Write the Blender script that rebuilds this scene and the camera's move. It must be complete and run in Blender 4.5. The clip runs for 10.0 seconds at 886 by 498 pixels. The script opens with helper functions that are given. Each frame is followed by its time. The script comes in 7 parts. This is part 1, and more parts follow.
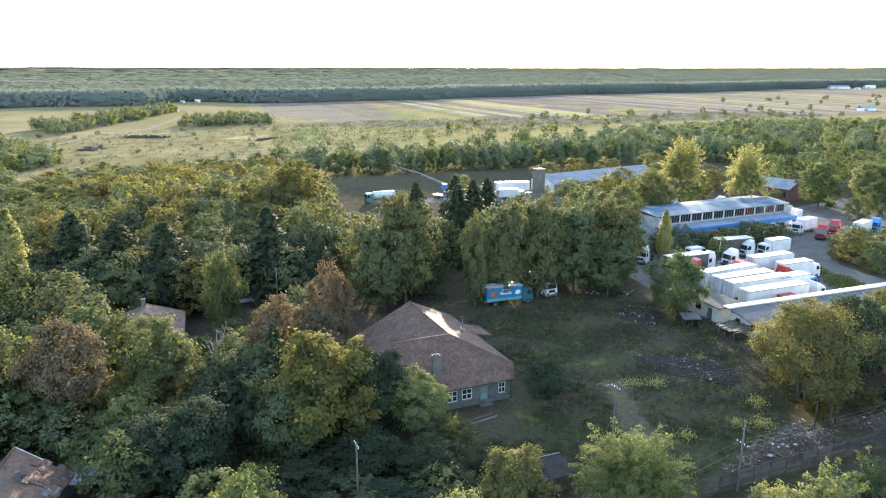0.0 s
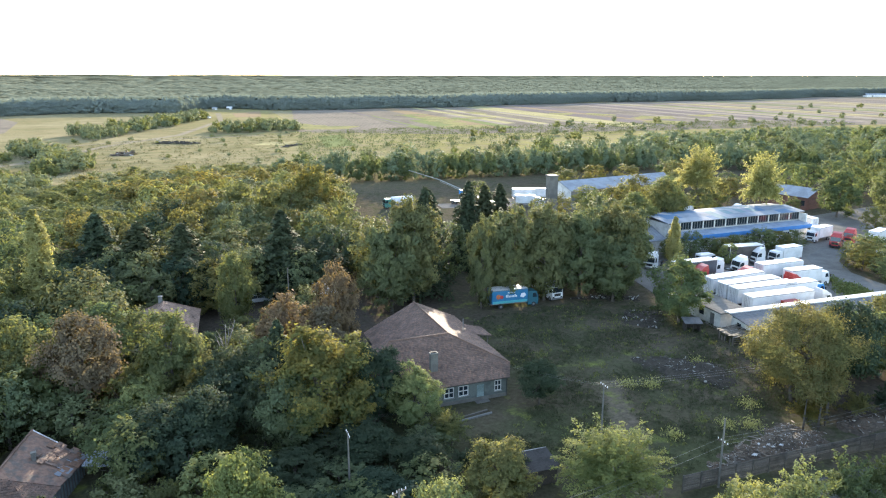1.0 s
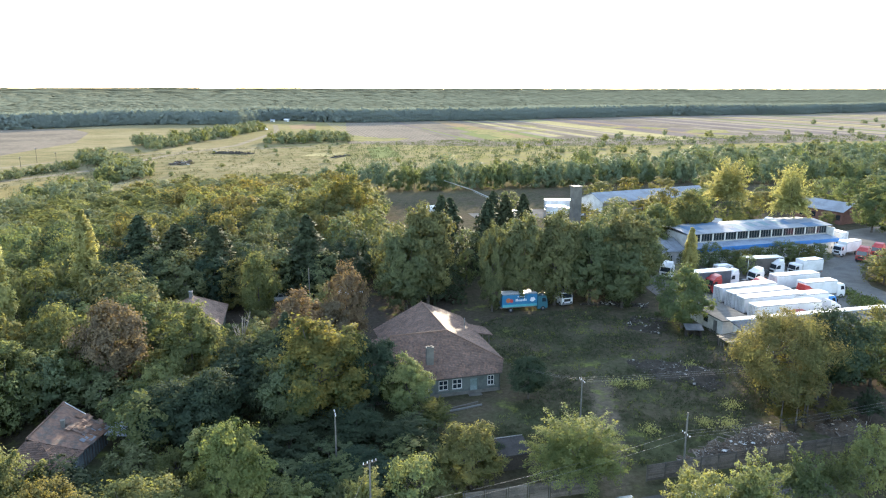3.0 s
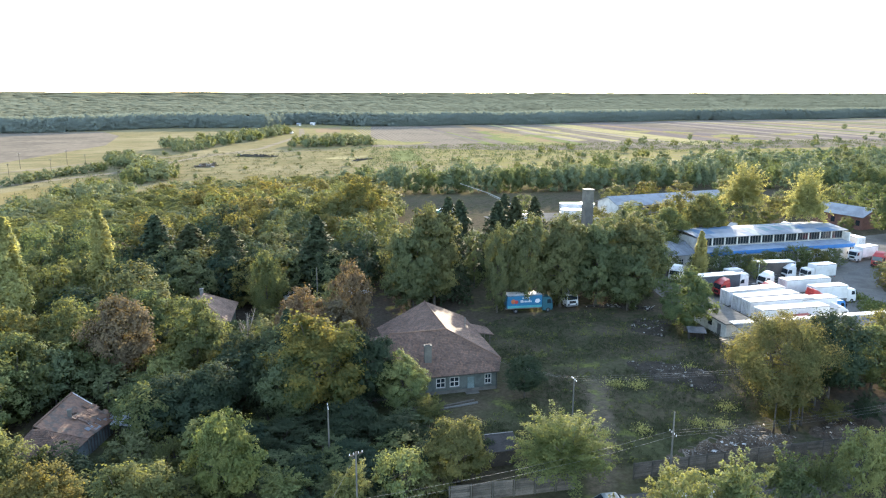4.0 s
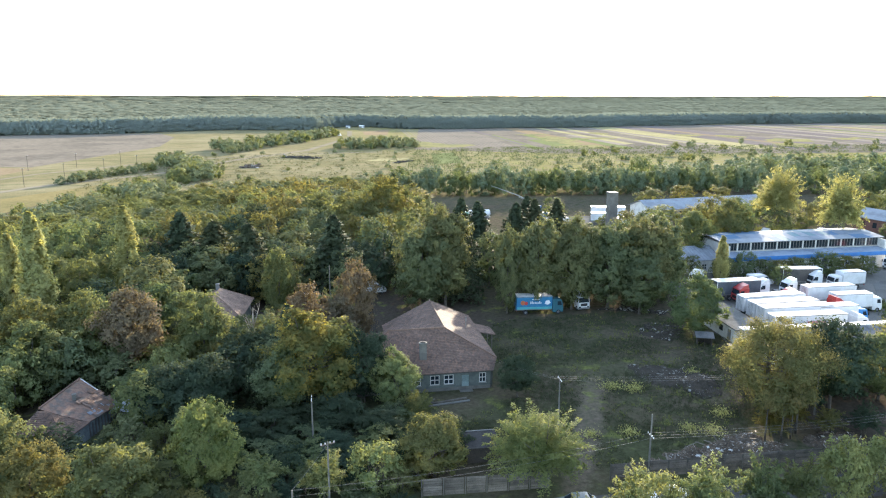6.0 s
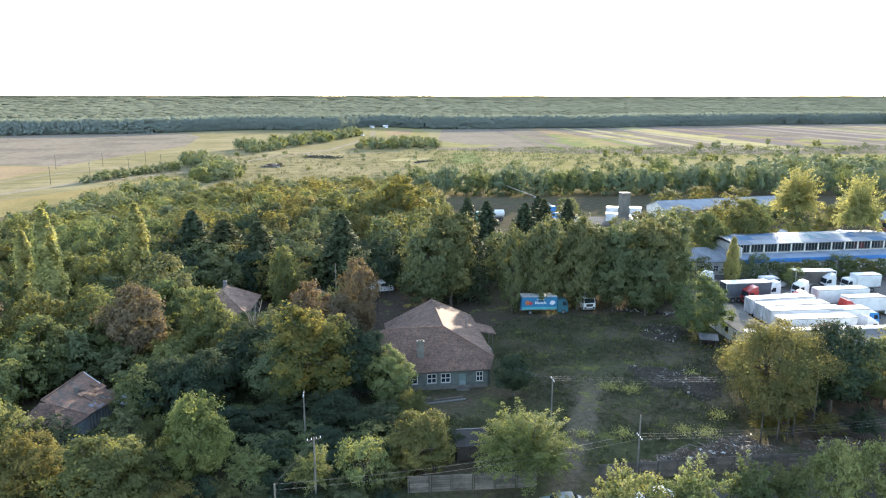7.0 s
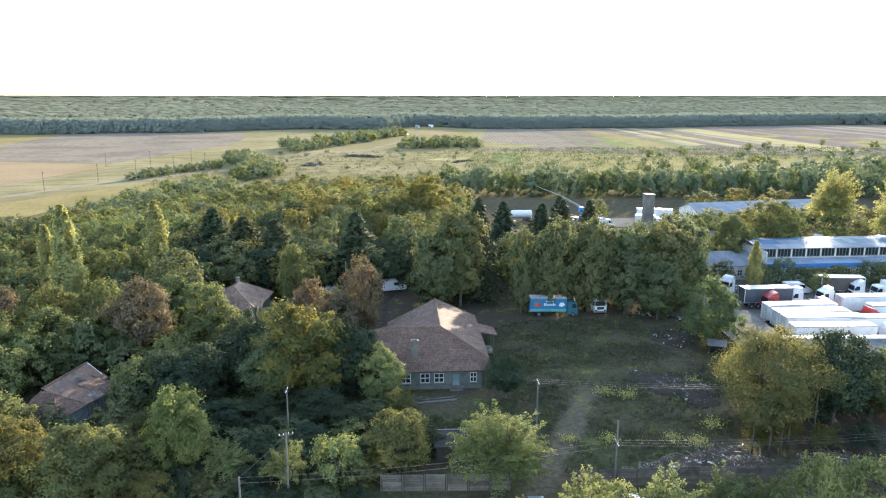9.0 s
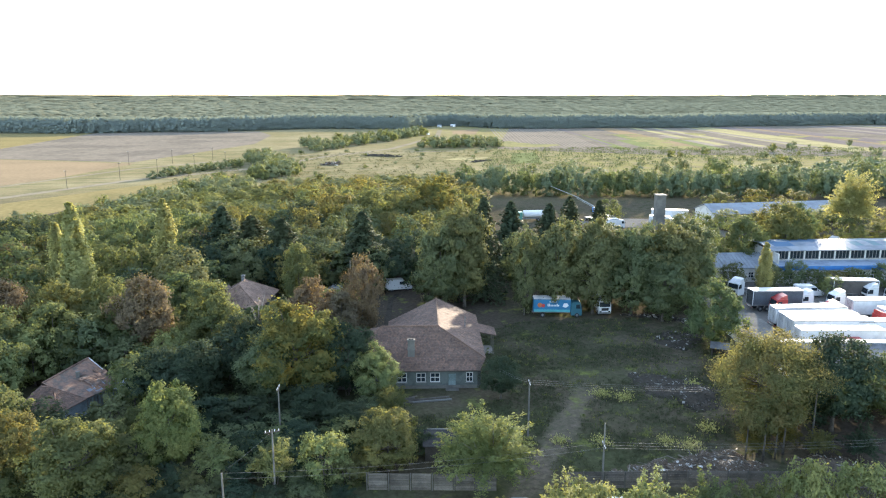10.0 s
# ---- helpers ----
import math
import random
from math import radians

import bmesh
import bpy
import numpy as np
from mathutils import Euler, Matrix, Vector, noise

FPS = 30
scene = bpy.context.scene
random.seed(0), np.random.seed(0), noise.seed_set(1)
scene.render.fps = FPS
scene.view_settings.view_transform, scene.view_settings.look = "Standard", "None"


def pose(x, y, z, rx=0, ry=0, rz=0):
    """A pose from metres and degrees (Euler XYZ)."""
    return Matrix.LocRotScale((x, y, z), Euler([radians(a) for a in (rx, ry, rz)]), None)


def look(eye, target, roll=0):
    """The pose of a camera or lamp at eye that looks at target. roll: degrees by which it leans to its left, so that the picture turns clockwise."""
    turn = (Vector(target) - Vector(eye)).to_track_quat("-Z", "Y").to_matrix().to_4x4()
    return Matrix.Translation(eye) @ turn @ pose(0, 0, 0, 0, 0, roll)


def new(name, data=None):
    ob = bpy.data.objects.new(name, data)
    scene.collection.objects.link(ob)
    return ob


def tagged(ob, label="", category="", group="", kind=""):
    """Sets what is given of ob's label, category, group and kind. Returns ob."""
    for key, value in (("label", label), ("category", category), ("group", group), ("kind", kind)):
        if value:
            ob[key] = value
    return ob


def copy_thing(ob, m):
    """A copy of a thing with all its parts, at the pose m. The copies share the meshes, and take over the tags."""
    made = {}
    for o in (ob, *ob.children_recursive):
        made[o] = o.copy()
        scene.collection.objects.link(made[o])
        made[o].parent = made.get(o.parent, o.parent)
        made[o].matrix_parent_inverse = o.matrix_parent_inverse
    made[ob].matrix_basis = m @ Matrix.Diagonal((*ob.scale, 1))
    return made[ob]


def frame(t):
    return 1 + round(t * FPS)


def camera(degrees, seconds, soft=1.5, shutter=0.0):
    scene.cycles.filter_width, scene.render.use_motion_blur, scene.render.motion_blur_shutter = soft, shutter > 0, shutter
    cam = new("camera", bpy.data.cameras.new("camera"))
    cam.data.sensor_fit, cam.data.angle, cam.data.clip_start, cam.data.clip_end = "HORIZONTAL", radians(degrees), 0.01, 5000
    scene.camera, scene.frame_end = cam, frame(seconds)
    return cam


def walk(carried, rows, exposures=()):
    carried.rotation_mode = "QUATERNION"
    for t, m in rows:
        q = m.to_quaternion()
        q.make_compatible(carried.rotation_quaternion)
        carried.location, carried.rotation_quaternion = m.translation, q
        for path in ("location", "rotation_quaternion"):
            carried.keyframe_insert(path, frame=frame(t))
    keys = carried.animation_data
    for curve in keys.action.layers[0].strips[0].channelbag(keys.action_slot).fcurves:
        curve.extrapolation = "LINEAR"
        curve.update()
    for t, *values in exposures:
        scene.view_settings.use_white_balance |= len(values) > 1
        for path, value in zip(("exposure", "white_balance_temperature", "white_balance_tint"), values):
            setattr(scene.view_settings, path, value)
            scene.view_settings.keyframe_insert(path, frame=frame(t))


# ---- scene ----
cam = camera(63.8, 10.0, soft=1.15)
METRES, EYE, TILT, LEAN, TURN = 42.0, 40.0, 2.611, 3.94, -33.5
ROWS = [
    (0.0, 0.0, 0.0, 0.0, 1.23, -17.1, -3.99),
    (0.5, 0.0449, -0.0352, 0.006, 2.43, -16.89, -3.94),
    (1.0, 0.0913, -0.075, 0.0123, 3.63, -16.68, -3.87),
    (1.5, 0.1386, -0.116, 0.0191, 4.8, -16.49, -3.82),
    (2.0, 0.1868, -0.1539, 0.0257, 5.97, -16.3, -3.75),
    (2.5, 0.2353, -0.1862, 0.0308, 7.11, -16.12, -3.7),
    (4.0, 0.3786, -0.2391, 0.0382, 10.42, -15.78, -3.54),
    (4.5, 0.4247, -0.2407, 0.0401, 11.51, -15.75, -3.48),
    (5.0, 0.47, -0.2395, 0.0417, 12.58, -15.76, -3.42),
    (5.5, 0.5156, -0.2366, 0.0433, 13.63, -15.76, -3.35),
    (7.0, 0.6525, -0.219, 0.0495, 16.81, -15.89, -3.11),
    (7.5, 0.6951, -0.2049, 0.0514, 17.84, -15.94, -3.04),
    (8.0, 0.7373, -0.1898, 0.0537, 18.86, -16.0, -2.96),
    (8.5, 0.7793, -0.1743, 0.0563, 19.88, -16.06, -2.87),
    (9.0, 0.821, -0.1587, 0.0586, 20.9, -16.13, -2.79),
    (9.5, 0.8625, -0.1422, 0.0606, 21.89, -16.19, -2.71),
    (10.0, 0.9037, -0.1248, 0.0622, 22.88, -16.25, -2.63),
]
walk(cam, [(t, pose(0, 0, EYE, TILT, LEAN, TURN) @ pose(METRES * x, METRES * y, METRES * z, 90 + pitch, roll, yaw)) for t, x, y, z, yaw, pitch, roll in ROWS], exposures=[(0.0, 1.6), (10.0, 1.6)])

# world and light
SUN_AZ, SUN_EL = radians(34.3), radians(11.0)
world = bpy.data.worlds.new("world")
scene.world = world
world.use_nodes = True
wn = world.node_tree
sky = wn.nodes.new("ShaderNodeTexSky")
sky.sky_type, sky.sun_disc = "NISHITA", False
sky.sun_elevation, sky.sun_rotation = SUN_EL, SUN_AZ
sky.air_density, sky.dust_density, sky.ozone_density, sky.altitude = 1.0, 0.6, 2.0, 60
wn.nodes["Background"].inputs["Strength"].default_value = 0.39
haze = wn.nodes.new("ShaderNodeHueSaturation")
haze.inputs["Saturation"].default_value = 0.80
wn.links.new(sky.outputs["Color"], haze.inputs["Color"])
wn.links.new(haze.outputs["Color"], wn.nodes["Background"].inputs["Color"])
sun = new("sun", bpy.data.lights.new("sun", "SUN"))
sun.data.energy, sun.data.angle, sun.data.color = 8.2, radians(0.6), (1.0, 0.87, 0.68)
sun.matrix_world = look((0, 0, 0), (-math.sin(SUN_AZ) * math.cos(SUN_EL), -math.cos(SUN_AZ) * math.cos(SUN_EL), -math.sin(SUN_EL)))


# materials
def graph(name):
    m = bpy.data.materials.new(name)
    m.use_nodes = True
    t = m.node_tree
    return m, t, t.nodes["Principled BSDF"], t.nodes["Material Output"]


def node(t, kind, **sockets):
    n = t.nodes.new(kind)
    for k, v in sockets.items():
        n.inputs[k].default_value = v
    return n


def mixc(t, blend, fac, a, b):
    n = t.nodes.new("ShaderNodeMix")
    n.data_type, n.blend_type = "RGBA", blend
    for i, v in ((0, fac), (6, a), (7, b)):
        if isinstance(v, (int, float, tuple)):
            n.inputs[i].default_value = (*v, 1) if isinstance(v, tuple) else v
        else:
            t.links.new(v, n.inputs[i])
    return n.outputs[2]


def ramp(t, src, lo, hi, a=0.0, b=1.0):
    n = t.nodes.new("ShaderNodeMapRange")
    t.links.new(src, n.inputs[0])
    for i, v in ((1, lo), (2, hi), (3, a), (4, b)):
        n.inputs[i].default_value = v
    return n.outputs[0]


def noise_of(t, vec, scale, detail=4, rough=0.6):
    n = node(t, "ShaderNodeTexNoise", Scale=scale, Detail=detail, Roughness=rough)
    t.links.new(vec, n.inputs["Vector"])
    return n.outputs["Fac"]


def surface(name, col, col2=None, rough=0.8, fine=6.0, coarse=0.5, var=0.35, bump=0.3, metal=0.0, spread=0.0, spec=0.3, patch=(0.45, 0.62)):
    """A worn surface: patches of col2 at the coarse scale, grain at the fine one, spread: difference from object to object."""
    m, t, p, out = graph(name)
    pos = t.nodes.new("ShaderNodeNewGeometry").outputs["Position"]
    n1, n2 = noise_of(t, pos, fine, 5, 0.65), noise_of(t, pos, coarse, 4, 0.6)
    c = mixc(t, "MIX", ramp(t, n2, *patch), col, col2 or tuple(v * 0.7 for v in col))
    g = ramp(t, n1, 0.25, 0.75, 1 - var, 1 + var)
    c = mixc(t, "MULTIPLY", 1.0, c, g)
    if spread:
        r = t.nodes.new("ShaderNodeObjectInfo").outputs["Random"]
        c = mixc(t, "MULTIPLY", 1.0, c, ramp(t, r, 0, 1, 1 - spread, 1 + spread))
    t.links.new(c, p.inputs["Base Color"])
    t.links.new(ramp(t, n1, 0.2, 0.8, max(rough - 0.12, 0.02), min(rough + 0.1, 1)), p.inputs["Roughness"])
    p.inputs["Metallic"].default_value = metal
    p.inputs["Specular IOR Level"].default_value = spec
    if bump:
        b = node(t, "ShaderNodeBump", Strength=bump, Distance=0.05)
        t.links.new(n1, b.inputs["Height"])
        t.links.new(b.outputs["Normal"], p.inputs["Normal"])
    return m


def foliage(name, col, tip, glow=0.4, hue=0.5):
    """Leaves: colour differs from leaf to leaf, clump to clump and tree to tree; light comes through them."""
    m, t, p, out = graph(name)
    geo = t.nodes.new("ShaderNodeNewGeometry")
    r = t.nodes.new("ShaderNodeObjectInfo").outputs["Random"]
    n2 = noise_of(t, geo.outputs["Position"], 0.45, 3, 0.6)
    c = mixc(t, "MIX", ramp(t, n2, 0.38, 0.68), col, tip)
    c = mixc(t, "MULTIPLY", 1.0, c, ramp(t, noise_of(t, geo.outputs["Position"], 2.6, 3, 0.7), 0.3, 0.7, 0.8, 1.2))
    c = mixc(t, "MULTIPLY", 1.0, c, ramp(t, geo.outputs["Random Per Island"], 0, 1, 0.88, 1.12))
    warm = mixc(t, "MIX", r, (0.80, 1.0, 1.05), (1.22, 1.02, 0.8))
    c = mixc(t, "MULTIPLY", hue, c, warm)
    t.links.new(c, p.inputs["Base Color"])
    p.inputs["Roughness"].default_value, p.inputs["Specular IOR Level"].default_value = 0.75, 0.02
    tr = t.nodes.new("ShaderNodeBsdfTranslucent")
    t.links.new(mixc(t, "MULTIPLY", 1.0, c, (1.50, 1.40, 0.80)), tr.inputs["Color"])
    mx = t.nodes.new("ShaderNodeMixShader")
    mx.inputs[0].default_value = glow
    t.links.new(p.outputs[0], mx.inputs[1])
    t.links.new(tr.outputs[0], mx.inputs[2])
    t.links.new(mx.outputs[0], out.inputs[0])
    return m


LEAF = {
    "green": foliage("leaf_green", (0.090, 0.111, 0.058), (0.126, 0.142, 0.068), 0.46),
    "bright": foliage("leaf_bright", (0.130, 0.156, 0.072), (0.184, 0.196, 0.088), 0.38, 0.3),
    "dark": foliage("leaf_dark", (0.094, 0.108, 0.060), (0.126, 0.134, 0.067), 0.32),
    # a darker, bluer green with the shade on these trees put in
    "blue": foliage("leaf_blue_shade", (0.040, 0.058, 0.040), (0.055, 0.072, 0.048), 0.38),
    "olive": foliage("leaf_olive", (0.110, 0.116, 0.054), (0.146, 0.138, 0.060), 0.46),
    # gold tips: partly turning leaves, partly sunlight put into the colour
    "yellow": foliage("leaf_yellow", (0.082, 0.099, 0.046), (0.182, 0.152, 0.050), 0.5),
    "amber": foliage("leaf_amber", (0.122, 0.118, 0.052), (0.148, 0.130, 0.054), 0.46, 0.35),
    "gold": foliage("leaf_gold", (0.262, 0.262, 0.122), (0.330, 0.312, 0.150), 0.48),
    "straw": foliage("leaf_straw", (0.222, 0.222, 0.100), (0.285, 0.270, 0.116), 0.46, 0.2),
    "walnut": foliage("leaf_walnut", (0.106, 0.110, 0.052), (0.160, 0.132, 0.060), 0.46),
    "fresh": foliage("leaf_fresh", (0.121, 0.145, 0.060), (0.181, 0.190, 0.076), 0.46, 0.2),
    "rust": foliage("leaf_rust", (0.118, 0.090, 0.064), (0.152, 0.114, 0.074), 0.34),
    "needle": foliage("leaf_needle", (0.040, 0.050, 0.031), (0.054, 0.064, 0.038), 0.12),
    # edge and far: leaf colour lightened and greyed to stand for haze
    "edge": foliage("leaf_edge_haze", (0.122, 0.146, 0.138), (0.140, 0.160, 0.146), 0.2, 0.1),
    "far": foliage("leaf_far_haze", (0.112, 0.137, 0.086), (0.140, 0.160, 0.096), 0.26),
}
DEADWOOD = surface("dead_wood", (0.22, 0.20, 0.175), (0.15, 0.135, 0.115), 0.9, 12, 2, 0.3, 0.5)
BARK = surface("bark", (0.10, 0.085, 0.07), (0.06, 0.05, 0.04), 0.9, 14, 2, 0.4, 0.6)
ROOF = surface("clay_tile", (0.100, 0.070, 0.054), (0.076, 0.056, 0.045), 0.85, 5.5, 0.8, 0.35, 0.5, spread=0.1)
PLASTER = surface("green_plaster", (0.105, 0.118, 0.108), (0.074, 0.085, 0.078), 0.85, 5, 0.9, 0.15, 0.2)
WHITEWALL = surface("white_plaster", (0.52, 0.51, 0.49), (0.40, 0.39, 0.37), 0.85, 4, 0.6, 0.12, 0.2)
CONCRETE = surface("concrete", (0.205, 0.20, 0.19), (0.155, 0.15, 0.14), 0.85, 5, 0.5, 0.2, 0.3)
ASPHALT = surface("asphalt", (0.050, 0.047, 0.044), (0.036, 0.034, 0.031), 0.9, 6, 0.25, 0.2, 0.25)
LANEM = surface("lane_concrete", (0.135, 0.132, 0.125), (0.105, 0.102, 0.097), 0.9, 3, 0.2, 0.15, 0.25, spec=0.0)
YARD = surface("compound_yard", (0.15, 0.142, 0.13), (0.11, 0.104, 0.096), 0.9, 2.5, 0.12, 0.2, 0.3, spec=0.0)
RUST = surface("rusty_sheet", (0.165, 0.098, 0.070), (0.098, 0.078, 0.066), 0.8, 2.5, 1.1, 0.45, 0.3, 0.1, spread=0.25)
RUSTED = surface("orange_rust", (0.185, 0.098, 0.058), (0.13, 0.080, 0.056), 0.85, 5, 0.9, 0.35, 0.3)
ZINC = surface("zinc_sheet", (0.34, 0.37, 0.42), (0.26, 0.28, 0.32), 0.6, 3, 0.5, 0.15, 0.15, 0.15, spec=0.2)
GREYSHEET = surface("grey_sheet", (0.215, 0.235, 0.262), (0.165, 0.18, 0.203), 0.75, 2, 0.35, 0.15, 0.2, 0.1, spec=0.12)
BLUESHEET = surface("blue_sheet", (0.040, 0.150, 0.370), (0.034, 0.125, 0.310), 0.5, 3, 0.6, 0.12, 0.1)
WOOD = surface("grey_wood", (0.060, 0.050, 0.042), (0.040, 0.035, 0.030), 0.9, 9, 0.8, 0.35, 0.4, spread=0.25)
BRICKWALL = surface("red_brick", (0.165, 0.082, 0.064), (0.12, 0.064, 0.052), 0.9, 6, 0.7, 0.3, 0.4)
WHITE = surface("white_panel", (0.55, 0.55, 0.56), (0.44, 0.44, 0.44), 0.35, 3, 0.4, 0.05, 0.0, spec=0.5)
BLACK = surface("black_rubber", (0.022, 0.022, 0.024), (0.032, 0.03, 0.028), 0.85, 8, 2, 0.2, 0.2)
STEEL = surface("grey_steel", (0.20, 0.205, 0.21), (0.12, 0.12, 0.12), 0.5, 8, 1, 0.2, 0.1, 0.6)
RED = surface("red_paint", (0.34, 0.032, 0.03), (0.27, 0.028, 0.026), 0.4, 5, 1, 0.08, 0.0, spec=0.5)
BLUE = surface("blue_paint", (0.035, 0.20, 0.48), (0.03, 0.17, 0.40), 0.4, 5, 1, 0.08, 0.0, spec=0.5)
TEAL = surface("teal_paint", (0.06, 0.28, 0.30), (0.05, 0.24, 0.26), 0.45, 5, 1, 0.08, 0.0, spec=0.5)
ORANGE = surface("orange_paint", (0.38, 0.12, 0.05), (0.32, 0.10, 0.045), 0.5, 5, 1, 0.1, 0.0)
POLE = surface("pole_concrete", (0.125, 0.118, 0.105), (0.095, 0.09, 0.08), 0.9, 8, 1, 0.2, 0.2)
EARTH = surface("dark_earth", (0.050, 0.044, 0.036), (0.036, 0.032, 0.027), 0.95, 3, 0.6, 0.35, 0.6, spec=0.0)
GLASS, gt, gp, go = graph("dark_glass")
gp.inputs["Base Color"].default_value = (0.018, 0.024, 0.030, 1)
gp.inputs["Roughness"].default_value, gp.inputs["Specular IOR Level"].default_value = 0.08, 0.6


# mesh helpers
def mesh_of(name, pieces, mat, smooth=False):
    """One mesh out of (points, faces) pieces."""
    vs, fs = [], []
    for v, f in pieces:
        k = len(vs)
        vs.extend(tuple(p) for p in v)
        fs.extend(tuple(i + k for i in q) for q in f)
    me = bpy.data.meshes.new(name)
    me.from_pydata(vs, [], fs)
    me.materials.append(mat)
    if smooth:
        me.shade_smooth()
    me.update()
    return me


def part(name, pieces, mat, parent, label="", smooth=False, at=None):
    me = pieces if isinstance(pieces, bpy.types.Mesh) else mesh_of(name, pieces, mat, smooth)
    ob = new(name, me)
    ob.parent = parent
    if at is not None:
        ob.matrix_basis = at
    return tagged(ob, label)


def thing(name, m, label, category, group="", kind=""):
    ob = new(name)
    ob.empty_display_size = 0.3
    ob.matrix_basis = m
    return tagged(ob, label, category, group, kind)


def solid(name, pieces, mat, label, category, group="", kind="", smooth=False, m=None):
    ob = new(name, mesh_of(name, pieces, mat, smooth))
    if m is not None:
        ob.matrix_basis = m
    return tagged(ob, label, category, group, kind)


def box(x, y, z, sx, sy, sz, b=0.0, m=None):
    """A box centred on x, y that stands on z, its edges chamfered by b."""
    hx, hy = sx / 2, sy / 2
    if b <= 0:
        v = [(x + i * hx, y + j * hy, z + k * sz) for k in (0, 1) for i, j in ((-1, -1), (1, -1), (1, 1), (-1, 1))]
        f = [(3, 2, 1, 0), (4, 5, 6, 7), (0, 1, 5, 4), (1, 2, 6, 5), (2, 3, 7, 6), (3, 0, 4, 7)]
    else:
        ring = [(-hx, -hy + b), (-hx + b, -hy), (hx - b, -hy), (hx, -hy + b), (hx, hy - b), (hx - b, hy), (-hx + b, hy), (-hx, hy - b)]
        inner = [(-hx + b, -hy + b)] * 2 + [(hx - b, -hy + b)] * 2 + [(hx - b, hy - b)] * 2 + [(-hx + b, hy - b)] * 2
        v = [(x + p, y + q, z) for p, q in inner] + [(x + p, y + q, z + b) for p, q in ring] + [(x + p, y + q, z + sz - b) for p, q in ring] + [(x + p, y + q, z + sz) for p, q in inner]
        f = [tuple(range(6, -1, -2)), tuple(range(24, 32, 2))]
        for k in (0, 8, 16):
            for i in range(8):
                j = (i + 1) % 8
                if k in (0, 16) and i % 2 == 0:
                    f.append((k + i, 8 + j, 8 + i) if k == 0 else (k + i, k + j, 24 + i))
                else:
                    f.append((k + i, k + j, k + 8 + j, k + 8 + i))
    if m is not None:
        v = [tuple(m @ Vector(p)) for p in v]
    return v, f


def tube(path, radii, sides=6, cap=True):
    """A round tube along points, with a radius at each."""
    v, f = [], []
    pts = [Vector(p) for p in path]
    for i, p in enumerate(pts):
        d = (pts[min(i + 1, len(pts) - 1)] - pts[max(i - 1, 0)]).normalized()
        a = d.orthogonal().normalized() if abs(d.z) < 0.9 else (Vector((1, 0, 0)) - d * d.x).normalized()
        b = d.cross(a)
        r = radii if isinstance(radii, (int, float)) else radii[i]
        v += [tuple(p + r * (math.cos(2 * math.pi * k / sides) * a + math.sin(2 * math.pi * k / sides) * b)) for k in range(sides)]
    for i in range(len(pts) - 1):
        for k in range(sides):
            j = (k + 1) % sides
            f.append((i * sides + k, i * sides + j, (i + 1) * sides + j, (i + 1) * sides + k))
    if cap:
        f += [tuple(range(sides - 1, -1, -1)), tuple(range((len(pts) - 1) * sides, len(pts) * sides))]
    return v, f


def slab(poly, z0, z1):
    """A flat plate over a convex plan, from z0 up to z1."""
    n = len(poly)
    v = [(x, y, z0) for x, y in poly] + [(x, y, z1) for x, y in poly]
    f = [tuple(range(n - 1, -1, -1)), tuple(range(n, 2 * n))] + [(i, (i + 1) % n, n + (i + 1) % n, n + i) for i in range(n)]
    return v, f


def ccw(poly):
    a = sum(p[0] * q[1] - q[0] * p[1] for p, q in zip(poly, poly[1:] + poly[:1]))
    return poly if a > 0 else poly[::-1]


def plate(poly, thick):
    """A sloping roof plate: a plane polygon given thickness downwards."""
    n = len(poly)
    v = [tuple(p) for p in poly] + [(p[0], p[1], p[2] - thick) for p in poly]
    return v, [tuple(range(n)), tuple(range(2 * n - 1, n - 1, -1))] + [((i + 1) % n, i, n + i, n + (i + 1) % n) for i in range(n)]


def inside(p, poly):
    c = False
    for (x1, y1), (x2, y2) in zip(poly, poly[1:] + poly[:1]):
        if (y1 > p[1]) != (y2 > p[1]) and p[0] < (x2 - x1) * (p[1] - y1) / (y2 - y1) + x1:
            c = not c
    return c


# ground and fields
gm, gt2, gp2, go2 = graph("ground_cover")
gpos = gt2.nodes.new("ShaderNodeNewGeometry").outputs["Position"]
gsep = gt2.nodes.new("ShaderNodeSeparateXYZ")
gt2.links.new(gpos, gsep.inputs[0])
gn1, gn2, gn3 = noise_of(gt2, gpos, 1.6, 6, 0.7), noise_of(gt2, gpos, 0.09, 5, 0.6), noise_of(gt2, gpos, 0.012, 5, 0.6)
yard_c = mixc(gt2, "MIX", ramp(gt2, gn2, 0.42, 0.62), (0.049, 0.053, 0.028), (0.068, 0.058, 0.039))
dry_c = mixc(gt2, "MIX", ramp(gt2, gn2, 0.40, 0.66), (0.184, 0.152, 0.084), (0.138, 0.126, 0.067))
dry_c = mixc(gt2, "MIX", ramp(gt2, gn3, 0.45, 0.62), dry_c, (0.216, 0.182, 0.108))
gstretch = gt2.nodes.new("ShaderNodeVectorMath")
gstretch.operation = "MULTIPLY"
gstretch.inputs[1].default_value = (0.035, 0.16, 1.0)
gt2.links.new(gpos, gstretch.inputs[0])
swathe = noise_of(gt2, gstretch.outputs[0], 1.0, 6, 0.7)
dry_c = mixc(gt2, "MIX", ramp(gt2, swathe, 0.50, 0.64, 0.0, 0.8), dry_c, (0.114, 0.108, 0.060))
dry_c = mixc(gt2, "MIX", ramp(gt2, swathe, 0.44, 0.34, 0.0, 0.6), dry_c, (0.240, 0.212, 0.126))
far_mask = ramp(gt2, gsep.outputs["Y"], 215, 300)


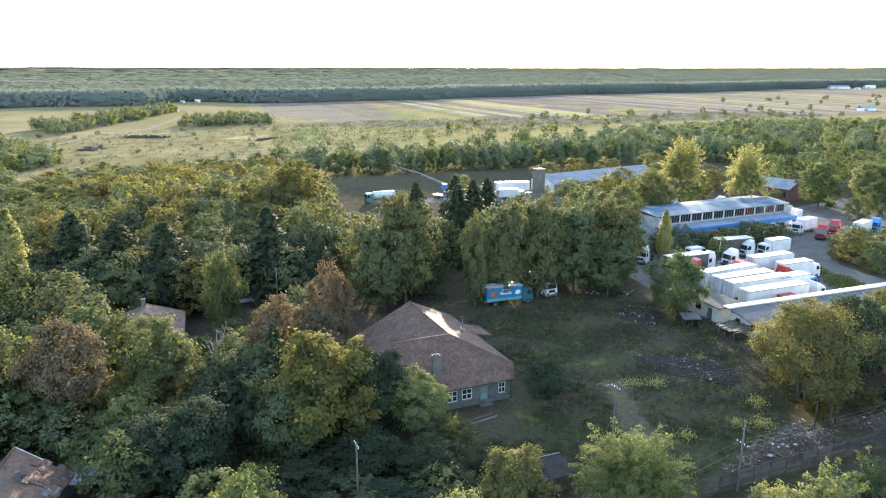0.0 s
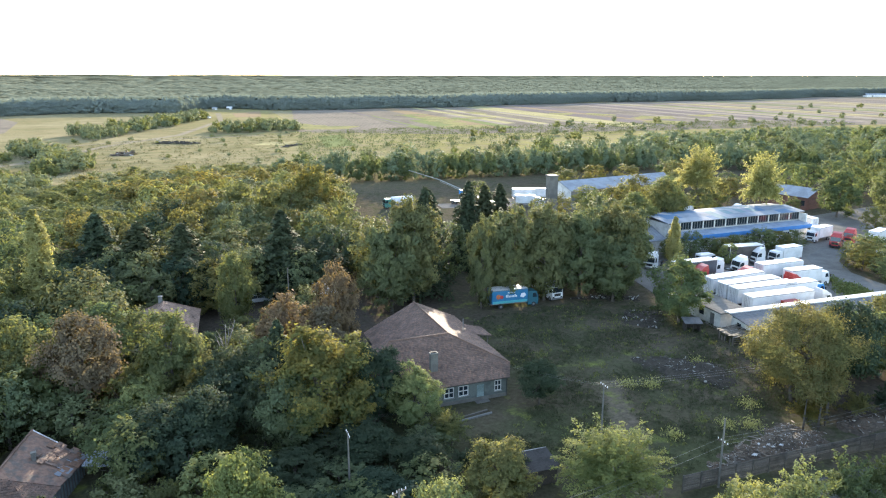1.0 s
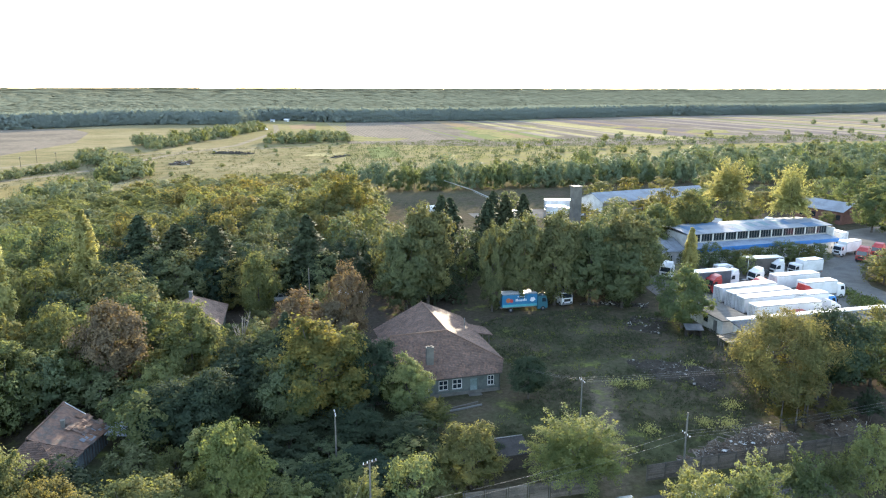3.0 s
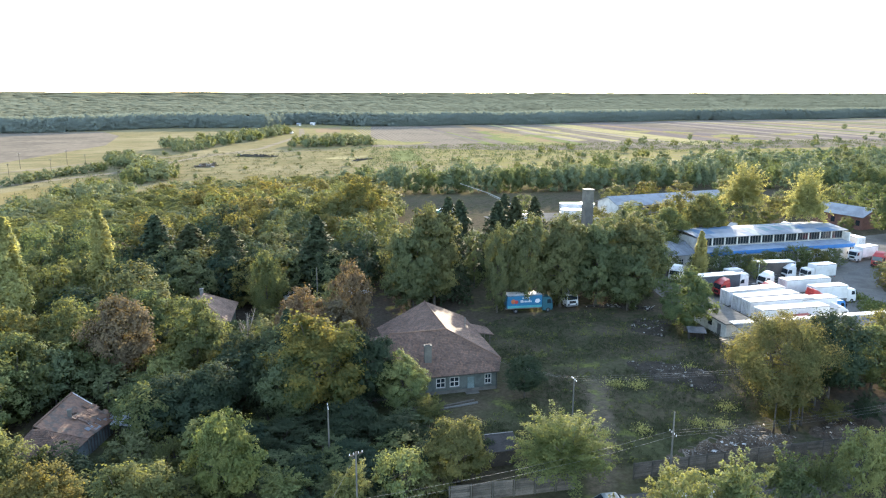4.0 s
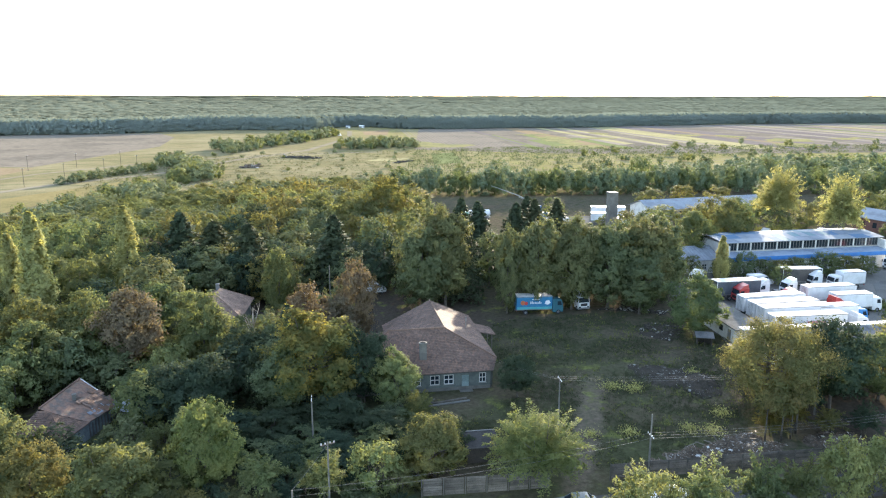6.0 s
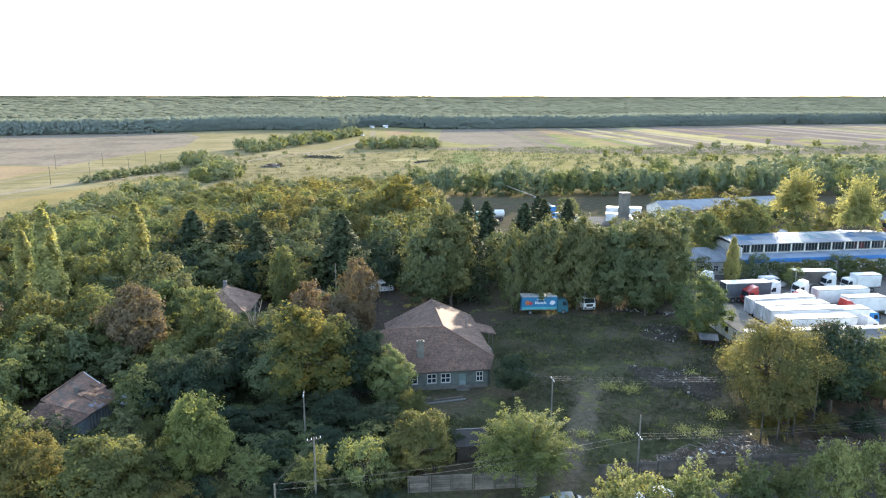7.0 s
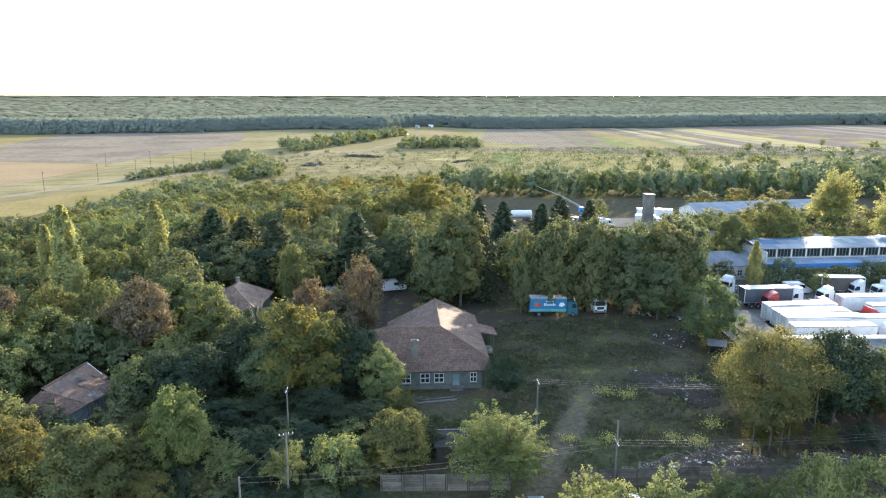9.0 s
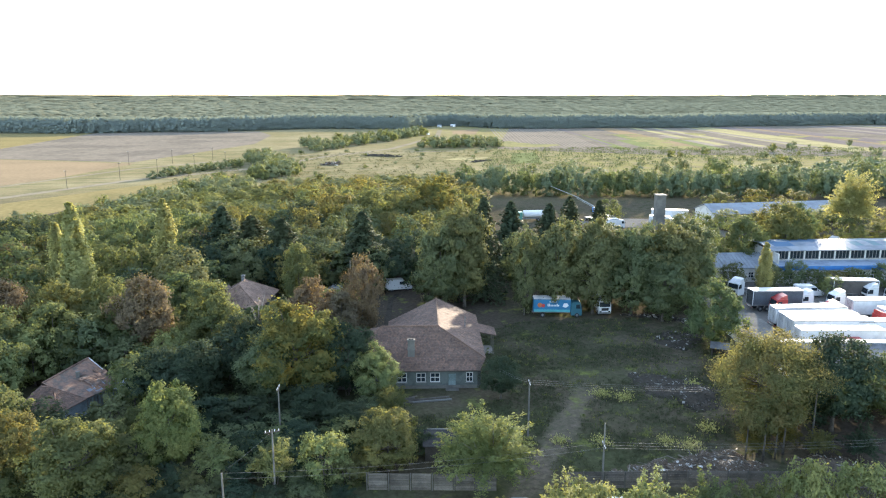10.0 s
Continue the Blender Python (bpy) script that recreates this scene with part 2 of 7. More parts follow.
def calc(op, a, b=None):
    n = gt2.nodes.new("ShaderNodeMath")
    n.operation = op
    for i, v in enumerate((a, b)):
        if isinstance(v, (int, float)):
            n.inputs[i].default_value = v
        elif v is not None:
            gt2.links.new(v, n.inputs[i])
    return n.outputs[0]


# a worn track from the gate to the back of the yard, and bare patches beside it
px, py = gsep.outputs["X"], gsep.outputs["Y"]
gn4 = noise_of(gt2, gpos, 0.5, 4, 0.6)
along = calc("ADD", calc("MULTIPLY", calc("SUBTRACT", px, 48.5), 0.572), calc("MULTIPLY", calc("SUBTRACT", py, 36.5), 0.820))
across = calc("SUBTRACT", calc("MULTIPLY", calc("SUBTRACT", px, 48.5), 0.820), calc("MULTIPLY", calc("SUBTRACT", py, 36.5), 0.572))
across = calc("ADD", across, calc("MULTIPLY", calc("SUBTRACT", gn4, 0.5), 3.2))
weeds0 = noise_of(gt2, gpos, 0.9, 5, 0.75)
rut = ramp(gt2, calc("ABSOLUTE", calc("SUBTRACT", calc("ABSOLUTE", across), 0.75)), 0.25, 0.85, 0.95, 0.0)
strip = ramp(gt2, calc("ABSOLUTE", across), 1.1, 2.3, 0.75, 0.0)
ends = calc("MULTIPLY", ramp(gt2, along, -3, 1), ramp(gt2, along, 26, 36, 1.0, 0.0))
worn = calc("MULTIPLY", calc("MULTIPLY", calc("MAXIMUM", rut, strip), ends), ramp(gt2, weeds0, 0.36, 0.58, 0.25, 0.95))
yard_c = mixc(gt2, "MIX", worn, yard_c, (0.108, 0.088, 0.068))
bare = calc("MULTIPLY", ramp(gt2, px, 63, 78), ramp(gt2, gn4, 0.36, 0.56))
yard_c = mixc(gt2, "MIX", calc("MULTIPLY", bare, 0.75), yard_c, (0.088, 0.072, 0.054))
# dark earth by the shed, darkened further for the shade lying over it
soil = calc("MULTIPLY", ramp(gt2, px, 80, 87), ramp(gt2, py, 56, 63, 1.0, 0.0))
yard_c = mixc(gt2, "MIX", calc("MULTIPLY", soil, ramp(gt2, gn4, 0.3, 0.5, 0.6, 1.0)), yard_c, (0.066, 0.054, 0.042))
trodden = calc("MULTIPLY", ramp(gt2, py, 82, 91), ramp(gt2, px, 60, 72, 1.0, 0.0))
yard_c = mixc(gt2, "MIX", calc("MULTIPLY", trodden, ramp(gt2, gn4, 0.3, 0.55, 0.6, 0.95)), yard_c, (0.058, 0.047, 0.038))
weeds = noise_of(gt2, gpos, 0.23, 5, 0.7)
# patches of weeds, brightened to stand in for sun on the yard grass
yard_c = mixc(gt2, "MIX", calc("MULTIPLY", ramp(gt2, weeds, 0.56, 0.68, 0.0, 0.85), ramp(gt2, px, 74, 82, 1.0, 0.1)), yard_c, (0.112, 0.124, 0.036))
dry_c = mixc(gt2, "MIX", ramp(gt2, weeds, 0.55, 0.72, 0.0, 0.6), dry_c, (0.112, 0.111, 0.056))
lush = calc("MULTIPLY", ramp(gt2, px, 90, 220), ramp(gt2, gn2, 0.42, 0.60))
dry_c = mixc(gt2, "MIX", calc("MULTIPLY", lush, 0.85), dry_c, (0.215, 0.190, 0.074))
scrape = noise_of(gt2, gpos, 0.045, 6, 0.75)
dry_c = mixc(gt2, "MIX", ramp(gt2, scrape, 0.60, 0.68, 0.0, 0.65), dry_c, (0.118, 0.108, 0.070))
gc = mixc(gt2, "MIX", far_mask, yard_c, dry_c)
gc = mixc(gt2, "MULTIPLY", 1.0, gc, ramp(gt2, gn1, 0.25, 0.75, 0.6, 1.4))
gt2.links.new(gc, gp2.inputs["Base Color"])
gp2.inputs["Roughness"].default_value, gp2.inputs["Specular IOR Level"].default_value = 0.95, 0.0
gb = node(gt2, "ShaderNodeBump", Strength=0.6, Distance=0.15)
gt2.links.new(gn1, gb.inputs["Height"])
gt2.links.new(gb.outputs["Normal"], gp2.inputs["Normal"])
solid("ground", [([(-20000, -3000, 0), (24000, -3000, 0), (24000, 24000, 0), (-20000, 24000, 0)], [(0, 1, 2, 3)])], gm, "rough grass and dry meadow reaching the horizon", "ground", kind="structure")

PLOUGH = surface("ploughed_soil", (0.168, 0.142, 0.112), (0.130, 0.112, 0.090), 0.95, 0.2, 0.02, 0.28, 0.4, spec=0.0)
STUBBLE = surface("orange_stubble", (0.222, 0.165, 0.104), (0.190, 0.145, 0.092), 0.95, 0.5, 0.02, 0.2, 0.3, spec=0.0)
STRAW = surface("straw_meadow", (0.280, 0.244, 0.132), (0.225, 0.200, 0.112), 0.95, 0.4, 0.03, 0.2, 0.3, spec=0.0)
MOWN = surface("mown_meadow", (0.190, 0.152, 0.072), (0.152, 0.128, 0.062), 0.95, 0.5, 0.03, 0.25, 0.3, spec=0.0)
GREENCROP = surface("green_crop", (0.150, 0.160, 0.074), (0.130, 0.138, 0.066), 0.95, 0.4, 0.05, 0.2, 0.3, spec=0.0)
TRACK = surface("pale_track", (0.205, 0.176, 0.128), (0.165, 0.140, 0.100), 0.95, 0.6, 0.1, 0.2, 0.3, spec=0.0)


def field(poly, mat, label, top=0.04, name="field"):
    solid(name, [slab(ccw(poly), -0.05, top)], mat, label, "field", kind="structure")


def lane(points, width, mat, label, top=0.05, name="road"):
    v, f = [], []
    pts = [Vector((*p, 0)) for p in points]
    for i, p in enumerate(pts):
        d = (pts[min(i + 1, len(pts) - 1)] - pts[max(i - 1, 0)]).normalized()
        s = Vector((-d.y, d.x, 0)) * width / 2
        for q, z in ((p + s, top), (p - s, top), (p + s, -0.05), (p - s, -0.05)):
            v.append((q.x, q.y, z))
    for i in range(len(pts) - 1):
        a, b = 4 * i, 4 * i + 4
        f += [(a + 1, b + 1, b, a), (a, b, b + 2, a + 2), (b + 1, a + 1, a + 3, b + 3)]
    solid(name, [(v, f)], mat, label, "road", kind="structure")


field([(-160, 462), (-72, 424), (-12, 573), (-4, 693), (-20, 770), (-330, 790), (-420, 600)], PLOUGH, "brown ploughed field in front of the forest")
field([(-192, 552), (-330, 720), (-330, 785), (-183, 768)], MOWN, "narrow strip of green crop", 0.09)
field([(-104, 318), (-300, 360), (-420, 560), (-156, 457), (-69, 415), (-90, 344)], STUBBLE, "orange stubble field beside the lane")
field([(-66, 214), (-160, 200), (-190, 260), (-83, 259), (-1, 361), (2, 337), (-42, 269)], MOWN, "mown yellow meadow strip beside the lane")
lane([(-190, 205), (-88, 277), (-53, 328), (-2, 372), (40, 440), (90, 500), (150, 640), (175, 760)], 5, TRACK, "pale dirt lane across the fields", 0.07)
lane([(-104, 312), (-63, 384), (-4, 440), (70, 470), (140, 470)], 3, TRACK, "narrow dirt track beside the field", 0.06, "track")
field([(166, 484), (246, 735), (262, 785), (1500, 800), (1200, 560), (800, 330), (620, 330), (380, 380), (250, 420)], PLOUGH, "wide brown ploughed land in strips", 0.03)
SOIL = surface("pale_soil", (0.220, 0.188, 0.152), (0.195, 0.168, 0.138), 0.95, 0.3, 0.03, 0.2, 0.3, spec=0.0)
SOIL_B = surface("grey_soil", (0.150, 0.127, 0.118), (0.135, 0.113, 0.104), 0.95, 0.3, 0.03, 0.2, 0.3, spec=0.0)
STRIP_LABEL = {"straw_meadow": "long strip of pale yellow stubble", "orange_stubble": "narrow strip of reddish stubble", "green_crop": "narrow strip of green crop", "pale_soil": "long strip of pale brown soil", "grey_soil": "long strip of grey-brown ploughed soil"}
rf2 = random.Random(17)
x, k = 252.0, 0
while x < 1250:
    w = rf2.uniform(4, 14)
    if rf2.random() < 0.82:
        mt = rf2.choices([SOIL, SOIL_B, STRAW, STUBBLE, GREENCROP], [4, 4, 3.6, 1.0, 0.6])[0]
        y0 = max(486 - (x - 170) * 0.30, 350) + rf2.uniform(0, 60) * (rf2.random() < 0.5)
        y1 = 772 if rf2.random() < 0.6 else rf2.uniform(540, 700)
        field([(x, y0), (x + w, y0), (x + w + (y1 - y0) * 0.2, y1), (x + (y1 - y0) * 0.2, y1)], mt, STRIP_LABEL[mt.name], 0.06 + 0.002 * (k % 20))
    x += w
    k += 1
field([(186, 745), (224, 777), (196, 676), (173, 680)], STUBBLE, STRIP_LABEL["orange_stubble"], 0.11)
field([(166, 443), (184, 450), (165, 377), (145, 374)], GREENCROP, STRIP_LABEL["green_crop"], 0.11)
WEEDY = surface("weedy_fallow", (0.205, 0.184, 0.088), (0.155, 0.148, 0.080), 0.95, 0.4, 0.06, 0.35, 0.4, spec=0.0)
rw = random.Random(44)
for k in range(18):
    cx, cy = rw.uniform(185, 640), 0.0
    cy = max(500 - (cx - 170) * 0.30, 350) + rw.uniform(0, 230)
    ra, rb = rw.uniform(9, 30), rw.uniform(8, 26)
    edge_pts = [(cx + ra * rw.uniform(0.55, 1.2) * math.cos(a) + 0.2 * rb * math.sin(a), cy + rb * rw.uniform(0.55, 1.2) * math.sin(a)) for a in (6.283 * i / 14 for i in range(14))]
    field(edge_pts, WEEDY, "uneven patch of yellow-green weeds between the strips", 0.115 + 0.002 * k)
rs = random.Random(4)
for i in range(24):
    a = i * 3.1 + rs.uniform(-.6, .6)
    field([(176 + a, 492), (176.8 + a, 492), (237 + a * 1.05, 770), (235.9 + a * 1.05, 770)], SOIL, "thin pale furrow line between plough strips", 0.075, "furrow")
lane([(-60, 52), (-3, 43.6), (14, 40.6), (31, 37.0), (45, 34.2), (55, 32.2), (75, 28.6), (140, 20)], 4.4, ASPHALT, "narrow asphalt village road behind the fence", 0.03, "road")


# trees
def leaf_mesh(name, c, nrm, size, mat, rng, long=1.0, hang=0.0, shade=None):
    """Leaf sprays: three-cornered blades at centres c, facing nrm; hang turns their length downwards; shade: the normals of the rounded clumps."""
    n = len(c)
    nrm = nrm / np.maximum(np.linalg.norm(nrm, axis=1, keepdims=True), 1e-6)
    if shade is not None:
        shade = shade / np.maximum(np.linalg.norm(shade, axis=1, keepdims=True), 1e-6)
        nrm = np.where(np.sum(nrm * shade, axis=1, keepdims=True) < 0, -nrm, nrm)
    ref = rng.normal(size=(n, 3))
    if hang:
        ref = ref * (1 - hang) + np.array([0, 0, -1.0]) * hang * 2
    tan = ref - nrm * np.sum(ref * nrm, axis=1, keepdims=True)
    tan /= np.maximum(np.linalg.norm(tan, axis=1, keepdims=True), 1e-6)
    bit = np.cross(nrm, tan)
    s = size[:, None]
    w = s * rng.uniform(0.55, 0.9, (n, 1)) / long ** 0.5
    l = s * long ** 0.5
    v = np.empty((n, 3, 3))
    v[:, 0], v[:, 1] = c - tan * l * 0.5 + bit * w * 0.62, c - tan * l * 0.5 - bit * w * 0.62
    v[:, 2] = c + tan * l * 0.62 - nrm * s * 0.12
    me = bpy.data.meshes.new(name)
    me.vertices.add(3 * n)
    me.vertices.foreach_set("co", v.reshape(-1))
    me.loops.add(3 * n)
    me.loops.foreach_set("vertex_index", np.arange(3 * n, dtype=np.int32))
    me.polygons.add(n)
    me.polygons.foreach_set("loop_start", np.arange(0, 3 * n, 3, dtype=np.int32))
    me.materials.append(mat)
    me.update(calc_edges=True)
    if shade is not None:
        round_normals(me, np.repeat(shade, 3, axis=0))
    return me


def round_normals(me, nv):
    at = me.attributes.new("custom_normal", "FLOAT_VECTOR", "POINT")
    at.data.foreach_set("vector", np.ascontiguousarray(nv, dtype=np.float32).reshape(-1))


def directions(rng, n):
    d = rng.normal(size=(n, 3))
    return d / np.linalg.norm(d, axis=1, keepdims=True)


def broad_crown(seed, h, r, base, clumps, per, leaf, hang=0.0, long=1.0, rc=0.24, shell=0.5, soft=0.0):
    """A lobed crown from base to h: leaf clumps, most of them near the outside, with gaps between."""
    rng = np.random.default_rng(seed)
    d = directions(rng, clumps)
    lobes = np.array([noise.noise(Vector(q) * 1.6 + Vector((seed * 7.3, seed, 0))) + 0.5 * noise.noise(Vector(q) * 4.0 + Vector((0, seed * 3.1, 9))) for q in d])
    reach = (0.95 + 0.62 * lobes) * (shell + (1 - shell) * rng.random(clumps) ** 0.45)
    zh = (h - base) / 2
    centre = np.column_stack([d[:, 0] * r * reach, d[:, 1] * r * reach, base + zh + d[:, 2] * zh * np.minimum(reach * 1.05, 1.06)])
    taper = 1.0 - 0.18 * np.clip((centre[:, 2] - base) / (h - base), 0, 1)
    centre[:, :2] *= taper[:, None]
    crad = r * rc * rng.uniform(0.45, 1.3, clumps)
    cc, cr = np.repeat(centre, per, axis=0), np.repeat(crad, per)
    off = np.clip(rng.normal(size=(clumps * per, 3)) * (0.52 + 0.08 * soft), -1.5, 1.5)
    off[:, 2] *= 0.75
    c = cc + off * cr[:, None]
    out = c - np.array([0, 0, base + zh * 0.6])
    out /= np.maximum(np.linalg.norm(out, axis=1, keepdims=True), 1e-6)
    nrm = off * 0.9 + out * (0.5 + 0.7 * soft) + np.array([0, 0, 0.35]) + rng.normal(size=c.shape) * (0.55 - 0.22 * soft)
    c[:, 2] = np.maximum(c[:, 2], 0.15)
    shade = off * (0.55 - 0.25 * soft) + out * 1.0 + np.array([0, 0, 0.3]) + nrm * (0.22 - 0.12 * soft)
    return c, nrm, leaf * rng.uniform(0.6, 1.35, len(c)), centre, shade


def trunk_pieces(seed, h, base, rt, centres, limbs, stems=1, spread=0.0):
    rng = random.Random(seed)
    out = []
    for s in range(stems):
        a = 2 * math.pi * s / max(stems, 1) + rng.random()
        ox, oy = (spread * math.cos(a), spread * math.sin(a)) if stems > 1 else (0, 0)
        top = Vector((ox * 2.2 + rng.uniform(-.3, .3), oy * 2.2 + rng.uniform(-.3, .3), base + (h - base) * 0.62))
        p = [Vector((ox * 0.5, oy * 0.5, -0.1)), Vector((ox, oy, base * 0.5)), Vector((ox * 1.4, oy * 1.4, base + (h - base) * 0.2)), top]
        out.append(tube(p, [rt * 1.35, rt, rt * 0.75, rt * 0.2], 7))
        pick = sorted(range(len(centres)), key=lambda i: rng.random())[:limbs]
        for i in pick:
            e = Vector(centres[i])
            t = min(max((e.z - base) / (h - base) * 0.6, 0.05), 0.6)
            q = p[2].lerp(top, t)
            mid = q.lerp(e, 0.5) + Vector((0, 0, -0.08 * (e - q).length))
            out.append(tube([q, mid, e], [rt * 0.4, rt * 0.24, rt * 0.08], 5))
    return out


def make_tree(name, seed, leafmat, h, r, base, clumps, per, leaf, label, rt=0.2, limbs=10, stems=1, spread=0.0, category="tree", **kw):
    rng = np.random.default_rng(seed + 500)
    c, nrm, size, centres, shade = broad_crown(seed, h, r, base, clumps, per, leaf, **{k: v for k, v in kw.items() if k in ("hang", "long", "rc", "shell", "soft")})
    root = thing(name, pose(0, 0, 0), label, category)
    part("trunk", trunk_pieces(seed, h, base, rt, centres, limbs, stems, spread), BARK, root, smooth=True)
    part("crown", leaf_mesh("crown", c, nrm, size, leafmat, rng, kw.get("long", 1.0), kw.get("hang", 0.0), shade), leafmat, root)
    return root


def make_poplar(name, seed, leafmat, h, r, per, label):
    rng = np.random.default_rng(seed)
    k = 330
    z = rng.random(k) ** 0.9 * (h - 1.8) + 1.2
    prof = np.interp(z / h, [0, 0.12, 0.4, 0.75, 0.93, 1.0], [0.55, 0.9, 1.0, 0.66, 0.26, 0.05])
    a = rng.random(k) * 6.283
    reach = prof * rng.uniform(0.25, 0.86, k)
    centre = np.column_stack([np.cos(a) * r * reach, np.sin(a) * r * reach, z])
    cc = np.repeat(centre, per, axis=0)
    off = directions(rng, k * per) * (rng.random((k * per, 1)) ** 0.4)
    c = cc + off * np.repeat(r * 0.26 * np.maximum(prof, 0.3), per)[:, None] * np.array([1, 1, 3.4])
    c[:, 2] = np.minimum(c[:, 2], h)
    out = np.column_stack([c[:, 0], c[:, 1], np.full(len(c), r * 0.35)]) / r
    nrm = off * 0.6 + out + rng.normal(size=c.shape) * 0.4
    shade = off * 0.45 + nrm * 0.2 + out
    root = thing(name, pose(0, 0, 0), label, "tree")
    part("trunk", [tube([(0, 0, -0.1), (0, 0, h * 0.5), (0, 0, h * 0.93)], [0.22, 0.14, 0.03], 7)], BARK, root, smooth=True)
    part("crown", leaf_mesh("crown", c, nrm, 0.32 * rng.uniform(0.6, 1.3, len(c)), leafmat, rng, 1.7, 0.3, shade), leafmat, root)
    return root


def make_spruce(name, seed, h, r, per, label):
    """A conifer: whorls of drooping boughs that shorten towards the top."""
    rng = np.random.default_rng(seed)
    cs, ns, ss = [], [], []
    boughs = []
    z = 1.2
    while z < h * 0.98:
        reach = 1.3 * r * (1 - (z / h)) ** 0.72 + 0.12
        n = 11 if z < h * 0.6 else 7
        a0 = rng.random() * 6.28
        for i in range(n):
            a = a0 + 6.283 * i / n + rng.uniform(-.2, .2)
            L = reach * rng.uniform(0.4, 1.25)
            u = rng.random(per) ** 0.7
            d = np.array([math.cos(a), math.sin(a), 0])
            s = np.array([-d[1], d[0], 0])
            p = np.array([0, 0, z]) + d * (u * L)[:, None] + s * (rng.normal(size=per) * 0.22 * L * (1.1 - u))[:, None]
            p[:, 2] += -0.28 * L * u ** 1.5 + rng.normal(size=per) * 0.16
            cs.append(p)
            ns.append(np.tile([0, 0, 1.0], (per, 1)) + d * 0.5 + rng.normal(size=(per, 3)) * 0.55)
            ss.append(0.42 * rng.uniform(0.6, 1.3, per))
            if z < h * 0.85:
                boughs.append(tube([(0, 0, z), tuple(np.array([0, 0, z - 0.24 * L]) + d * L * 0.9)], [0.05, 0.012], 4))
        z += h * rng.uniform(0.022, 0.032)
    root = thing(name, pose(0, 0, 0), label, "conifer")
    part("trunk", [tube([(0, 0, -0.1), (0, 0, h * 0.5), (0, 0, h)], [0.24, 0.14, 0.02], 7)] + boughs, BARK, root, smooth=True)
    part("crown", leaf_mesh("crown", np.vstack(cs), np.vstack(ns), np.concatenate(ss), LEAF["needle"], rng, 1.5, 0.0, np.vstack(cs) * np.array([1, 1, 0]) / r + np.vstack(ns) * 0.6), LEAF["needle"], root)
    return root


def make_feathery(name, seed, leafmat, h, r, base, sprays, per, leaf, label, category, rt=0.16, stems=1):
    """A light-leaved crown: sprays of small leaves that rise and spread from the limbs."""
    rng = np.random.default_rng(seed)
    d = directions(rng, sprays)
    d[:, 2] = np.abs(d[:, 2]) * 1.15 - 0.32
    d /= np.linalg.norm(d, axis=1, keepdims=True)
    zc = base + (h - base) * 0.36
    reach = (0.50 + 0.62 * rng.random(sprays) ** 1.3) * (1 + 0.2 * np.array([noise.noise(Vector(q) * 2.1 + Vector((seed, 0, 0))) for q in d]))
    end = np.column_stack([d[:, 0] * r * reach, d[:, 1] * r * reach, zc + d[:, 2] * (h - zc) * reach])
    start = np.column_stack([end[:, 0] * 0.25, end[:, 1] * 0.25, zc + (end[:, 2] - zc) * 0.1])
    u = rng.random((sprays, per)) ** 0.6
    c = start[:, None] * (1 - u)[..., None] + end[:, None] * u[..., None]
    c[..., 2] += (np.sin(u * 2.6) * 0.07 * h)
    wide = 0.10 * r * (1.2 - 0.95 * u)
    c += rng.normal(size=c.shape) * wide[..., None] * np.array([1, 1, 0.7])
    c = c.reshape(-1, 3)
    c[:, 2] = np.maximum(c[:, 2], 0.12)
    out = c - np.array([0, 0, zc])
    out /= np.maximum(np.linalg.norm(out, axis=1, keepdims=True), 1e-6)
    nrm = np.array([0, 0, 0.9]) + rng.normal(size=c.shape) * 0.7
    shade = out * 0.8 + np.array([0, 0, 0.45]) + nrm * 0.3
    root = thing(name, pose(0, 0, 0), label, category)
    part("trunk", trunk_pieces(seed, h, base, rt, end, 14, stems, 0.3), BARK, root, smooth=True)
    part("crown", leaf_mesh("crown", c, nrm, leaf * rng.uniform(0.6, 1.3, len(c)), leafmat, rng, 1.5, 0.0, shade), leafmat, root)
    return root


SEEN_MODELS = set()


def plant(proto, x, y, h, r, rz, colour, label, unit, group=""):
    """A tree of that height and spread out of a model whose height and spread are unit; the first one is the model itself."""
    m = Matrix.LocRotScale((x, y, 0), Euler((0, 0, rz)), (r / unit[1], r / unit[1], h / unit[0]))
    if proto.name in SEEN_MODELS:
        ob = copy_thing(proto, m @ Matrix.Diagonal((1 / proto.scale[0], 1 / proto.scale[1], 1 / proto.scale[2], 1)))
    else:
        SEEN_MODELS.add(proto.name)
        ob = proto
        ob.matrix_basis = m
    for ch in ob.children:
        if ch.name.startswith("crown"):
            ch.material_slots[0].link = "OBJECT"
            ch.material_slots[0].material = LEAF[colour]
    return tagged(ob, label, group=group)


NEAR = [make_tree("tree", 11 + i, LEAF["green"], 10, 4.2, 0.8 + 0.35 * i, 235, 70, 0.235, "tree", rc=0.165 + 0.012 * i) for i in range(4)]
BIG = [make_tree("tree", 31 + i, LEAF["dark"], 18, 5.5, 1.5, 310, 84, 0.35, "tree", rt=0.34, limbs=16, hang=0.12, long=1.15, rc=0.18, shell=0.4) for i in range(3)]
MID = [make_tree("tree", 51 + i, LEAF["green"], 10, 4.2, 0.8, 135, 28, 0.36, "tree", limbs=5, rc=0.19, soft=0.6, shell=0.7) for i in range(4)]
FAR = [make_tree("tree", 71 + i, LEAF["green"], 8, 4.0, 0.6, 52, 44, 0.43, "tree", limbs=2, rc=0.25, soft=0.9, shell=0.8) for i in range(4)]
CLOSE = [make_tree("tree", 211 + i, LEAF["green"], 10, 4.2, 1.0, 250, 100, 0.21, "tree", limbs=14, rc=0.155) for i in range(3)]
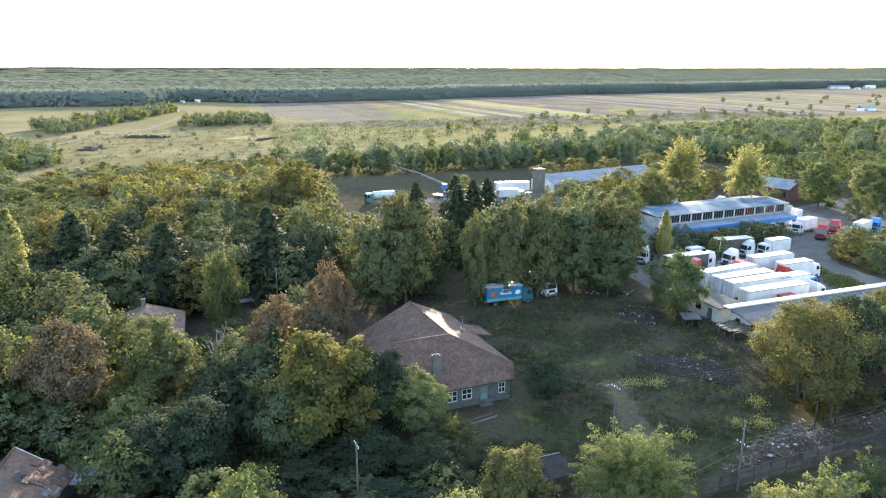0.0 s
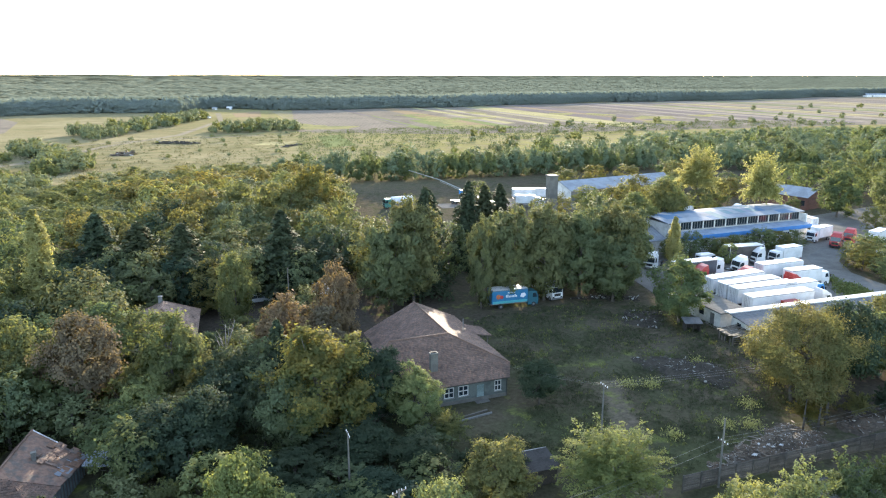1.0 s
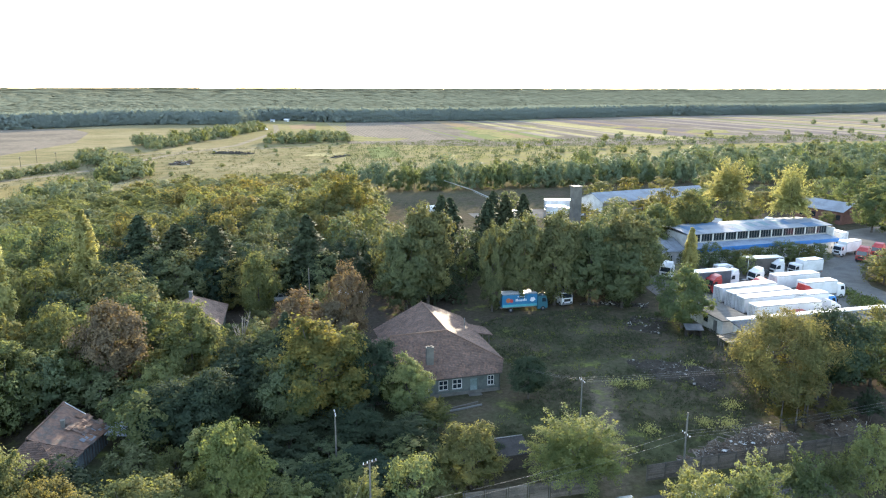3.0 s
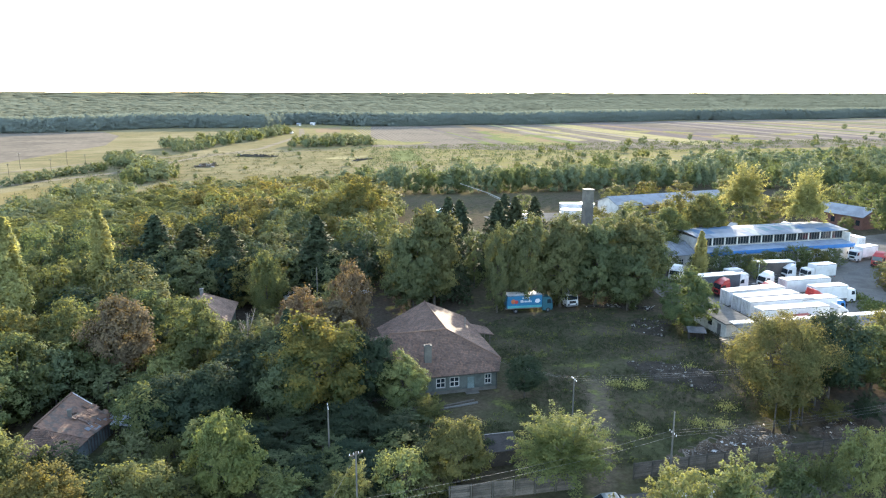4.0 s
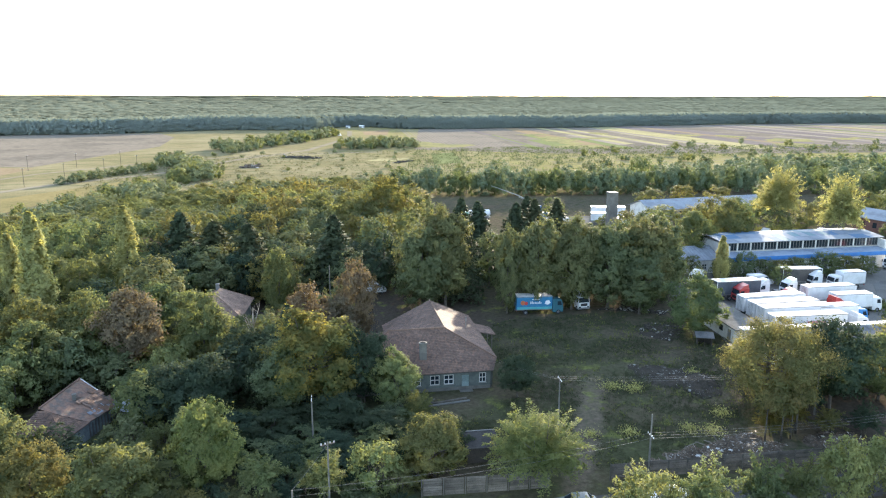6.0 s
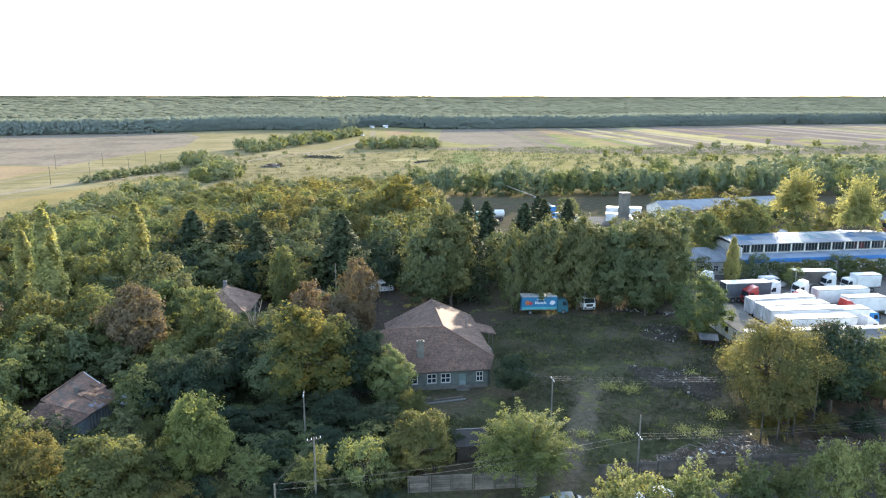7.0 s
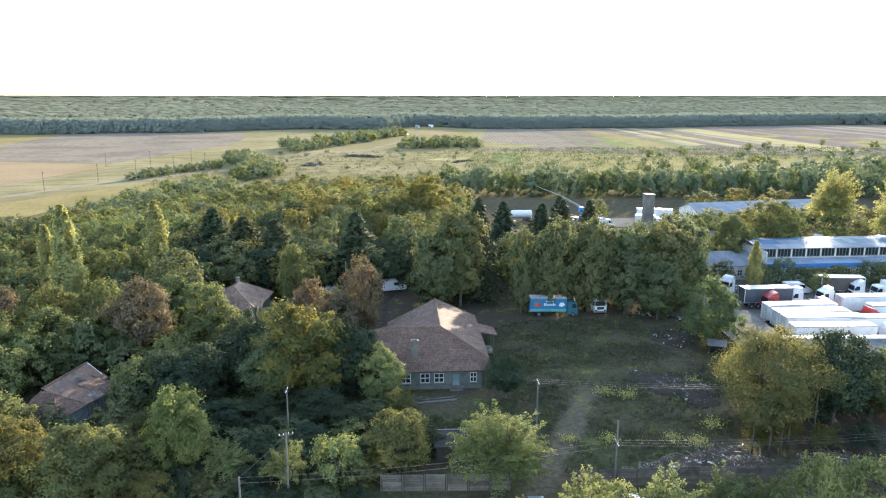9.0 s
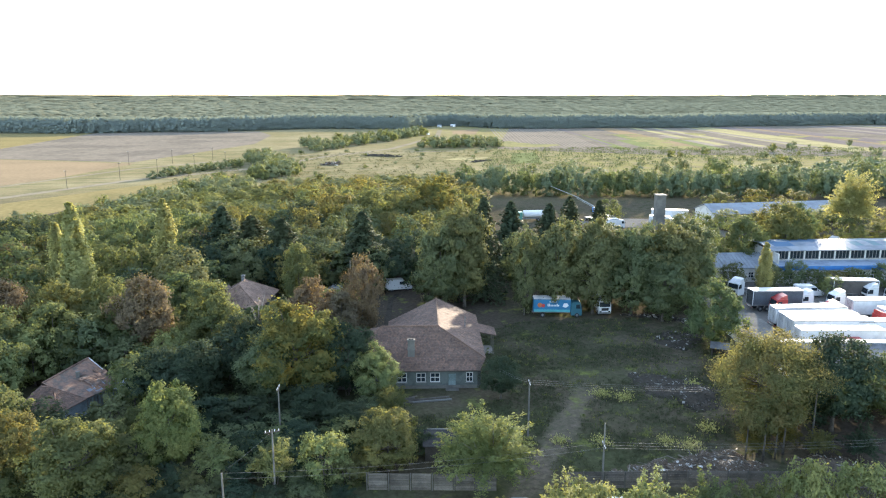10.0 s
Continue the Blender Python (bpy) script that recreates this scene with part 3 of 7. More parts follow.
FEATHER = [make_feathery("tree", 221, LEAF["bright"], 10, 4.4, 0.2, 250, 125, 0.165, "tree", "tree", 0.17, 2)]
AIRY = [make_feathery("tree", 231 + i, LEAF["gold"], 20, 6.2, 3.0, 400, 60, 0.33, "tree", "tree", 0.34) for i in range(2)]
BUSH = [make_feathery("bush", 91 + i, LEAF["bright"], 4.5, 2.8, 0.2, 92, 78, 0.155, "bush", "bush", 0.06, 3) for i in range(2)] + [make_tree("bush", 93, LEAF["bright"], 4.5, 2.8, 0.3, 105, 62, 0.175, "bush", rt=0.07, limbs=9, stems=3, spread=0.4, category="bush", rc=0.22)]
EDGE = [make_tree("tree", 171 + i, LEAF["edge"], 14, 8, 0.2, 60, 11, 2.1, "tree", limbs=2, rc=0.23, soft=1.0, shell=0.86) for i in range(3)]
SAPLING = [make_tree("sapling", 161 + i, LEAF["walnut"], 7, 1.8, 3.4, 40, 45, 0.2, "young slender tree with bare stem", rt=0.1, limbs=6, rc=0.3) for i in range(2)]
SCRUB = [make_tree("bush", 101 + i, LEAF["green"], 3.5, 2.8, 0.2, 26, 27, 0.42, "bush", rt=0.06, limbs=2, category="bush", rc=0.28, soft=0.9) for i in range(3)]
POPLAR = [make_poplar("poplar", 121 + i, LEAF["straw"], 20, 1.9, 30, "slender column-shaped poplar with yellowing leaves") for i in range(2)]
SPRUCE = [make_spruce("spruce", 131 + i, 15, 3.2, 30, "spruce") for i in range(2)]
LABELS = {
    "amber": "broadleaf tree of the wood turning amber yellow",
    "green": "leafy mid-green broadleaf tree", "bright": "bright green feathery tree in evening light", "dark": "tall dark green tree with drooping leaves",
    "blue": "leafy broadleaf tree, shade put into its dark blue-green leaves", "olive": "olive-green leafy tree turning yellow", "yellow": "dark green tree with golden yellow top",
    "rust": "rusty brown tree in autumn leaf", "far": "distant tree with haze put into its grey-green leaves", "edge": "tree at the forest edge with haze in its grey-green leaves", "fresh": "fresh green feathery tree beside the fence gap", "straw": "poplar with yellow leaves", "gold": "tall airy tree with light yellow-green leaves",
}
tr = random.Random(8)


def stand(models, unit, x, y, h, r, colour, label=None, group=""):
    return plant(models[tr.randrange(len(models))], x, y, h, r, tr.uniform(0, 6.28), colour, label or LABELS[colour], unit, group)


UN, UB, UM, UF, UBU, US, UP, UC = (10, 4.2), (18, 5.5), (10, 4.2), (8, 4.0), (4.5, 2.8), (3.5, 2.8), (20, 1.9), (15, 3.2)
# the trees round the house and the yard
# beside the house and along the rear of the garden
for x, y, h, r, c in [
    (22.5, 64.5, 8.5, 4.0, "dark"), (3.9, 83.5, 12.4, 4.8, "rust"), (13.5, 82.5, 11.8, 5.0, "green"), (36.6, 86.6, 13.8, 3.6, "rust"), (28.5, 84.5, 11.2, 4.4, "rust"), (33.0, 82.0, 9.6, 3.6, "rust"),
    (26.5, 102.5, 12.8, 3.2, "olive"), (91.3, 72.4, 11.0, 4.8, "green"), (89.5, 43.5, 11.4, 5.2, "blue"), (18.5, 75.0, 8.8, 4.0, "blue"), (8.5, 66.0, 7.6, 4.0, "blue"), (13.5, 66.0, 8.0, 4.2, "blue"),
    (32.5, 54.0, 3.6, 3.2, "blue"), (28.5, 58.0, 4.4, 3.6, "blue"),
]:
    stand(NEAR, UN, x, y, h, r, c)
# behind the barn and beside the shed
for x, y, h, r, c in [
    (20.5, 57.0, 4.0, 3.8, "blue"), (26.5, 51.0, 3.0, 3.0, "blue"), (16.0, 57.0, 4.4, 3.4, "blue"), (-8.0, 80.0, 10.5, 4.8, "green"), (-3.0, 90.0, 11.5, 4.6, "green"), (-13.0, 70.0, 9.5, 4.6, "green"),
    (7.0, 95.0, 10.5, 4.4, "green"), (-10.0, 90.5, 11.0, 5.0, "olive"), (19.5, 92.0, 5.0, 3.0, "green"), (52.9, 60.0, 5.6, 2.8, "blue"), (-16.0, 80.0, 10.5, 4.6, "green"), (-19.0, 92.0, 11.0, 4.8, "rust"),
    (98.0, 43.5, 9.0, 4.4, "green"), (104.5, 46.0, 9.5, 4.6, "olive"),
]:
    stand(NEAR, UN, x, y, h, r, c)
# the bright leaf at (36.6, 62.3) stands in for sun on that tree
for x, y, h, r, c in [(26.4, 65.6, 13.2, 6.6, "yellow"), (36.6, 62.3, 7.8, 3.3, "bright"), (33.2, 66.2, 9.4, 4.2, "blue"), (36.0, 44.2, 7.2, 3.6, "olive"), (13.0, 48.6, 10.4, 3.5, "fresh"), (4.6, 44.5, 8.8, 4.6, "green"),
                      (-7.2, 54.6, 9.8, 3.8, "olive"), (-2.5, 48.5, 7.6, 3.6, "olive")]:
    stand(CLOSE, UN, x, y, h, r, c)
stand(FEATHER, (10, 4.4), 45.6, 39.2, 8.6, 5.3, "fresh")
for x, y, h, r in [(75.4, 39.4, 6.4, 1.7), (77.0, 38.6, 7.0, 1.9), (78.6, 38.8, 6.6, 1.7), (80.2, 39.6, 6.8, 1.9), (77.9, 40.6, 7.2, 1.8)]:
    stand(SAPLING, (7, 1.8), x, y, h, r, "walnut", "slender young tree with bare stem beside the walnut")
# the finer-leaved trees round the hall, and the round tree at the edge of the wood
for x, y, h, r, c in [(64.3, 170.8, 16.7, 7.6, "yellow"), (138.0, 120.0, 14.2, 5.8, "olive"), (147.0, 128.0, 13.0, 4.8, "green"),
                      (110.0, 112.0, 13.0, 4.8, "green"), (117.5, 122.0, 12.5, 5.4, "green"), (126.0, 118.0, 12.0, 5.0, "green"), (201.0, 113.0, 13.0, 6.0, "green"), (212.0, 104.0, 13.5, 6.0, "green")]:
    stand(NEAR, UN, x, y, h, r, c)
for x, y, h, r in [(170.3, 137.7, 19.8, 6.6), (166.8, 113.7, 20.6, 5.8)]:
    stand(AIRY, (20, 6.2), x, y, h, r, "gold")
walnut = make_tree("walnut_tree", 23, LEAF["walnut"], 12.4, 6.7, 3.0, 330, 190, 0.175, "broad olive-yellow walnut tree with several leaning stems", rt=0.26, limbs=8, stems=4, spread=0.7, rc=0.19, shell=0.6)
walnut.matrix_basis = pose(81.0, 44.2, 0, 0, 0, 40)
# (86, 100), (94, 98), (101, 97): unseen trees added to shade the yard
for x, y, h, r in [(57.2, 101.8, 21.3, 5.0), (52.5, 101.0, 17.2, 5.0), (66.9, 94.8, 16.4, 2.6), (73.2, 95.2, 17.4, 4.6), (79.6, 93.4, 17.6, 4.8), (86.4, 91.6, 18.2, 5.0), (93.0, 89.0, 18.7, 5.0), (98.0, 92.0, 16.5, 4.6), (103.0, 103.0, 16.0, 5.0), (86.0, 100.0, 16.0, 5.2), (94.0, 98.0, 16.0, 5.0), (101.0, 97.0, 15.0, 4.8), (90.0, 86.5, 13.0, 4.2)]:
    stand(BIG, UB, x, y, h, r, "dark")
for x, y, h, r, c in [(0.7, 120.4, 20.2, 3.0, "straw"), (-11.4, 104.7, 22.0, 3.2, "straw"), (-16.5, 112.0, 17.5, 2.6, "straw"), (117.7, 98.0, 11.2, 1.9, "gold")]:
    stand(POPLAR, UP, x, y, h, r, c, "slender column-shaped poplar with yellowing leaves")
for x, y, h, r in [(80.0, 120.2, 16.6, 4.8), (91.7, 138.9, 15.0, 4.6), (86.5, 124.0, 16.4, 5.0), (61.8, 106.0, 20.5, 4.2), (72.5, 124.0, 16.5, 5.6), (39.4, 119.3, 16.1, 5.6), (23.0, 124.4, 14.6, 5.6), (10.1, 133.7, 15.8, 6.2), (16.5, 130.0, 14.4, 6.0), (24.6, 75.0, 11.6, 2.6), (97.5, 134.0, 14.6, 4.6)]:
    stand(SPRUCE, UC, x, y, h, r, "needle", "dark green pointed spruce in the wood")
GROVE = [(4, 117), (24, 116), (47, 116), (50, 124), (42, 132), (20, 139), (3, 137)]
# at the edge of the wood and behind the hall
for x, y, h, r, c in [
    (54.0, 165.0, 14.5, 6.0, "olive"), (47.0, 176.0, 13.0, 5.5, "olive"), (226.0, 112.0, 12.0, 6.0, "green"), (158.0, 150.0, 10.5, 5.5, "olive"), (150.5, 76.2, 6.4, 4.4, "olive"), (157.5, 79.5, 6.8, 4.2, "green"),
    (147.5, 68.5, 6.0, 4.2, "green"), (158.0, 70.0, 6.5, 4.6, "green"), (129.5, 93.4, 4.6, 2.2, "bright"), (139.0, 98.5, 4.6, 3.0, "green"), (127.0, 101.5, 6.0, 2.8, "dark"), (145.5, 97.0, 5.6, 3.6, "green"),
    (123.0, 103.5, 5.2, 2.6, "dark"),
]:
    stand(MID, UM, x, y, h, r, c)
# in front of the hall
for x, y, h, r, c in [
    (120, 178, 8, 4, "green"), (76, 186, 9.5, 5.0, "green"), (82.0, 196, 8.0, 4.6, "green"), (190, 96, 7, 3.4, "olive"), (121.5, 101.5, 5.0, 2.8, "dark"), (131.5, 100.0, 4.6, 2.6, "green"),
    (150.5, 96.0, 4.8, 3.2, "olive"), (135, 99.0, 4.2, 2.8, "olive"), (154.5, 95.0, 4.4, 3.0, "green"), (115, 104.5, 5.5, 2.8, "dark"), (168, 84, 3.4, 3.0, "green"), (164, 76, 4.4, 4.0, "green"),
    (172, 78, 4.2, 4.0, "olive"),
]:
    stand(MID, UM, x, y, h, r, c)
# along the lane and round the brick building
for x, y, h, r, c in [
    (180, 82, 3.2, 3.2, "green"), (205, 98, 10, 5, "green"), (232, 100, 11, 6, "green"), (240, 118, 11, 6, "green"), (222, 92, 9, 5, "olive"), (197.5, 124.5, 4.6, 2.4, "green"),
    (190, 146, 8, 4.2, "olive"), (240, 132, 12, 6, "green"), (150, 163, 6.5, 4.2, "bright"), (158, 160, 6.0, 4.4, "yellow"), (167, 162, 6.6, 4.4, "bright"), (177, 160, 6.0, 4.2, "green"),
    (186, 163, 6.8, 4.6, "bright"),
]:
    stand(MID, UM, x, y, h, r, c)
# the row behind the brick building and the low trees behind the hall
for x, y, h, r, c in [
    (222, 153, 9.0, 5.0, "green"), (232, 151, 9.6, 5.4, "bright"), (243, 150, 9.2, 5.2, "green"), (254, 148, 9.8, 5.6, "bright"), (265, 145, 10.0, 5.6, "green"), (276, 141, 9.6, 5.4, "green"), (288, 136, 10.2, 5.8, "bright"), (300, 131, 10.0, 5.6, "green"),
    (252, 128, 11.0, 6.0, "green"), (262, 119, 11.5, 6.2, "bright"), (166.5, 133.0, 8.4, 4.6, "green"), (158.5, 139.0, 9.0, 4.8, "olive"), (204.0, 152.0, 6.4, 4.4, "olive"), (181.0, 139.5, 5.6, 3.8, "green"),
    (152.0, 133.5, 9.0, 4.6, "green"), (212, 160, 7.0, 4.6, "green"),
]:
    stand(MID, UM, x, y, h, r, c)
# in the rough ground behind the far hall
for x, y, h, r, c in [
    (122, 150, 7.0, 3.6, "green"), (130, 152, 7.5, 3.8, "olive"), (196, 168, 8, 4.6, "green"), (205, 178, 9, 5, "olive"), (190, 186, 8, 5, "olive"), (178, 190, 8, 5, "yellow"),
    (166, 192, 7.5, 5, "olive"), (215, 190, 9, 5, "green"),
]:
    stand(MID, UM, x, y, h, r, c)
# an unseen rear row, added to keep the sun off the yard
for x, y, h, r in [(60.0, 109.5, 13.0, 4.0), (54.0, 110.0, 15.0, 5.0), (78.0, 102.5, 15.5, 5.0), (70.5, 112.0, 12.0, 4.4)]:
    stand(MID, UM, x, y, h, r, "dark")
# hedge bushes along the fence and the road
# hedge along the fence
for x, y, h, r, c in [
    (18.0, 46.5, 4.6, 3.0, "bright"), (24.2, 43.6, 5.0, 2.6, "bright"), (29.4, 43.0, 5.6, 3.0, "bright"), (32.5, 47.5, 3.4, 2.2, "blue"), (21.0, 49.5, 3.6, 2.6, "blue"), (11.5, 43.0, 3.6, 2.4, "olive"),
    (8.5, 57.5, 4.2, 2.2, "olive"), (49.5, 27.6, 7.0, 3.4, "bright"), (53.2, 29.6, 5.2, 2.8, "bright"), (57.7, 27.8, 6.4, 3.4, "bright"), (63.5, 27.0, 6.2, 3.0, "green"), (67.5, 26.2, 6.2, 2.8, "green"),
]:
    stand(BUSH, UBU, x, y, h, r, c, {"bright": "bright green feathery bush beside the road", "yellow": "shrub with evening sun put into its yellow leaves"}.get(c, "dense leafy bush at the fence"))
# bushes across the road
for x, y, h, r, c in [
    (73.0, 26.2, 7.2, 2.8, "bright"), (78.5, 25.5, 6.6, 3.2, "bright"), (84.5, 25.0, 6.8, 3.2, "bright"), (90.5, 26.0, 6.2, 3.4, "green"), (87.5, 36.5, 4.2, 2.4, "blue"), (83.5, 38.0, 3.6, 2.2, "olive"),
    (77.0, 40.0, 3.2, 2.4, "yellow"), (81.5, 41.5, 3.4, 2.4, "yellow"), (44.5, 28.5, 5.2, 2.4, "green"), (40.0, 47.5, 3.0, 1.8, "blue"), (37.6, 56.2, 4.4, 2.6, "green"), (38.6, 58.5, 3.6, 2.0, "yellow"),
]:
    stand(BUSH, UBU, x, y, h, r, c, {"bright": "bright green feathery bush beside the road", "yellow": "shrub with evening sun put into its yellow leaves"}.get(c, "dense leafy bush at the fence"))
# low growth under the walnut and by the garden
for x, y, h, r, c in [
    (36.5, 51.0, 3.0, 2.0, "blue"), (33.0, 65.0, 4.2, 2.4, "blue"), (-9, 50.5, 4.0, 2.8, "green"), (-3, 45.5, 3.6, 2.6, "green"), (2, 47.0, 3.4, 2.4, "dark"), (8.0, 46.0, 3.4, 2.4, "dark"),
    (13.5, 44.6, 3.0, 2.2, "blue"), (15.5, 44.0, 2.8, 2.0, "dark"), (20.5, 44.2, 2.6, 2.0, "blue"), (22.5, 45.5, 3.0, 2.0, "dark"), (27.0, 44.6, 2.6, 1.8, "blue"), (31.5, 42.4, 2.8, 1.9, "dark"),
]:
    stand(BUSH, UBU, x, y, h, r, c, {"bright": "bright green feathery bush beside the road", "yellow": "shrub with evening sun put into its yellow leaves"}.get(c, "dense leafy bush at the fence"))
# undergrowth along the fence
for x, y, h, r, c in [
    (6.5, 43.4, 2.2, 2.2, "blue"), (10.0, 42.6, 2.0, 2.0, "dark"), (13.6, 41.9, 2.2, 2.1, "blue"), (17.2, 41.2, 1.9, 2.0, "dark"), (20.6, 40.6, 2.1, 2.0, "blue"), (24.0, 40.0, 1.8, 1.9, "blue"), (27.4, 39.4, 2.0, 2.0, "dark"), (30.8, 38.9, 1.8, 1.8, "blue"),
    (33.5, 43.0, 3.0, 1.8, "olive"), (26.5, 42.4, 2.4, 1.7, "dark"), (19.0, 43.4, 2.2, 1.7, "dark"), (10.0, 44.6, 2.4, 1.9, "dark"),
]:
    stand(BUSH, UBU, x, y, h, r, c, {"bright": "bright green feathery bush beside the road", "yellow": "shrub with evening sun put into its yellow leaves"}.get(c, "dense leafy bush at the fence"))

# low trees added to cover and shade the sunlit ground behind the walnut
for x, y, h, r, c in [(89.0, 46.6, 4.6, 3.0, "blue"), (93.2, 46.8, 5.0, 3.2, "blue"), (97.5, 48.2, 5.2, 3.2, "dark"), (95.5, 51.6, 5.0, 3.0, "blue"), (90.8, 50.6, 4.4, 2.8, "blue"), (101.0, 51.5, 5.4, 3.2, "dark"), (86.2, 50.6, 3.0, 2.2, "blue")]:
    stand(MID, UM, x, y, h, r, c, "low dark green tree added behind the walnut to shade the ground")
# a dead tree beside the small house
dead = thing("dead_tree", pose(20.6, 84.0, 0), "bare grey dead tree with forked branches", "tree")
rdt = random.Random(61)
for i in range(7):
    a = 0.9 * i + rdt.uniform(-.3, .3)
    b, e = Vector((0, 0, 2.2 + 0.6 * i)), Vector((math.cos(a) * rdt.uniform(1.2, 2.2), math.sin(a) * rdt.uniform(1.2, 2.2), 5.2 + 0.75 * i))
    limb = [tube([b, b.lerp(e, 0.55) - Vector((0, 0, 0.25)), e], [0.09, 0.06, 0.015], 5)]
    for k in range(5):
        q = b.lerp(e, rdt.uniform(0.35, 0.95))
        limb.append(tube([q, q + Vector((rdt.uniform(-.8, .8), rdt.uniform(-.8, .8), rdt.uniform(0.4, 1.3)))], [0.03, 0.008], 4))
    part("branch", limb, DEADWOOD, dead, smooth=True)
part("trunk", [tube([(0, 0, -0.1), (0.1, 0, 3.2), (-0.1, 0.15, 6.4), (0.05, 0.1, 8.8)], [0.2, 0.15, 0.09, 0.02], 7)], DEADWOOD, dead, smooth=True)


def scatter(poly, gap, seed, tries=9000, keep=None):
    """Places at least gap apart within a plan."""
    rng = random.Random(seed)
    x0, x1, y0, y1 = min(p[0] for p in poly), max(p[0] for p in poly), min(p[1] for p in poly), max(p[1] for p in poly)
    cells, out = {}, []
    for _ in range(tries):
        x, y = rng.uniform(x0, x1), rng.uniform(y0, y1)
        if not inside((x, y), poly) or (keep and not keep(x, y)):
            continue
        k = (int(x // gap), int(y // gap))
        if any((x - a) ** 2 + (y - b) ** 2 < gap * gap for i in (-1, 0, 1) for j in (-1, 0, 1) for a, b in cells.get((k[0] + i, k[1] + j), ())):
            continue
        cells.setdefault(k, []).append((x, y))
        out.append((x, y))
    return out


def thicket(name, rows, label, wall=0.0):
    """Trees too far off to count, in one object; rows: model, x, y, height, spread, unit, colour; wall: how far their outsides close to one front."""
    cols = sorted({q[6] for q in rows})
    rng = np.random.default_rng(len(rows))
    V, M, N = [], [], []
    for model, x, y, h, r, unit, colour in rows:
        me = next(c for c in model.children if c.name.startswith("crown")).data
        v = np.empty(3 * len(me.vertices))
        me.vertices.foreach_get("co", v)
        v = v.reshape(-1, 3)
        a = rng.random() * 6.283
        w = np.column_stack([(v[:, 0] * math.cos(a) - v[:, 1] * math.sin(a)) * r / unit[1] + x, (v[:, 0] * math.sin(a) + v[:, 1] * math.cos(a)) * r / unit[1] + y, v[:, 2] * h / unit[0]])
        if wall:
            w[:, 1] = y + (w[:, 1] - y) * 0.75
        V.append(w)
        q = np.empty(3 * len(me.vertices), dtype=np.float32)
        me.attributes["custom_normal"].data.foreach_get("vector", q)
        q = q.reshape(-1, 3)
        N.append(np.column_stack([q[:, 0] * math.cos(a) - q[:, 1] * math.sin(a), q[:, 0] * math.sin(a) + q[:, 1] * math.cos(a), q[:, 2]]))
        M.append(np.full(len(w) // 3, cols.index(colour), dtype=np.int32))
    V, M = np.vstack(V), np.concatenate(M)
    n = len(M)
    if wall:
        # all leaves of a closed front turn the same side outwards
        q = V.reshape(-1, 3, 3)
        away = np.cross(q[:, 1] - q[:, 0], q[:, 2] - q[:, 0]) @ np.array([0, -0.75, 0.45]) < 0
        q[away] = q[away][:, ::-1]
        # leaves flattened towards the front lower the contrast, as haze would
        front = np.array([0, -0.857, 0.515])
        q -= 0.75 * ((q - q.mean(axis=1, keepdims=True)) @ front)[..., None] * front
    me = bpy.data.meshes.new(name)
    me.vertices.add(3 * n)
    me.vertices.foreach_set("co", V.reshape(-1))
    me.loops.add(3 * n)
    me.loops.foreach_set("vertex_index", np.arange(3 * n, dtype=np.int32))
    me.polygons.add(n)
    me.polygons.foreach_set("loop_start", np.arange(0, 3 * n, 3, dtype=np.int32))
    for c in cols:
        me.materials.append(LEAF[c])
    me.polygons.foreach_set("material_index", M)
    me.update(calc_edges=True)
    N = np.vstack(N) * (1 - wall) + np.array([0, -0.75, 0.45]) * wall
    round_normals(me, N / np.maximum(np.linalg.norm(N, axis=1, keepdims=True), 1e-6))
    return tagged(new(name, me), label, "woodland", kind="stuff")


# undergrowth and smaller trees that close the mass west of the house
TAKEN = [(o.matrix_basis.translation.x, o.matrix_basis.translation.y) for o in bpy.data.objects if o.name.startswith(("tree", "bush", "spruce", "poplar")) and o.parent is None]


def free(x, y):
    built = (28 < x < 63 and 58 < y < 89 and x > 31 + (y - 64) * 0.2) or (-9 < x < 6 and 59 < y < 78) or (11.5 < x < 25 and 86 < y < 116)
    return not built and not (x > 36 and y > 87) and all((x - a) ** 2 + (y - b) ** 2 > 7.5 for a, b in TAKEN)


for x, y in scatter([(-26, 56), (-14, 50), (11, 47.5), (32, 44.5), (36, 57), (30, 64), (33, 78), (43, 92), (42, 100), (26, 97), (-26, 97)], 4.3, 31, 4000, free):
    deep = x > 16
    # many take the blue leaf, whose colour has shade put into it
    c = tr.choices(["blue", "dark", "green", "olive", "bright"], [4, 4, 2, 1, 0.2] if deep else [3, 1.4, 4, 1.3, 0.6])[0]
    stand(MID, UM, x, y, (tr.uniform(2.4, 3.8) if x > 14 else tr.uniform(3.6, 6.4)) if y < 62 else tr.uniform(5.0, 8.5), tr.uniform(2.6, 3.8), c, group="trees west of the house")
WOOD_NEAR = [(-75, 92), (-14, 96), (6, 100), (20, 106), (40, 116), (58, 114), (66, 160), (30, 165), (-75, 165)]
WOOD_FAR = [(-72, 165), (30, 165), (66, 160), (60, 178), (76, 190), (84, 205), (88, 225), (94, 262), (72, 286), (41, 284), (18, 276), (15, 264), (-19, 236), (-41, 190), (-55, 178)]
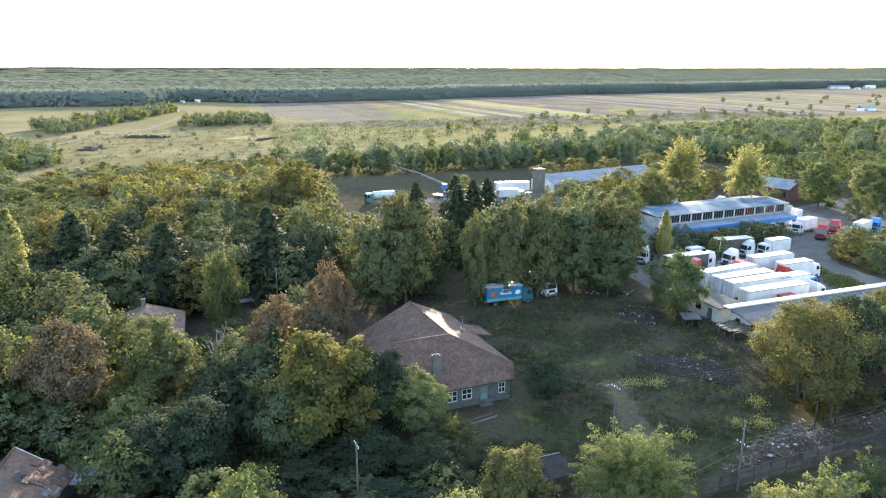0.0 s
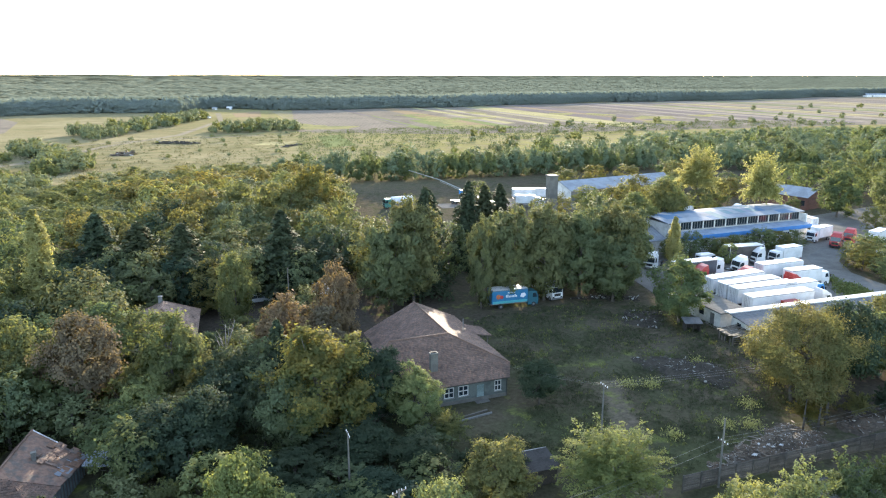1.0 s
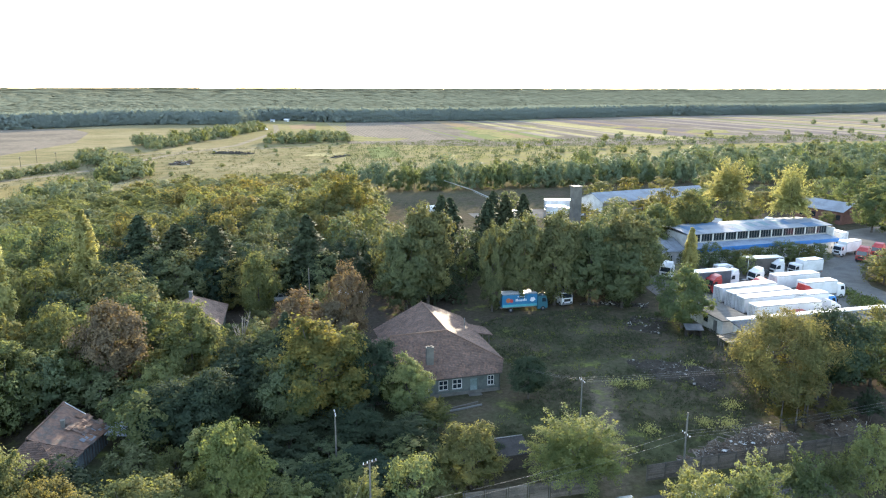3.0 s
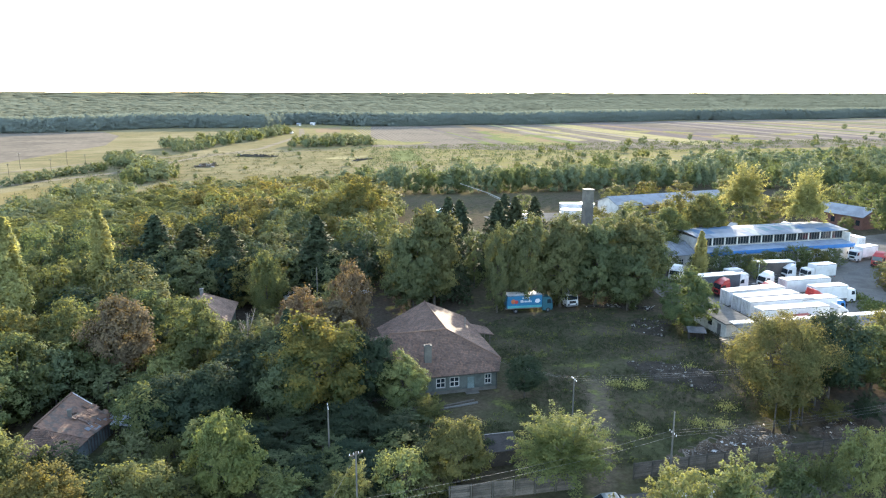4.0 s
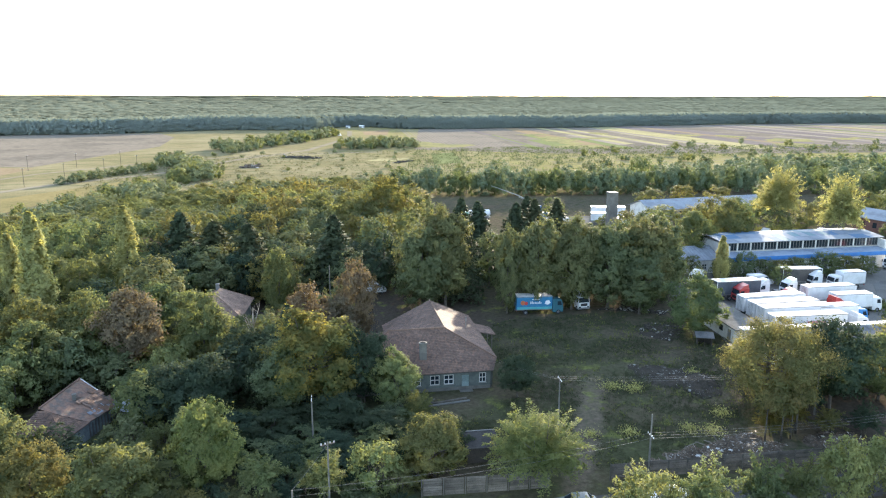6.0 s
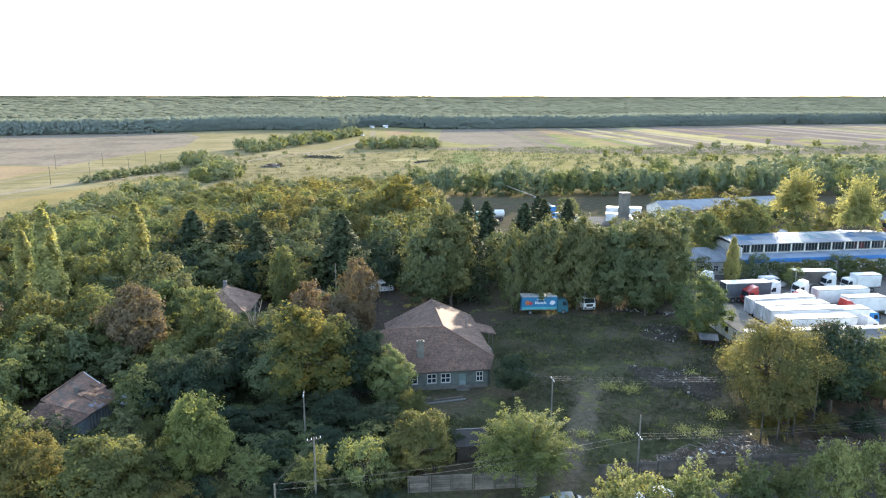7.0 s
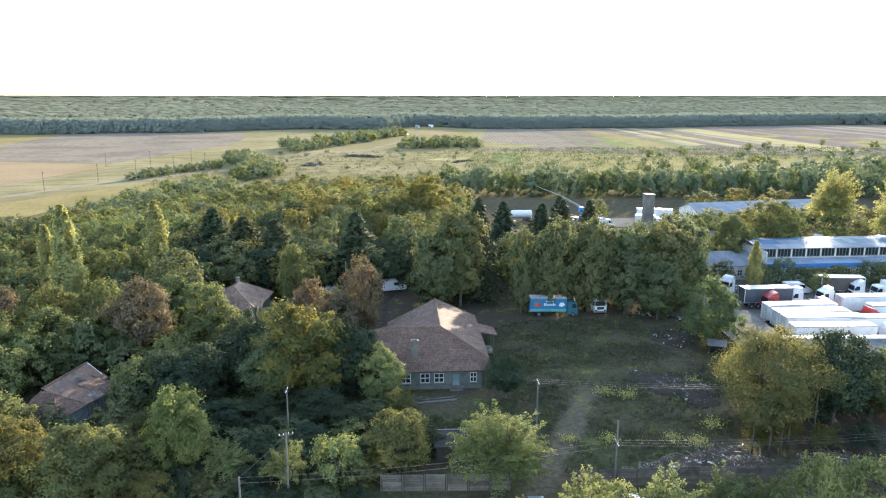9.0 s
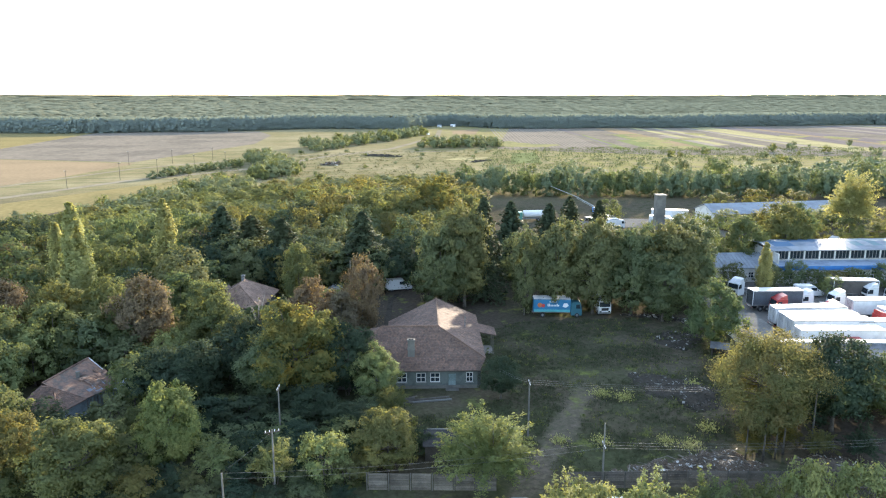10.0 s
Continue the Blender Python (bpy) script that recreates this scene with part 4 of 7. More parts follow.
for x, y in scatter(WOOD_NEAR, 6.2, 1, keep=lambda x, y: not (9.5 < x < 25 and y < 117) and not (30 < x < 57 and y < 122) and not inside((x, y), GROVE) and all((x - a - 1) ** 2 + (y - b + 5) ** 2 > 52 for a, b in ((0.7, 120.4), (-11.4, 104.7), (-16.5, 112.0)))):
    left = x < 4
    c = tr.choices(["green", "blue", "olive", "bright", "rust"] if left else ["dark", "green", "olive", "blue", "amber"], [5, 1.5, 2, 1, 0.4] if left else [3, 3, 3.4, 1, 1.8 if y > 132 else 0.0])[0]
    stand(MID, UM, x, y, tr.uniform(8.5, 12) if left else tr.uniform(9, 12.5), tr.uniform(3.8, 5.2), c, group="trees of the wood")
# the shaded grove: its shade is put in through the dark leaf colours
for x, y in scatter(GROVE, 5.0, 14, 3000, lambda x, y: all((x - a) ** 2 + (y - b) ** 2 > 12 for a, b in TAKEN)):
    stand(MID, UM, x, y, tr.uniform(8.0, 11.0), tr.uniform(4.0, 5.4), tr.choice(["blue", "blue", "dark"]), group="trees of the wood")
bulk = []
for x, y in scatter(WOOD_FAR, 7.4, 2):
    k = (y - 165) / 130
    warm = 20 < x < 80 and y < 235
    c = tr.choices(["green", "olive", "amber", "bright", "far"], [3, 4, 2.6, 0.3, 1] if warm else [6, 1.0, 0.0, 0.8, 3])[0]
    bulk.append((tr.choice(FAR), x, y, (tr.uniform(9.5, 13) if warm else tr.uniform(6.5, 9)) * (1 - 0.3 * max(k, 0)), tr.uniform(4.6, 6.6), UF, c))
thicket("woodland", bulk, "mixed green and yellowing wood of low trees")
bulk = []
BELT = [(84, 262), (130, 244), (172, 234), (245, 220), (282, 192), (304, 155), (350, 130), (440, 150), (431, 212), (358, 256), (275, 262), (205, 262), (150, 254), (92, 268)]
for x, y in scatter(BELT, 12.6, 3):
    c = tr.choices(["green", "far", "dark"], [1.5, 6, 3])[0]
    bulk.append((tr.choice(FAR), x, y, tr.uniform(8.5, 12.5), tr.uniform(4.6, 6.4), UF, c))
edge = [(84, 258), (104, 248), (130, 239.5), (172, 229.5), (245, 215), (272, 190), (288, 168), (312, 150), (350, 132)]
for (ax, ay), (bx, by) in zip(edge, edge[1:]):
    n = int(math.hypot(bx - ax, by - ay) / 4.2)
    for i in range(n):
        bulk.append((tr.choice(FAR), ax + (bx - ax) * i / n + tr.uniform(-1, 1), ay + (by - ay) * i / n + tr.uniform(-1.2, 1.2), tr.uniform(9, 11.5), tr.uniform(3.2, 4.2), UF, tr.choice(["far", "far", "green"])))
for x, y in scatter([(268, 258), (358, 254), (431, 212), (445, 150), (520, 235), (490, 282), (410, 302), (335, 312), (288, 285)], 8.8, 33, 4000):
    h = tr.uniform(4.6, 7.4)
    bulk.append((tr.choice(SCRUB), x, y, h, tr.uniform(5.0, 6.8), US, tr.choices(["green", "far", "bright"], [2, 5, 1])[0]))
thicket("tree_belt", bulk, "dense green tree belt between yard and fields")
bulk = []


def shrubs(poly, gap, seed, low, high):
    for x, y in scatter(poly, gap, seed, 2500):
        h = tr.uniform(low, high)
        bulk.append((tr.choice(SCRUB), x, y, h, min(h * tr.uniform(0.6, 0.9), 5.5), US, tr.choice(["far", "far", "green"])))


shrubs([(24, 523), (66, 580), (142, 709), (152, 690), (104, 590), (60, 520), (36, 480)], 8.0, 5, 5, 8.5)
shrubs([(107, 500), (115, 522), (150, 540), (178, 545), (174, 494)], 8, 6, 4.5, 8)
shrubs([(-9, 426), (4, 436), (24, 352), (23, 334), (11, 317), (4, 324), (8, 378), (-3, 404)], 5.5, 7, 4.5, 7)
shrubs([(-46, 334), (-42, 333), (-32, 350), (-18, 369), (-5, 382), (-7, 390), (-20, 378), (-35, 358)], 4.4, 8, 2.6, 4.8)
shrubs([(-46, 211), (-34, 241), (-24, 260), (-15, 286), (-2, 304), (5, 290), (6, 266), (-19, 236), (-41, 190)], 5.6, 18, 4.4, 6.6)
shrubs([(105, 275), (205, 270), (300, 270), (300, 400), (230, 400), (150, 350)], 27, 9, 1.6, 4.6)
shrubs([(240, 420), (290, 275), (360, 265), (440, 220), (620, 300), (600, 420), (400, 470)], 30, 10, 2.0, 5.6)
shrubs([(560, 345), (900, 420), (1100, 560), (700, 560)], 55, 11, 3.0, 5.5)
shrubs([(-40, 300), (100, 310), (160, 480), (20, 470)], 26, 12, 1.2, 2.6)
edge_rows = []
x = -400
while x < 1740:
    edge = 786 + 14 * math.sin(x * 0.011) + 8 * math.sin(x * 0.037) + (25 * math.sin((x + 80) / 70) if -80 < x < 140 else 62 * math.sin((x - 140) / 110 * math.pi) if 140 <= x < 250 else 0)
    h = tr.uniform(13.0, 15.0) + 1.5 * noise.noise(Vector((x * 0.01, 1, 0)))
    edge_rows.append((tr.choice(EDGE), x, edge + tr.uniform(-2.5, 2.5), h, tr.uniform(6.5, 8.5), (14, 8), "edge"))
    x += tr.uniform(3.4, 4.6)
thicket("forest_edge", edge_rows, "leafy edge of the far forest, haze put into its grey-green", 1.0)
thicket("scrub", bulk, "scattered low scrub bushes on the open meadow")
for proto in (*FAR, *SCRUB, *EDGE, *[q for q in (*NEAR, *BIG, *MID, *CLOSE, *FEATHER, *AIRY, *SAPLING, *BUSH, *POPLAR, *SPRUCE) if q.name not in SEEN_MODELS]):
    for ob in (*proto.children, proto):
        bpy.data.objects.remove(ob)


# the far forest: crowns that stand close together, out to the horizon
def lump_template(seed, rings=3, segs=7):
    rng = random.Random(seed)
    v, f = [], []
    for i in range(rings):
        a = i / rings * 1.45
        for k in range(segs):
            b = 6.283 * (k + 0.5 * (i % 2)) / segs
            q = 1 + rng.uniform(-0.16, 0.16)
            v.append((math.cos(a) * math.cos(b) * q, math.cos(a) * math.sin(b) * q, math.sin(a) * (1 + rng.uniform(-0.08, 0.08))))
    v.append((rng.uniform(-.1, .1), rng.uniform(-.1, .1), 1.02))
    for i in range(rings - 1):
        for k in range(segs):
            j = (k + 1) % segs
            f.append((i * segs + k, i * segs + j, (i + 1) * segs + j))
            f.append((i * segs + k, (i + 1) * segs + j, (i + 1) * segs + k))
    for k in range(segs):
        f.append(((rings - 1) * segs + k, (rings - 1) * segs + (k + 1) % segs, rings * segs))
    return np.array(v), np.array(f)


def forest(name, places, mat, label, seed=5):
    """Places: x, y, height, spread, and whether the crown reaches the ground."""
    rng = np.random.default_rng(seed)
    T = [lump_template(i) for i in range(5)]
    T2 = [lump_template(i, 2, 5) for i in range(5)]
    V, F, k = [], [], 0
    for x, y, h, r, front in places:
        v, f = (T if front == 1 else T2)[rng.integers(5)]
        segs = 7 if front == 1 else 5
        a = rng.random() * 6.283
        m = np.array([[math.cos(a), -math.sin(a)], [math.sin(a), math.cos(a)]])
        dome = min(r * 0.6, h * 0.45) if front == 1 else min(r * 0.13, 1.6)
        w = np.column_stack([v[:, :2] @ m.T * r + (x, y), v[:, 2] * dome + h - dome])
        n = len(w)
        V.append(w)
        F.append(f + k)
        if front:
            skirt = w[:segs].copy()
            skirt[:, 2] = -0.05
            V.append(skirt)
            F += [np.array([(i, (i + 1) % segs, n + (i + 1) % segs) for i in range(segs)]) + k, np.array([(i, n + (i + 1) % segs, n + i) for i in range(segs)]) + k]
            k += segs
        k += n
    V, F = np.vstack(V), np.vstack(F)
    me = bpy.data.meshes.new(name)
    me.vertices.add(len(V))
    me.vertices.foreach_set("co", V.reshape(-1))
    me.loops.add(3 * len(F))
    me.loops.foreach_set("vertex_index", F.reshape(-1).astype(np.int32))
    me.polygons.add(len(F))
    me.polygons.foreach_set("loop_start", np.arange(0, 3 * len(F), 3, dtype=np.int32))
    me.materials.append(mat)
    me.update(calc_edges=True)
    me.shade_smooth()
    q = np.empty(3 * len(V), dtype=np.float32)
    me.vertices.foreach_get("normal", q)
    q = q.reshape(-1, 3) * 0.12 + np.array([0, -0.12, 0.8])
    q[V[:, 2] < 11] = (0, -0.8, 0.5)
    round_normals(me, q / np.linalg.norm(q, axis=1, keepdims=True))
    return tagged(new(name, me), label, "forest", kind="stuff")


# canopy colour, raised above plain leaf colour to stand for distant haze
FOREST, ft, fp, fo = graph("hazed_canopy")
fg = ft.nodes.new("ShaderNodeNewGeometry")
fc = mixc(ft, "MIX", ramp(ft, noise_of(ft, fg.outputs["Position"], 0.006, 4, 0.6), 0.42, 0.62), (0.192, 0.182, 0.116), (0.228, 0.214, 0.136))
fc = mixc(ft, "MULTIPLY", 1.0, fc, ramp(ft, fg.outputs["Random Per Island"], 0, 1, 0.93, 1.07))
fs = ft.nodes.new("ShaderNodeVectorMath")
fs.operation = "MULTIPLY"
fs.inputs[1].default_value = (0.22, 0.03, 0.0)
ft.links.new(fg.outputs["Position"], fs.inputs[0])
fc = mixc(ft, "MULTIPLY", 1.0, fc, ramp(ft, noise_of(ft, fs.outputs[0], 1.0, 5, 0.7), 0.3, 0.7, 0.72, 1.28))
ft.links.new(fc, fp.inputs["Base Color"])
fp.inputs["Roughness"].default_value, fp.inputs["Specular IOR Level"].default_value = 0.95, 0.0
fr = random.Random(21)
rows, d = [], 0.0
while d < 4300:
    step = 7.5 + d * 0.019 + max(d - 1400, 0) * 0.07
    x = -420 - d * 0.5
    while x < min(1750 + d * 2.4, 6400):
        edge = 803 + 14 * math.sin(x * 0.011) + 8 * math.sin(x * 0.037)
        if -80 < x < 140:
            edge += 25 * math.sin((x + 80) / 70)
        elif 140 <= x < 250:
            edge += 62 * math.sin((x - 140) / 110 * math.pi)
        r = step * fr.uniform(0.6, 0.9)
        top = fr.uniform(15.2, 16.3) + 1.8 * noise.noise(Vector((x * 0.004, d * 0.004, 0))) + 0.7 * noise.noise(Vector((x * 0.02, d * 0.02, 3)))
        top += max(math.hypot(x, edge + d) - 1800, 0) * 0.0045
        rows.append((x + fr.uniform(-.45, .45) * step, edge + d + fr.uniform(-.45, .45) * step, top, r, 1 if d < 30 else 2 if math.hypot(x, edge + d) > 2400 else 0))
        x += step
    d += step * 0.9
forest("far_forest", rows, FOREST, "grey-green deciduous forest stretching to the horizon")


# buildings
def island_mat(name, cols, rough=0.85, fine=5.0, spec=0.25):
    """Joined small pieces, each of its own shade."""
    m, t, p, out = graph(name)
    geo = t.nodes.new("ShaderNodeNewGeometry")
    cr = t.nodes.new("ShaderNodeValToRGB")
    t.links.new(geo.outputs["Random Per Island"], cr.inputs[0])
    while len(cr.color_ramp.elements) < len(cols):
        cr.color_ramp.elements.new(0.5)
    for i, (e, c) in enumerate(zip(cr.color_ramp.elements, cols)):
        e.position, e.color = i / (len(cols) - 1), (*c, 1)
    n1, n2 = noise_of(t, geo.outputs["Position"], fine, 5, 0.65), noise_of(t, geo.outputs["Position"], 0.5, 4, 0.6)
    c = mixc(t, "MULTIPLY", 1.0, cr.outputs[0], ramp(t, n1, 0.25, 0.75, 0.7, 1.3))
    c = mixc(t, "MULTIPLY", 1.0, c, ramp(t, n2, 0.35, 0.65, 0.75, 1.2))
    t.links.new(c, p.inputs["Base Color"])
    p.inputs["Roughness"].default_value, p.inputs["Specular IOR Level"].default_value = rough, spec
    return m


TILES = island_mat("old_clay_tiles", [(0.086, 0.056, 0.044), (0.106, 0.069, 0.054), (0.128, 0.083, 0.064), (0.152, 0.090, 0.063), (0.090, 0.064, 0.052)])
RUBBLE = island_mat("builders_rubble", [(0.070, 0.054, 0.040), (0.098, 0.076, 0.054), (0.105, 0.066, 0.044), (0.130, 0.104, 0.078), (0.092, 0.072, 0.052), (0.125, 0.098, 0.070), (0.42, 0.40, 0.37)])
SCRAP = island_mat("dark_scrap", [(0.040, 0.036, 0.031), (0.052, 0.045, 0.036), (0.040, 0.034, 0.028), (0.060, 0.053, 0.044), (0.30, 0.29, 0.27)])


TIMBER = island_mat("old_timber", [(0.10, 0.085, 0.068), (0.16, 0.14, 0.115), (0.08, 0.07, 0.058), (0.24, 0.22, 0.19)])
FELT = surface("roofing_felt", (0.130, 0.132, 0.138), (0.090, 0.092, 0.096), 0.9, 3, 0.5, 0.2, 0.3, spec=0.0)
GREYSLAB = surface("grey_slab", (0.145, 0.140, 0.132), (0.105, 0.102, 0.096), 0.9, 3, 0.4, 0.2, 0.3, spec=0.0)
# lighter tones than the house tiles, with sun on the cottage roof put in
PALE_TILES = island_mat("pale_clay_tiles", [(0.165, 0.108, 0.080), (0.205, 0.138, 0.104), (0.240, 0.162, 0.124), (0.270, 0.172, 0.124), (0.185, 0.126, 0.098)])


def tile_rows(poly, w=0.27, course=0.29, seed=0):
    """Roof tiles laid in courses over a plane roof face; poly is in order, its first two corners are the eave."""
    P = [Vector(p) for p in poly]
    e = (P[1] - P[0]).normalized()
    n = (P[1] - P[0]).cross(P[2] - P[0]).normalized()
    if n.z < 0:
        n = -n
    s = n.cross(e)
    if s.z < 0:
        s = -s
    flat = [((p - P[0]).dot(e), (p - P[0]).dot(s)) for p in P]
    rng = random.Random(seed)
    v, f = [], []
    hi = max(q[1] for q in flat)
    a0, a1 = min(q[0] for q in flat), max(q[0] for q in flat)
    k = 0
    while k * course < hi:
        b = k * course
        a = a0 + (0.5 * w if k % 2 else 0)
        while a < a1:
            if inside((a + w / 2, b + course / 2), flat) and rng.random() > 0.006:
                lift, skew = rng.uniform(0.0, 0.025), rng.uniform(-0.02, 0.02)
                i = len(v)
                for da, db, dn in ((0.01, -0.05, 0.06 + lift), (w - 0.01, -0.05 + skew, 0.06 + lift), (w - 0.01, course, 0.03), (0.01, course, 0.03), (0.01, -0.05, 0.01), (w - 0.01, -0.05 + skew, 0.01)):
                    v.append(tuple(P[0] + e * (a + da) + s * (b + db) + n * dn))
                f += [(i, i + 1, i + 2, i + 3), (i + 4, i + 5, i + 1, i), (i + 5, i + 2, i + 1), (i + 4, i, i + 3)]
            a += w
        k += 1
    return v, f


def wall_with_openings(x0, x1, z0, z1, y, thick, holes):
    """A wall along x at y (its outer face), thick behind it, with holes (x0, x1, z0, z1) cut through."""
    xs = sorted({x0, x1, *(h[0] for h in holes), *(h[1] for h in holes)})
    zs = sorted({z0, z1, *(h[2] for h in holes), *(h[3] for h in holes)})
    out = []
    for a, b in zip(xs, xs[1:]):
        run = None
        for c, d in zip(zs, zs[1:]):
            hole = any(h[0] <= a and b <= h[1] and h[2] <= c and d <= h[3] for h in holes)
            if hole:
                if run:
                    out.append(run)
                run = None
            else:
                run = (a, b, run[2] if run else c, d)
        if run:
            out.append(run)
    return [box((a + b) / 2, y + thick / 2, c, b - a, thick, d - c) for a, b, c, d in out]


def window_parts(parent, x, z, w, h, y, frame_mat=None, bars=(1, 1), name="window"):
    """A casement in a wall opening: frame, mullions, sill and panes."""
    fm = frame_mat or WHITEWALL
    t = 0.1
    ps = [box(x, y + 0.06, z, w, 0.09, t), box(x, y + 0.06, z + h - t, w, 0.09, t), box(x - w / 2 + t / 2, y + 0.06, z + t, t, 0.09, h - 2 * t), box(x + w / 2 - t / 2, y + 0.06, z + t, t, 0.09, h - 2 * t)]
    for i in range(bars[0]):
        ps.append(box(x - w / 2 + w * (i + 1) / (bars[0] + 1), y + 0.06, z + t, 0.09, 0.08, h - 2 * t))
    for j in range(bars[1]):
        ps.append(box(x, y + 0.06, z + h * (j + 1) / (bars[1] + 1) - 0.045, w - 2 * t, 0.078, 0.09))
    win = part(name, ps, fm, parent)
    nx, nz = bars[0] + 1, bars[1] + 1
    for i in range(nx):
        for j in range(nz):
            a, b = x - w / 2 + w * (i + 0.5) / nx, z + h * j / nz
            part("pane", [box(a, y + 0.075, b + 0.06, w / nx - 0.13, 0.015, h / nz - 0.1)], GLASS, win)
    part("sill", [box(x, y - 0.06, z - 0.06, w + 0.2, 0.22, 0.055, 0.01)], CONCRETE, win)
    return win


def ridge_caps(parent, a, b, mat=None):
    a, b = Vector(a), Vector(b)
    n = max(int((b - a).length / 0.4), 1)
    for i in range(n):
        p, q = a.lerp(b, i / n), a.lerp(b, (i + 1.08) / n)
        part("ridge_cap", [tube([p, q], [0.13, 0.10], 6)], mat or TILES, parent)


def roof_part(parent, polys, seed, name="roof", thick=0.12, under=None, tiles=None):
    base = part(name, [plate(p, thick) for p in polys], under or ROOF, parent, "weathered reddish-brown clay tile roof")
    t = part("tile_field", [tile_rows(p, seed=seed + i) for i, p in enumerate(polys)], tiles or TILES, base, "old clay tiles in uneven courses")
    tagged(t, kind="stuff")
    return base


# the old house in the yard, a long front wing with a deep wing behind
house = thing("house", pose(46.6, 71.7, 0, 0, 0, -9), "old single-storey house with hipped clay tile roof and pale green walls", "house")
E_, R_ = 2.8, 6.7
holes = [(-5.9, -4.5, 0.88, 2.27), (-3.2, -1.9, 0.88, 2.27), (-1.3, 0.05, 0.88, 2.27), (1.2, 2.25, 0.15, 2.1), (3.65, 4.6, 0.88, 2.3), (-10.4, -9.0, 0.88, 2.27)]
part("wall", wall_with_openings(-15.0, 5.2, 0, 2.75, -6.8, 0.35, holes), PLASTER, house, "faded green plaster wall")
part("wall", [box(5.6, 4.0, 0, 0.35, 19.8, 3.6)], PLASTER, house)
part("wall", [box(5.3, -6.1, 0, 0.3, 1.4, 2.75)], PLASTER, house)
part("wall", [box(-14.825, 0.1, 0, 0.35, 13.1, 2.75)], PLASTER, house)
part("wall", [box(-7.025, 10.5, 0, 0.35, 6.3, 2.75), box(-11.1, 6.8, 0, 7.8, 0.35, 2.75)], PLASTER, house)
part("gable_wall", [([(-7.2, 14.2, 0), (5.8, 14.2, 0), (5.8, 14.2, 3.7), (0, 14.2, 6.5), (-7.2, 14.2, 2.75), (-7.2, 13.92, 0), (5.8, 13.92, 0), (5.8, 13.92, 3.7), (0, 13.92, 6.5), (-7.2, 13.92, 2.75)], [(4, 3, 2, 1, 0), (5, 6, 7, 8, 9)] + [(i, (i + 1) % 5, 5 + (i + 1) % 5, 5 + i) for i in range(5)])], PLASTER, house)
part("plinth", [box(-4.9, -6.86, 0, 20.3, 0.1, 0.45)], POLE, house, "grey cement plinth")
for a, b, c, d in (holes[0], holes[1], holes[2], holes[4], holes[5]):
    window_parts(house, (a + b) / 2, c, b - a, d - c, -6.8)
door = part("door", [box(1.725, -6.7, 0.15, 1.0, 0.07, 1.9, 0.01), box(1.48, -6.75, 0.35, 0.34, 0.04, 0.7, 0.01), box(1.97, -6.75, 0.35, 0.34, 0.04, 0.7, 0.01)], surface("door_paint", (0.17, 0.22, 0.22), (0.12, 0.155, 0.15), 0.6), house, "pale grey-green panelled door")
part("handle", [tube([(2.14, -6.74, 1.2), (2.14, -6.8, 1.2), (2.04, -6.8, 1.2)], 0.02, 5)], STEEL, door)
part("doorstep", [box(1.725, -7.3, 0, 1.8, 1.0, 0.13, 0.02)], POLE, house)
polys = [
    [(-15.6, -7.4, E_), (5.5, -7.4, E_), (6.4, -5.5, 3.8), (0, 0, R_), (-8.2, 0, R_)],
    [(-15.6, 7.4, E_), (-15.6, -7.4, E_), (-8.2, 0, R_)],
    [(-7.8, 7.4, E_), (-15.6, 7.4, E_), (-8.2, 0, R_), (0, 0, R_)],
    [(-7.8, 14.4, E_), (-7.8, 7.4, E_), (0, 0, R_), (0, 14.4, R_)],
    [(6.4, -5.5, 3.8), (6.55, 14.4, 3.72), (0, 14.4, R_), (0, 0, R_)],
]
roof = roof_part(house, polys, 40)
for a, b in (((-8.2, 0, R_ + .06), (0, 0, R_ + .06)), ((0, 0, R_ + .06), (0, 14.4, R_ + .06)), ((6.4, -5.5, 3.86), (0, 0, R_ + .06)), ((-15.6, -7.4, E_ + .06), (-8.2, 0, R_ + .06))):
    ridge_caps(roof, a, b)
chim = part("chimney", [box(-3.9, -4.9, 3.2, 0.95, 0.6, 3.1, 0.02), box(-3.9, -4.9, 6.3, 1.1, 0.74, 0.16, 0.03), box(-3.9, -4.9, 5.0, 1.03, 0.68, 0.1, 0.02)], POLE, house, "grey plastered chimney stack")
part("flue", [box(-4.1, -4.9, 6.46, 0.28, 0.3, 0.12), box(-3.7, -4.9, 6.46, 0.28, 0.3, 0.12)], BLACK, chim)
part("vent_pipe", [tube([(4.2, 5.0, 4.6), (4.2, 5.0, 6.6)], 0.07, 8)], STEEL, house)
porch = part("porch", [box(8.7, 6.5, 0, 0.14, 0.14, 3.0), box(8.7, 9.3, 0, 0.14, 0.14, 3.0), box(7.3, 7.9, 0, 3.0, 3.4, 0.15, 0.02)], TIMBER, house, "small side porch on two posts")
roof_part(porch, [[(9.1, 6.1, 3.1), (9.1, 9.8, 3.1), (6.3, 9.8, 3.9), (6.3, 5.4, 3.9)]], 50, "porch_roof")
part("gutter", [tube([(-15.6, -7.46, 2.72), (5.5, -7.46, 2.72)], 0.06, 6), tube([(5.3, -7.3, 2.7), (5.3, -7.0, 2.4), (5.3, -6.9, 0.1)], 0.05, 6)], WOOD, house, "dull rusted gutter")


